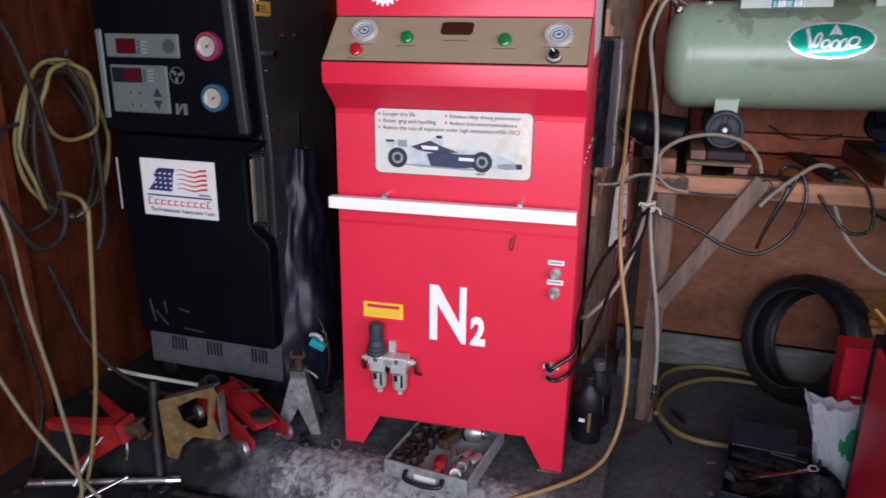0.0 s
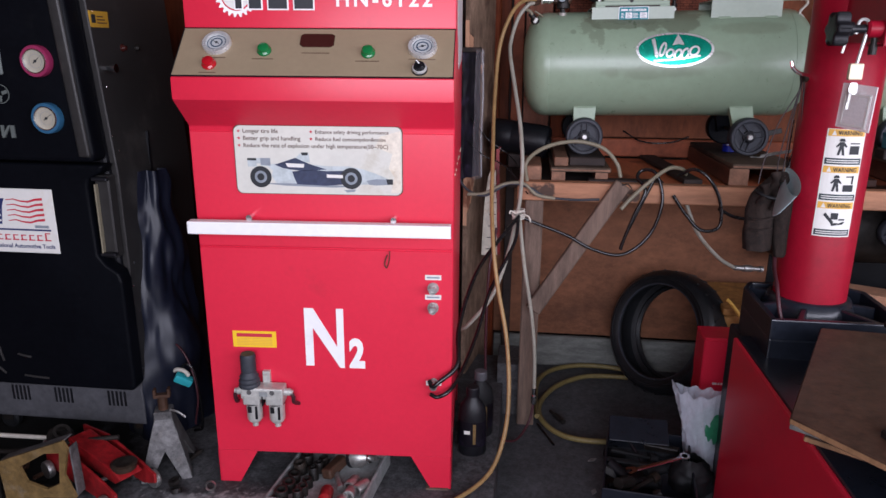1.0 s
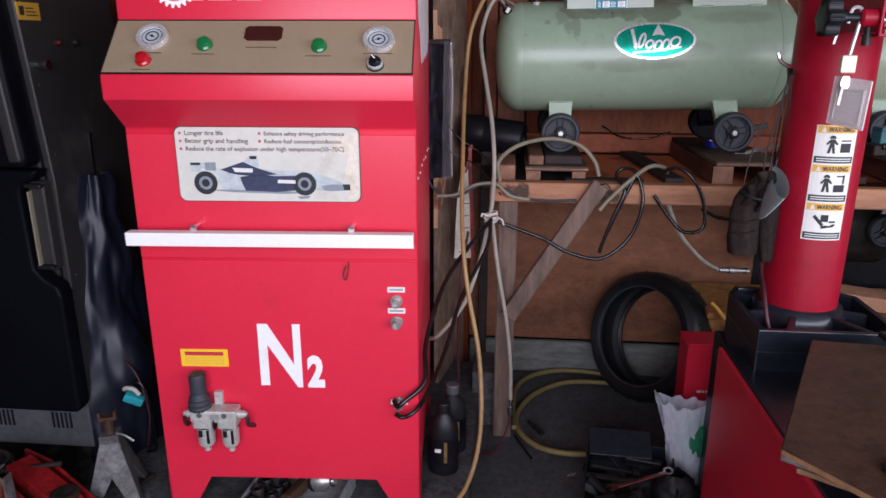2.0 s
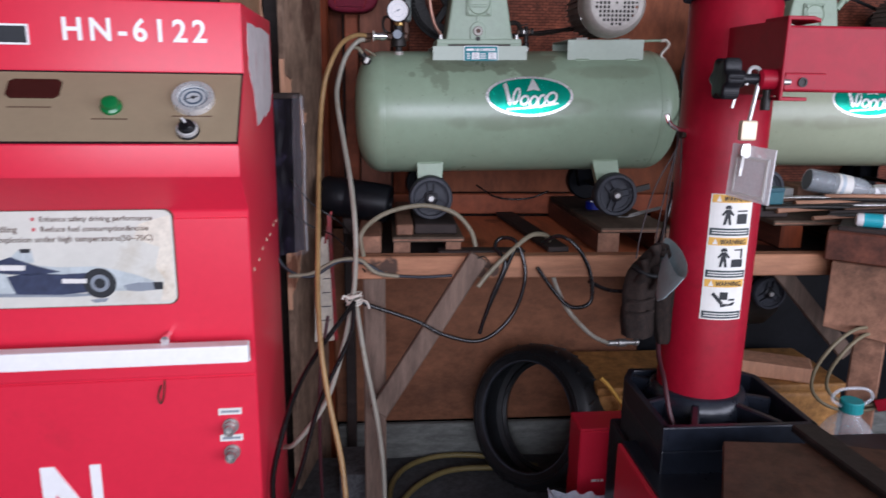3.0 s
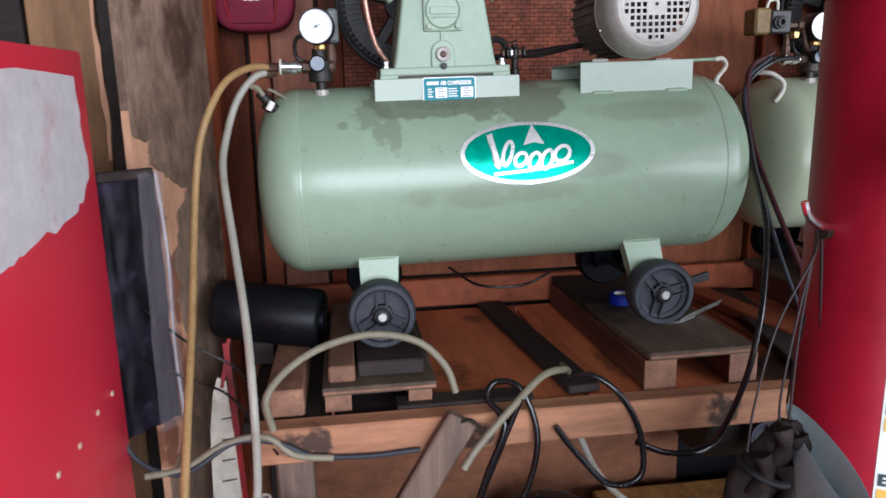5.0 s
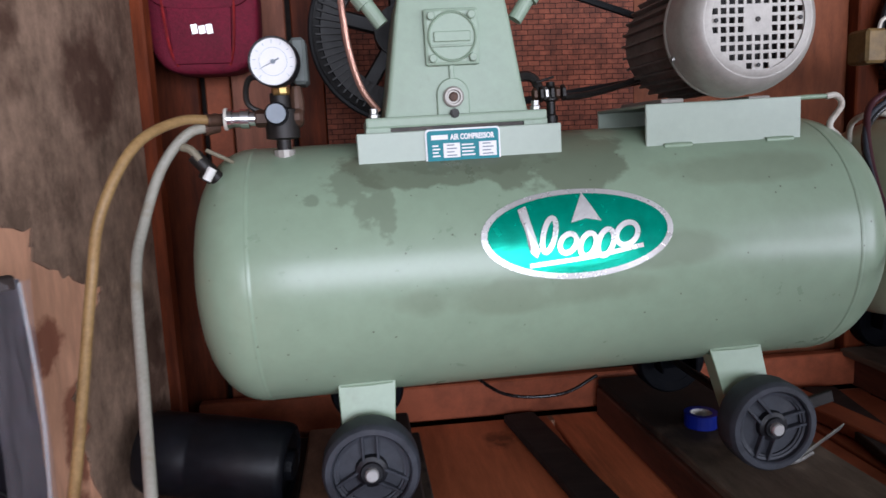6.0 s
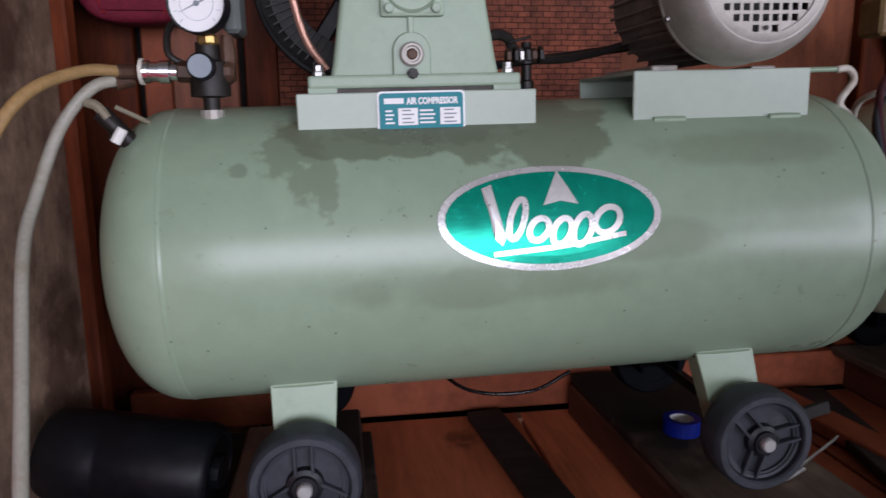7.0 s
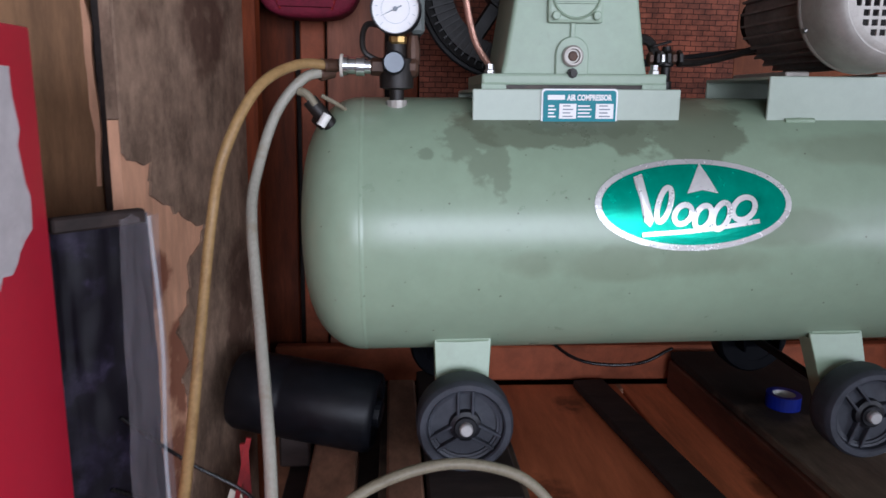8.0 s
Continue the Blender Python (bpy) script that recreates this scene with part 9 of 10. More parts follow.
# ---- socket set in an open case under the cabinet ----
def socket_case():
    c = thing("tool_case", Matrix.Translation((-0.415, 1.55, SLAB_Z + 0.001)) @ pose(0, 0, 0, 0, 0, -6), "open grey plastic case holding sockets and an impact wrench", "tool case")
    w, d, h = 0.118, 0.135, 0.045
    part("floor", box(-w, w, -d, d, 0, 0.006, 0.002), CASE_GREY, c)
    for x0, x1, y0, y1 in ((-w, w, -d, -d + 0.007), (-w, w, d - 0.007, d), (-w, -w + 0.007, -d, d), (w - 0.007, w, -d, d)):
        part("rim", box(x0, x1, y0, y1, 0.004, h, 0.002, 2), CASE_GREY, c)
    part("inlay", box(-w + 0.008, w - 0.008, -d + 0.008, d - 0.008, 0.006, 0.022, 0.003), CASE_GREY, c)
    part("handle", tube([(-0.05, -d - 0.002, 0.032), (-0.048, -d - 0.02, 0.022), (-0.02, -d - 0.026, 0.018), (0.02, -d - 0.026, 0.018), (0.048, -d - 0.02, 0.022), (0.05, -d - 0.002, 0.032)], 0.006, 8), BLACK, c, "black carrying handle")
    part("label", box(-0.03, 0.03, -d - 0.0012, -d, 0.01, 0.026), PAPER, c)
    random.seed(5)
    for x, r, n in ((-0.088, 0.0165, 5), (-0.044, 0.0125, 6)):
        for k in range(n):
            tall = 0.034 - 0.004 * (k % 3)
            part("socket", lathe([(r, 0.0), (r, tall - 0.002), (r * 0.94, tall), (r * 0.66, tall), (r * 0.6, tall - 0.014), (0, tall - 0.014)], 18), GREASE, c, "black impact socket", Matrix.Translation((x + random.uniform(-0.002, 0.002), -d + 0.03 + k * (0.2 / n), 0.02)) @ pose(0, 0, 0, random.uniform(-6, 6), random.uniform(-6, 6), 0), True, 35)
    iw = part("impact_wrench", lathe([(0.02, -0.06), (0.026, -0.055), (0.027, -0.02), (0.029, -0.018), (0.029, 0.012), (0.022, 0.022), (0.014, 0.035), (0.009, 0.036), (0.009, 0.055), (0, 0.055)], 24), STEEL, c, "silver air impact wrench", Matrix.Translation((0.045, 0.082, 0.046)) @ pose(0, 0, 0, 0, 80, -12), True, 35)
    part("collar", ring([(0.0285, -0.02), (0.0305, -0.018), (0.0305, -0.01), (0.0285, -0.008)], 24), BLACK, iw)
    part("grip", box(-0.014, 0.014, -0.1, 0.0, -0.05, -0.02, 0.008, 3), RUST, iw, "worn reddish grip")
    part("nose", ring([(0.009, 0.03), (0.0145, 0.031), (0.0145, 0.039), (0.009, 0.04)], 20), CHROME, iw)
    part("extension_bar", lathe([(0.007, -0.04), (0.007, 0.04), (0.01, 0.04), (0.01, 0.05), (0, 0.05)], 14), STEEL, c, "steel extension bar", Matrix.Translation((0.018, 0.0, 0.032)) @ pose(0, 0, 0, 90, 0, 30), True, 35)
    part("oil_pot", lathe([(0.016, -0.03), (0.016, 0.02), (0.008, 0.03), (0.008, 0.04), (0, 0.04)], 18), SCUFFED_RED, c, "small red oil bottle", Matrix.Translation((0.02, -0.085, 0.036)) @ pose(0, 0, 0, 80, 0, 14), True, 35)
    for k, (x, y) in enumerate(((0.068, -0.098), (0.074, -0.06), (0.066, -0.022), (0.092, -0.03))):
        part("socket", lathe([(0.015, -0.02), (0.0155, 0.016), (0.014, 0.019), (0.0095, 0.019), (0.009, 0.0), (0, 0.0)], 18), STEEL, c, "dull steel socket", Matrix.Translation((x, y, 0.036)) @ pose(0, 0, 0, 72 + 6 * k, 0, 20 - 14 * k), True, 35)
    return c


socket_case()
tagged(part("steel_ring", ring([(0.012, -0.006), (0.014, 0), (0.012, 0.006), (0.009, 0)], 22, Matrix.Translation((-0.715, 1.5, SLAB_Z + 0.014)) @ pose(0, 0, 0, 80, 0, 20)), STEEL), "small steel ring beside the cabinet foot", "ring")


def oil_bottle(m, body, cap, label):
    c = thing("oil_bottle", m, label, "bottle", "oil bottles")
    prof = [(0.0, 0.0), (0.036, 0.0), (0.039, 0.006), (0.039, 0.12), (0.034, 0.145), (0.02, 0.165), (0.016, 0.17), (0.016, 0.176)]
    bm = lathe(prof, 28)
    for v in bm.verts:
        v.co.y *= 0.72
    part("body", bm, body, c, "", None, True, 50)
    part("cap", lathe([(0.018, 0.176), (0.018, 0.198), (0.016, 0.201), (0, 0.201)], 20), cap, c)
    lab = lathe([(0.0394, 0.03), (0.0394, 0.105)], 28)
    for v in lab.verts:
        v.co.y *= 0.725
    part("label", lab, TARP, c, "", None, True)
    part("print_bar", box(0.004, 0.012, -0.0295, -0.0285, 0.04, 0.1), OCHRE, c)
    part("print_bar", box(-0.02, -0.004, -0.0298, -0.0285, 0.07, 0.08), PAPER, c)
    return c


oil_bottle(Matrix.Translation((-0.07, 1.765, SLAB_Z)), BLACK, BLACK, "black plastic motor oil bottle standing on the ledge")
oil_bottle(Matrix.Translation((-0.055, 1.865, SLAB_Z)) @ pose(0, 0, 0, 0, 0, 20), RUBBER, GREY_METAL, "black plastic oil bottle standing on the ledge")
tagged(part("concrete_block", box(-0.02, 0.06, 2.2, 2.36, 0.01, 0.2, 0.006, 2), CONCRETE), "rough concrete block behind the bench post", "block")


# ---- tyre, boxes, bag and tray under the bench ----
def tyre():
    d = Vector((-0.74, -0.6, 0.29)).normalized()
    c = thing("tyre", Matrix.Translation((0.567, 2.4, 0.262)) @ d.to_track_quat("Z", "Y").to_matrix().to_4x4(), "worn black scooter tyre leaning against the wall", "tyre")
    R, w = 0.217, 0.07
    half = [(0.169, 0.042), (0.161, 0.052), (0.164, 0.061), (0.178, w - 0.001), (0.194, w + 0.001), (0.208, w - 0.012), (R - 0.001, 0.038), (R, 0.018)]
    inner = [(0.207, 0.0), (0.204, 0.028), (0.196, 0.045), (0.18, 0.053)]
    prof = [(r, -h) for r, h in half] + [(R + 0.002, 0)] + half[::-1] + inner[:0:-1] + [(r, -h) for r, h in inner]
    part("carcass", ring(prof, 84), TYRE, c, "", None, True, 35)
    for k in range(56):
        part("tread_lug", moved(box(R - 0.003, R + 0.0012, -0.004, 0.004, -0.045 + 0.05 * (k % 2), -0.005 + 0.05 * (k % 2), 0.001), Matrix.Rotation(2 * math.pi * k / 56, 4, "Z") @ pose(0, 0, 0, 24 if k % 2 else -24, 0, 0)), TYRE, c)
    # the bead's highlight is put in as a lighter grey ring
    part("bead_ring", ring([(0.1625, 0.058), (0.164, 0.063), (0.167, 0.064), (0.169, 0.061)], 72), GREY_RUBBER, c, "bead edge with its highlight painted lighter grey")
    part("sidewall_line", ring([(0.184, w - 0.002), (0.186, w + 0.002), (0.188, w - 0.001)], 72), TYRE, c)
    return c


tyre()
rb = thing("red_metal_box", Matrix.Translation((0.705, 2.165, 0.02)) @ pose(0, 0, 0, 0, 0, 1), "plain red sheet metal box on the floor", "box")
part("body", box(-0.087, 0.087, -0.05, 0.05, 0, 0.339, 0.004), RED, rb)
part("lid", box(-0.088, 0.088, -0.051, 0.051, 0.339, 0.346, 0.003), RED, rb)
for k, (x, w) in enumerate(((-0.05, 0.014), (-0.033, 0.005), (-0.025, 0.008))):
    part("print_bar", box(x, x + w, -0.0515, -0.049, 0.19, 0.197), PAPER, rb)


def slumped_bag(name, m, h, material, label, seed):
    """An open crumpled bag, narrow and slumped at the foot, with sharp folds and a ragged mouth."""
    bm = bmesh.new()
    rows = []
    for j in range(31):
        t = j / 30
        row = []
        for i in range(64):
            a = 2 * math.pi * i / 64
            ca, sa = math.cos(a), math.sin(a)
            fold = 0.22 * noise.noise((ca * 1.6 + seed, sa * 1.6, t * 2.4)) - 0.2 * abs(noise.noise((ca * 4 + seed, sa * 4, t * 5))) - 0.09 * abs(noise.noise((ca * 9, sa * 9 + seed, t * 13)))
            wide, deep = 0.046 + 0.026 * t, 0.05 - 0.012 * t
            lip = 0.03 * noise.noise((ca * 2.1, sa * 2.1, seed)) + 0.004 * noise.noise((ca * 5, sa * 5, seed)) + (0.028 * max(0.0, -ca) ** 4)
            row.append(bm.verts.new((0.03 - 0.032 * t + wide * (1.05 + fold) * ca, deep * (1.05 + fold) * sa, h * t + lip * t ** 4)))
        rows.append(row)
    for a, b in zip(rows, rows[1:]):
        for i in range(64):
            bm.faces.new((a[i], a[(i + 1) % 64], b[(i + 1) % 64], b[i]))
    bm.faces.new(rows[0])
    c = thing(name, m, label, "bag")
    part("film", bm, material, c, "", None, True, 40)
    return c


def soft_sack(name, m, sx, sy, h, material, label, seed, top=0.75):
    random.seed(seed)
    bm = bmesh.new()
    rows = []
    for j in range(22):
        t = j / 21
        row = []
        for i in range(36):
            a = 2 * math.pi * i / 36
            f = (0.92 + 0.12 * math.sin(t * 3.0)) * (1 - (1 - top) * t ** 3)
            fold = 0.12 * noise.noise((math.cos(a) * 2.2 + seed, math.sin(a) * 2.2, t * 3)) + 0.1 * noise.noise((math.cos(a) * 6, math.sin(a) * 6 + seed, t * 7)) + 0.06 * noise.noise((math.cos(a) * 13, math.sin(a) * 13 + seed, t * 15))
            row.append(bm.verts.new((sx * (f + fold) * math.cos(a), sy * (f + fold) * math.sin(a), h * t * (1 + 0.16 * noise.noise((math.cos(a) * 1.3, math.sin(a) * 1.3, seed)) * t))))
        rows.append(row)
    for a, b in zip(rows, rows[1:]):
        for i in range(36):
            bm.faces.new((a[i], a[(i + 1) % 36], b[(i + 1) % 36], b[i]))
    bm.faces.new(rows[0])
    c = thing(name, m, label, "bag")
    part("film", bm, material, c, "", None, True, 70)
    return c


bag = slumped_bag("plastic_bag", Matrix.Translation((0.582, 1.965, 0.021)), 0.235, BAG, "crumpled white plastic bag with something green inside", 4)
gc = bmesh.new()
bmesh.ops.create_icosphere(gc, subdivisions=3, radius=0.05)
for v in gc.verts:
    v.co = Vector((v.co.x * 0.95, v.co.y * 0.75, v.co.z * 1.3)) * (1 + 0.3 * noise.noise(v.co * 40))
part("green_film", gc, BAG_GREEN, bag, "green crumpled film", Matrix.Translation((0.034, -0.008, 0.125)), True, 40)
crumple = bmesh.new()
bmesh.ops.create_icosphere(crumple, subdivisions=3, radius=0.04)
for v in crumple.verts:
    v.co *= 1 + 0.4 * noise.noise(v.co * 40)
tagged(part("crumpled_paper", crumple, WOOD_X, None, "", Matrix.Translation((0.478, 2.035, 0.055)), False), "crumpled brown paper on the floor", "paper")

basin = thing("black_basin", Matrix.Translation((0.43, 1.86, 0.022)) @ pose(0, 0, 0, 0, 0, -7), "shallow black plastic basin full of greasy tools", "basin")
bo = [(-0.125, -0.19), (0.12, -0.19), (0.125, 0.14), (-0.115, 0.15)]
for i in range(4):
    a, b = Vector(bo[i]), Vector(bo[(i + 1) % 4])
    n_ = Vector((-(b - a).y, (b - a).x)).normalized() * 0.006
    part("wall", prism([tuple(a), tuple(b), tuple(b + n_), tuple(a + n_)], 0.0, 0.075, "z", 0.002, 1), NAVY, basin)
part("floor", prism(bo, 0.0, 0.006, "z"), NAVY, basin)
part("lid_flap", moved(box(-0.1, 0.07, 0.0, 0.085, 0.0, 0.006, 0.002), Matrix.Translation((-0.01, 0.05, 0.082)) @ pose(0, 0, 0, 30, 0, 3)), NAVY, basin, "bluish black plastic flap")
wr = thing("spanner", Matrix.Translation((0.45, 1.8, 0.112)) @ pose(0, 0, 0, 8, -6, 22), "steel combination spanner lying across the basin", "spanner")
part("shank", box(-0.07, 0.07, -0.006, 0.006, -0.003, 0.003, 0.002), CHROME, wr)
part("ring_end", ring([(0.014, -0.004), (0.014, 0.004), (0.008, 0.004), (0.008, -0.004)], 20, Matrix.Translation((0.08, 0, 0))), CHROME, wr)
part("open_end", prism([(-0.07, -0.008), (-0.095, -0.014), (-0.1, -0.006), (-0.085, -0.004), (-0.085, 0.004), (-0.1, 0.006), (-0.095, 0.014), (-0.07, 0.008)], -0.004, 0.004, "z"), CHROME, wr)
random.seed(9)
for k in range(14):
    x, y = random.uniform(-0.09, 0.1), random.uniform(-0.16, 0.1)
    kind = k % 3
    bm = (lathe([(0.016, -0.03), (0.016, 0.03), (0.01, 0.03), (0.01, 0), (0, 0)], 14) if kind == 0 else box(-0.05, 0.05, -0.012, 0.012, -0.008, 0.008, 0.003) if kind == 1 else lathe([(0.006, -0.07), (0.006, 0.05), (0.014, 0.05), (0.014, 0.07), (0, 0.07)], 10))
    o = part("scrap_tool", bm, random.choice((GREASE, RUBBER, GREASE, BLACK)), None, "", Matrix.Translation((0.43, 1.86, 0.022)) @ Matrix.Translation((x, y, 0.03 + 0.012 * (k % 4))) @ pose(0, 0, 0, random.uniform(60, 120), random.uniform(-20, 20), random.uniform(0, 180)), True, 35)
    tagged(o, "greasy old tool lying in the basin", "tool", "tools in the basin")
rag2 = soft_sack("greasy_rag", Matrix.Translation((0.545, 1.83, 0.02)), 0.06, 0.05, 0.1, RUBBER, "dark greasy rag bundle beside the basin", 13, 0.5)
rag2["category"] = "rag"
for (x0, y0), k in (((0.3, 1.93), 0), ((0.3, 1.76), 1), ((0.22, 1.7), 2)):
    tagged(part("floor_scrap", prism([(0, 0), (0.02, 0.004), (0.028, 0.018), (0.01, 0.016)], 0, 0.002, "z"), CONCRETE_PALE, None, "", pose(x0 - 0.03, y0, 0.021 + 0.001 * k, 0, 0, 40 * k)), "pale fleck of paper on the floor", "scrap", "floor scraps")

# ---- far side beyond the column ----
oc = thing("orange_box", Matrix.Translation((1.085, 2.42, 0.02)), "faded orange plastic box under the bench", "box")
part("body", box(-0.37, 0.37, -0.14, 0.14, 0, 0.36, 0.02, 3), ORANGE, oc, "", None, True, 40)
part("lid", box(-0.375, 0.375, -0.145, 0.145, 0.36, 0.385, 0.008, 2), ORANGE, oc)
part("tag_string", tube([(-0.37, -0.15, 0.42), (-0.35, -0.155, 0.4), (-0.32, -0.158, 0.36), (-0.3, -0.158, 0.33), (-0.31, -0.158, 0.31), (-0.318, -0.158, 0.32)], 0.006, 8), AMBER, oc, "golden bent hook")
tagged(part("wood_scrap", moved(box(-0.13, 0.13, -0.05, 0.05, 0, 0.045, 0.003), Matrix.Translation((1.25, 2.37, 0.406)) @ pose(0, 0, 0, 0, 0, -25)), PLY_RAW), "short pale timber offcut on the orange box", "timber")
tagged(part("black_scrap_tank", lathe([(0.1, -0.2), (0.12, -0.17), (0.12, 0.17), (0.1, 0.2), (0, 0.2)], 30, Matrix.Translation((1.1, 2.5, 0.64)) @ pose(0, 0, 0, 0, 90)), GREASE, None, "", None, True, 50), "black cylinder lying under the bench", "cylinder")
wd = thing("spare_wheel", Matrix.Translation((1.232, 2.36, 0.66)) @ pose(0, 0, 0, 90, 0, 0), "grey caster wheel hung under the bench", "wheel")
wheel(wd, Matrix(), 0.05, 0.03)
part("hanger", box(-0.008, 0.008, 0.0, 0.14, -0.03, -0.02), STEEL, wd)
we = thing("spare_wheel", Matrix.Translation((0.995, 2.33, 0.628)) @ pose(0, 0, 0, 80, 0, -25), "small grey caster wheel hung under the bench rail", "wheel")
wheel(we, Matrix(), 0.042, 0.028)
part("hanger", box(-0.008, 0.008, 0.0, 0.178, -0.03, -0.02), STEEL, we)

b2 = thing("side_bench", Matrix.Translation((1.215, 2.1, 0.0)) @ pose(0, 0, 0, 0, 0, -38), "old dark timber side bench with a pale gusset", "workbench")
part("top_beam", box(0.0, 1.1, -0.02, 0.06, 0.83, 0.905, 0.004), STRINGER, b2, "dark brown oil-stained beam")
part("top_board", box(0.02, 1.1, 0.0, 0.5, 0.9, 0.915, 0.003), DARK_WOOD, b2)
part("gusset", prism([(0.02, 0.83), (0.02, 0.66), (0.2, 0.64), (0.33, 0.72), (0.33, 0.83)], -0.03, -0.012, "y", 0.002, 1), BLOCK, b2, "pale plywood gusset")
part("leg", box(0.09, 0.16, -0.012, 0.045, 0.02, 0.83, 0.004), BLOCK, b2)
part("leg", box(0.95, 1.02, -0.012, 0.045, 0.02, 0.83, 0.004), GREY_WOOD, b2)
part("red_strut", moved(box(0, 0.3, -0.018, -0.01, -0.015, 0.015, 0.002), Matrix.Translation((0.16, -0.015, 0.48)) @ pose(0, 0, 0, 0, -24, 0)), DARK_RED, b2, "red steel strut")
dgn = Vector((1.4 - 1.15, 0, 0.52 - 0.79))
tagged(part("leaning_batten", moved(box(0, dgn.length, -0.008, 0.008, -0.022, 0.022, 0.003), Matrix.Translation((1.15, 2.215, 0.79)) @ Matrix.Rotation(-math.atan2(dgn.z, dgn.x), 4, "Y")), GREY_WOOD), "grey diagonal batten under the bench", "batten")
for k in range(2):
    pts = [(1.272 + 0.02 * k + (0.112 - 0.02 * k) * math.cos(2 * math.pi * i / 12), 2.0 + 0.02 * math.sin(i), 0.565 + (0.112 - 0.016 * k) * math.sin(2 * math.pi * i / 12)) for i in range(12)]
    tagged(part("coiled_hose", tube(pts, 0.0045, 8, 5, True), PALE_HOSE, None, "", None, True, 80), "dull cream hose loop hanging on the side bench leg", "hose", "hose loops on the side bench")

st_ = thing("low_crate", Matrix.Translation((1.22, 1.93, 0.02)), "low wooden crate under a water jug", "crate")
part("top", box(-0.13, 0.13, -0.1, 0.1, 0.23, 0.25, 0.003), WOOD_X, st_)
for x in (-0.12, 0.1):
    part("side", box(x, x + 0.02, -0.1, 0.1, 0.0, 0.23, 0.002), WOOD_X, st_)


def jug(m):
    c = thing("water_jug", m, "large clear plastic water jug with a teal cap", "jug")
    part("body", lathe([(0.0, 0.0), (0.07, 0.0), (0.076, 0.01), (0.076, 0.05), (0.072, 0.056), (0.076, 0.062), (0.076, 0.12), (0.07, 0.16), (0.045, 0.205), (0.024, 0.225), (0.022, 0.24)], 36), PET, c, "", None, True, 50)
    part("cap", lathe([(0.026, 0.238), (0.026, 0.262), (0.024, 0.265), (0, 0.265)], 24), mat("teal_cap", (0.02, 0.26, 0.27), 0.4), c, "teal screw cap")
    part("carry_handle", tube([(-0.026, 0, 0.25), (-0.05, 0, 0.27), (-0.03, 0, 0.292), (0.03, 0, 0.292), (0.05, 0, 0.27), (0.026, 0, 0.25)], 0.004, 8), PET, c, "clear carrying handle")
    part("label_band", lathe([(0.0765, 0.07), (0.0765, 0.11)], 36), FILM, c)
    return c


jug(Matrix.Translation((1.2, 1.9, 0.271)))
wb = thing("water_bottle", Matrix.Translation((1.415, 2.37, 0.975)) @ pose(0, 0, 0, 0, 100, -6), "clear plastic water bottle lying on its side", "bottle")
rib = [(0.0, -0.1), (0.03, -0.1), (0.033, -0.094)]
for k in range(7):
    rib += [(0.033, -0.09 + 0.01 * k), (0.031, -0.087 + 0.01 * k), (0.031, -0.084 + 0.01 * k), (0.033, -0.0815 + 0.01 * k)]
part("body", lathe(rib + [(0.033, 0.04), (0.03, 0.06), (0.022, 0.078), (0.013, 0.088), (0.013, 0.095)], 28), PET, wb, "", None, True, 50)
part("contents", lathe([(0.0, -0.098), (0.028, -0.098), (0.0285, -0.03), (0.0, -0.03)], 24), GREASE, wb, "dark oily contents")
part("cap", lathe([(0.015, 0.094), (0.015, 0.11), (0, 0.11)], 18), WHITE, wb)
part("label", lathe([(0.0335, -0.02), (0.0335, 0.02)], 28), PAPER, wb)
part("label_band", lathe([(0.034, -0.012), (0.034, -0.002)], 28, None), PALE_INK, wb)
tb = thing("plastic_tub", Matrix.Translation((1.56, 2.36, 0.907)), "small white plastic tub with a lid", "tub")
part("body", lathe([(0.0, 0.0), (0.036, 0.0), (0.042, 0.055), (0, 0.055)], 28), WHITE, tb, "", None, True, 40)
part("lid", lathe([(0.045, 0.055), (0.045, 0.066), (0.042, 0.068), (0, 0.068)], 28), WHITE, tb)
part("label", lathe([(0.0392, 0.02), (0.0408, 0.045)], 28), PALE_INK, tb)
random.seed(17)
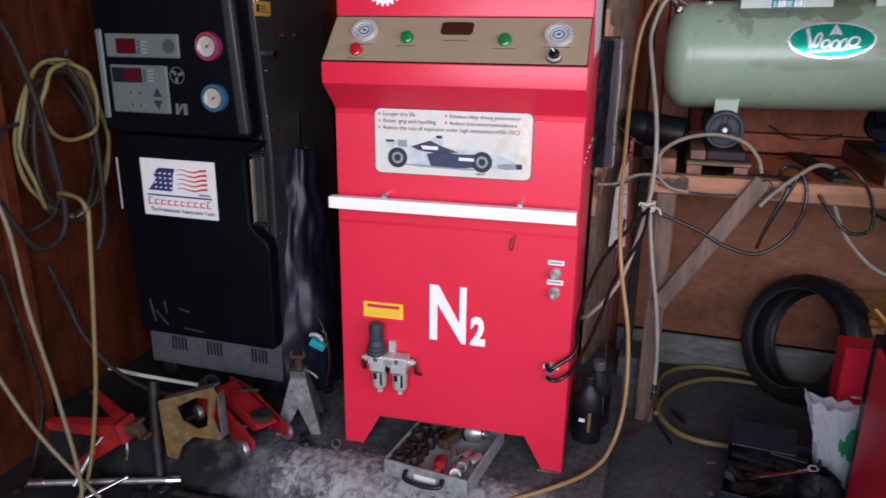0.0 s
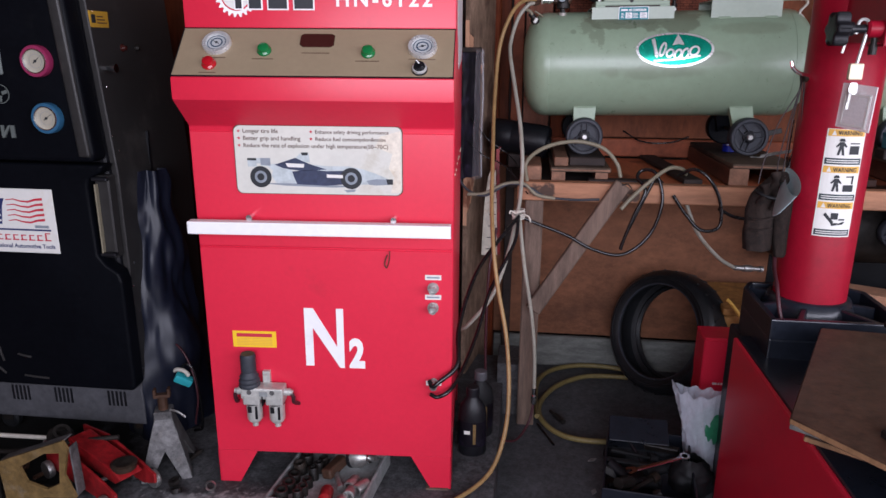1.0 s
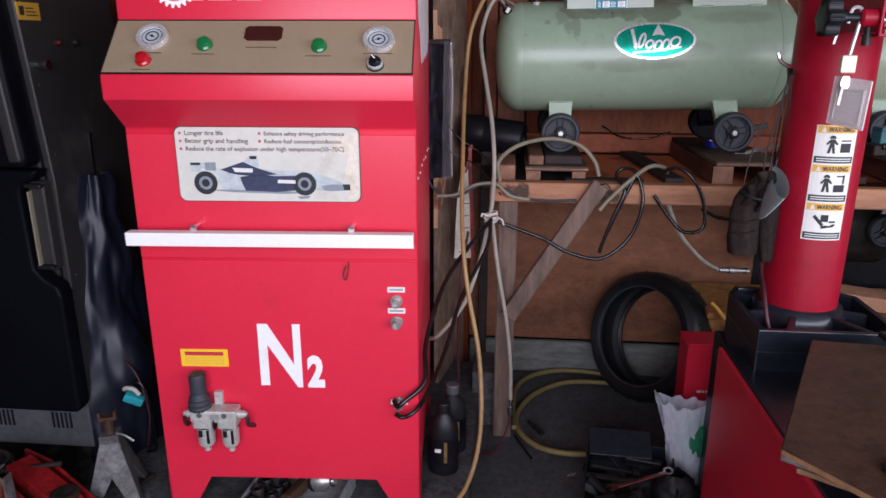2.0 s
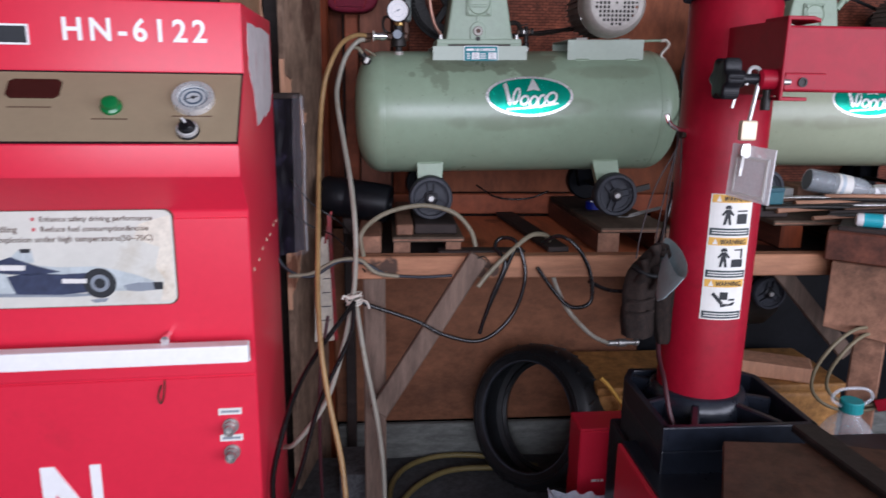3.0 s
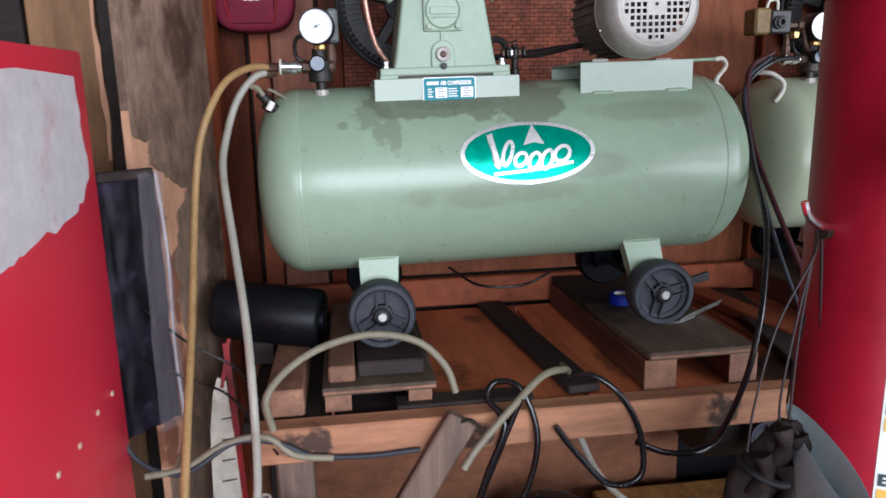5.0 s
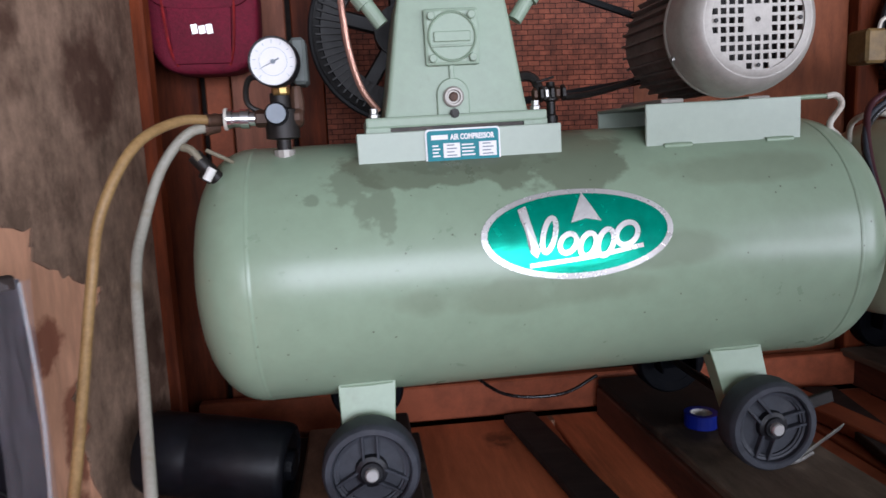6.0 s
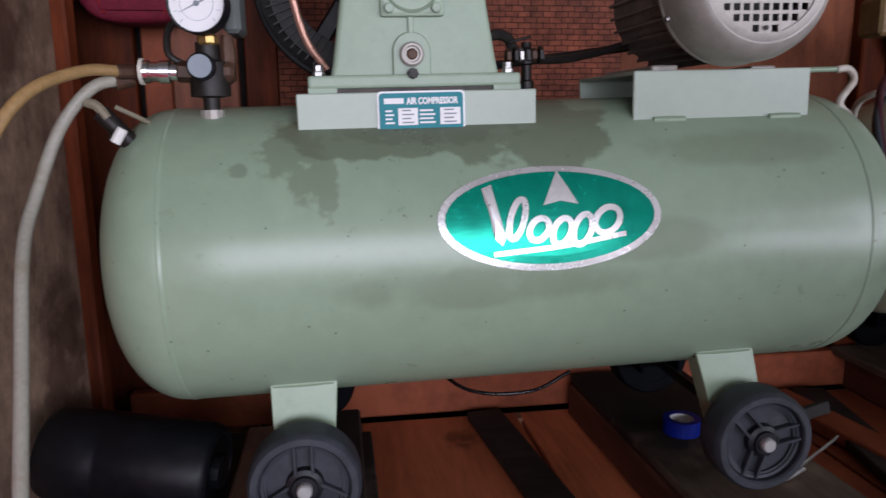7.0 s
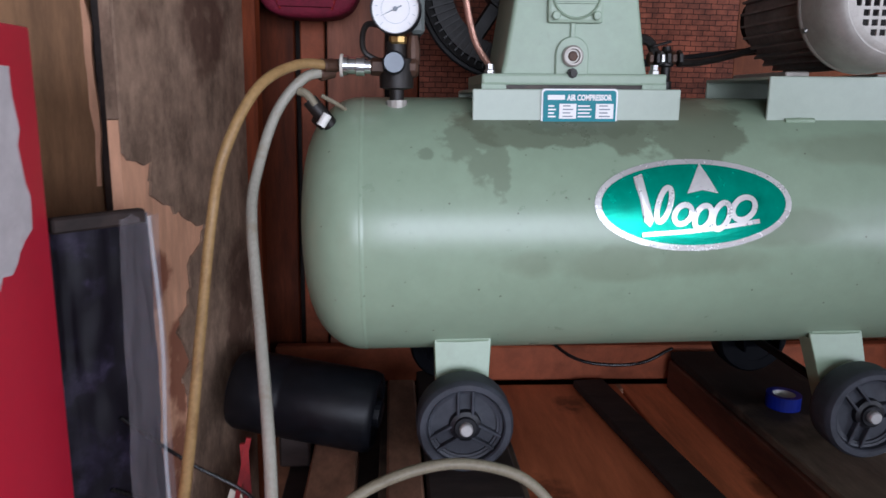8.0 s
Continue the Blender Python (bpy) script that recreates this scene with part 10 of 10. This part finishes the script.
for k in range(17):
    mm, lb = ((WOOD_X, "worn wooden tool handle"), (GREASE, "greasy steel bar"), (DARK_WOOD, "dark wooden stick"), (RUST, "rusty steel rod"), (STEEL, "dull steel chisel"))[k % 5]
    x, y, z = random.uniform(1.1, 1.34), 2.185 + 0.009 * k, 0.916 + 0.004 * (k % 4) + 0.0016 * k
    run, turn_ = random.uniform(0.16, 0.34), random.uniform(-0.16, 0.1)
    rr = random.uniform(0.005, 0.009)
    tagged(part("hand_tool", tube([(x, y, z), (x + run * 0.5, y + turn_ * run * 0.5, z + 0.004), (x + run, y + turn_ * run, z + random.uniform(-0.004, 0.006))], rr, 8, 4, taper=rr * 0.7), mm, None, "", None, True, 60), lb + " lying on the far bench", "tool", "tools on the far bench")
for x, y, sx, sy, sz, mm, lb in ((1.37, 2.47, 0.05, 0.05, 0.06, BLOCK, "small brown wooden block"), (1.29, 2.47, 0.03, 0.03, 0.05, CARD, "small grey plastic cap"), (1.5, 2.48, 0.06, 0.04, 0.05, WOOD_P, "pinkish wood offcut")):
    tagged(part("bench_block", box(x - sx, x + sx, y - sy, y + sy, 0.9075, 0.9075 + sz, 0.004, 2), mm), lb + " on the far pallet", "block")
tealbox = thing("plastic_case", Matrix.Translation((1.145, 2.27, 0.938)) @ pose(0, 0, 0, 0, 0, 12), "small dull teal plastic case on the far bench", "case")
part("body", box(-0.035, 0.035, -0.02, 0.02, 0, 0.045, 0.005, 2), mat("dull_teal_plastic", (0.03, 0.11, 0.13), 0.45), tealbox)
part("lid", box(-0.036, 0.036, -0.021, 0.021, 0.034, 0.048, 0.004, 2), mat("dark_teal_plastic", (0.02, 0.07, 0.09), 0.45), tealbox)
tagged(part("bench_block", box(1.1, 1.19, 2.24, 2.3, 0.9075, 0.937, 0.003), DARK_WOOD), "dark wood offcut under a small case", "block")


def squeeze_bottle(along, label_mat, label):
    c = thing("glue_bottle", b2.matrix_basis @ Matrix.Translation((along, 0.035, 0.932)) @ pose(0, 0, 0, 0, 90, 12), label, "bottle", "small bottles on the side bench")
    part("body", lathe([(0.0, -0.045), (0.014, -0.045), (0.017, -0.04), (0.017, 0.025), (0.008, 0.036), (0.006, 0.05), (0, 0.05)], 20), WHITE, c, "", None, True, 40)
    part("label", lathe([(0.0174, -0.03), (0.0174, 0.012)], 20), label_mat, c, "", None, True)
    part("nozzle", lathe([(0.008, 0.034), (0.007, 0.045), (0.003, 0.06), (0, 0.06)], 14), WHITE, c)


squeeze_bottle(0.1, mat("bright_teal_label", (0.02, 0.3, 0.36), 0.45), "small white squeeze bottle with a teal label")
squeeze_bottle(0.24, PALE_INK, "small white squeeze bottle lying on the bench")
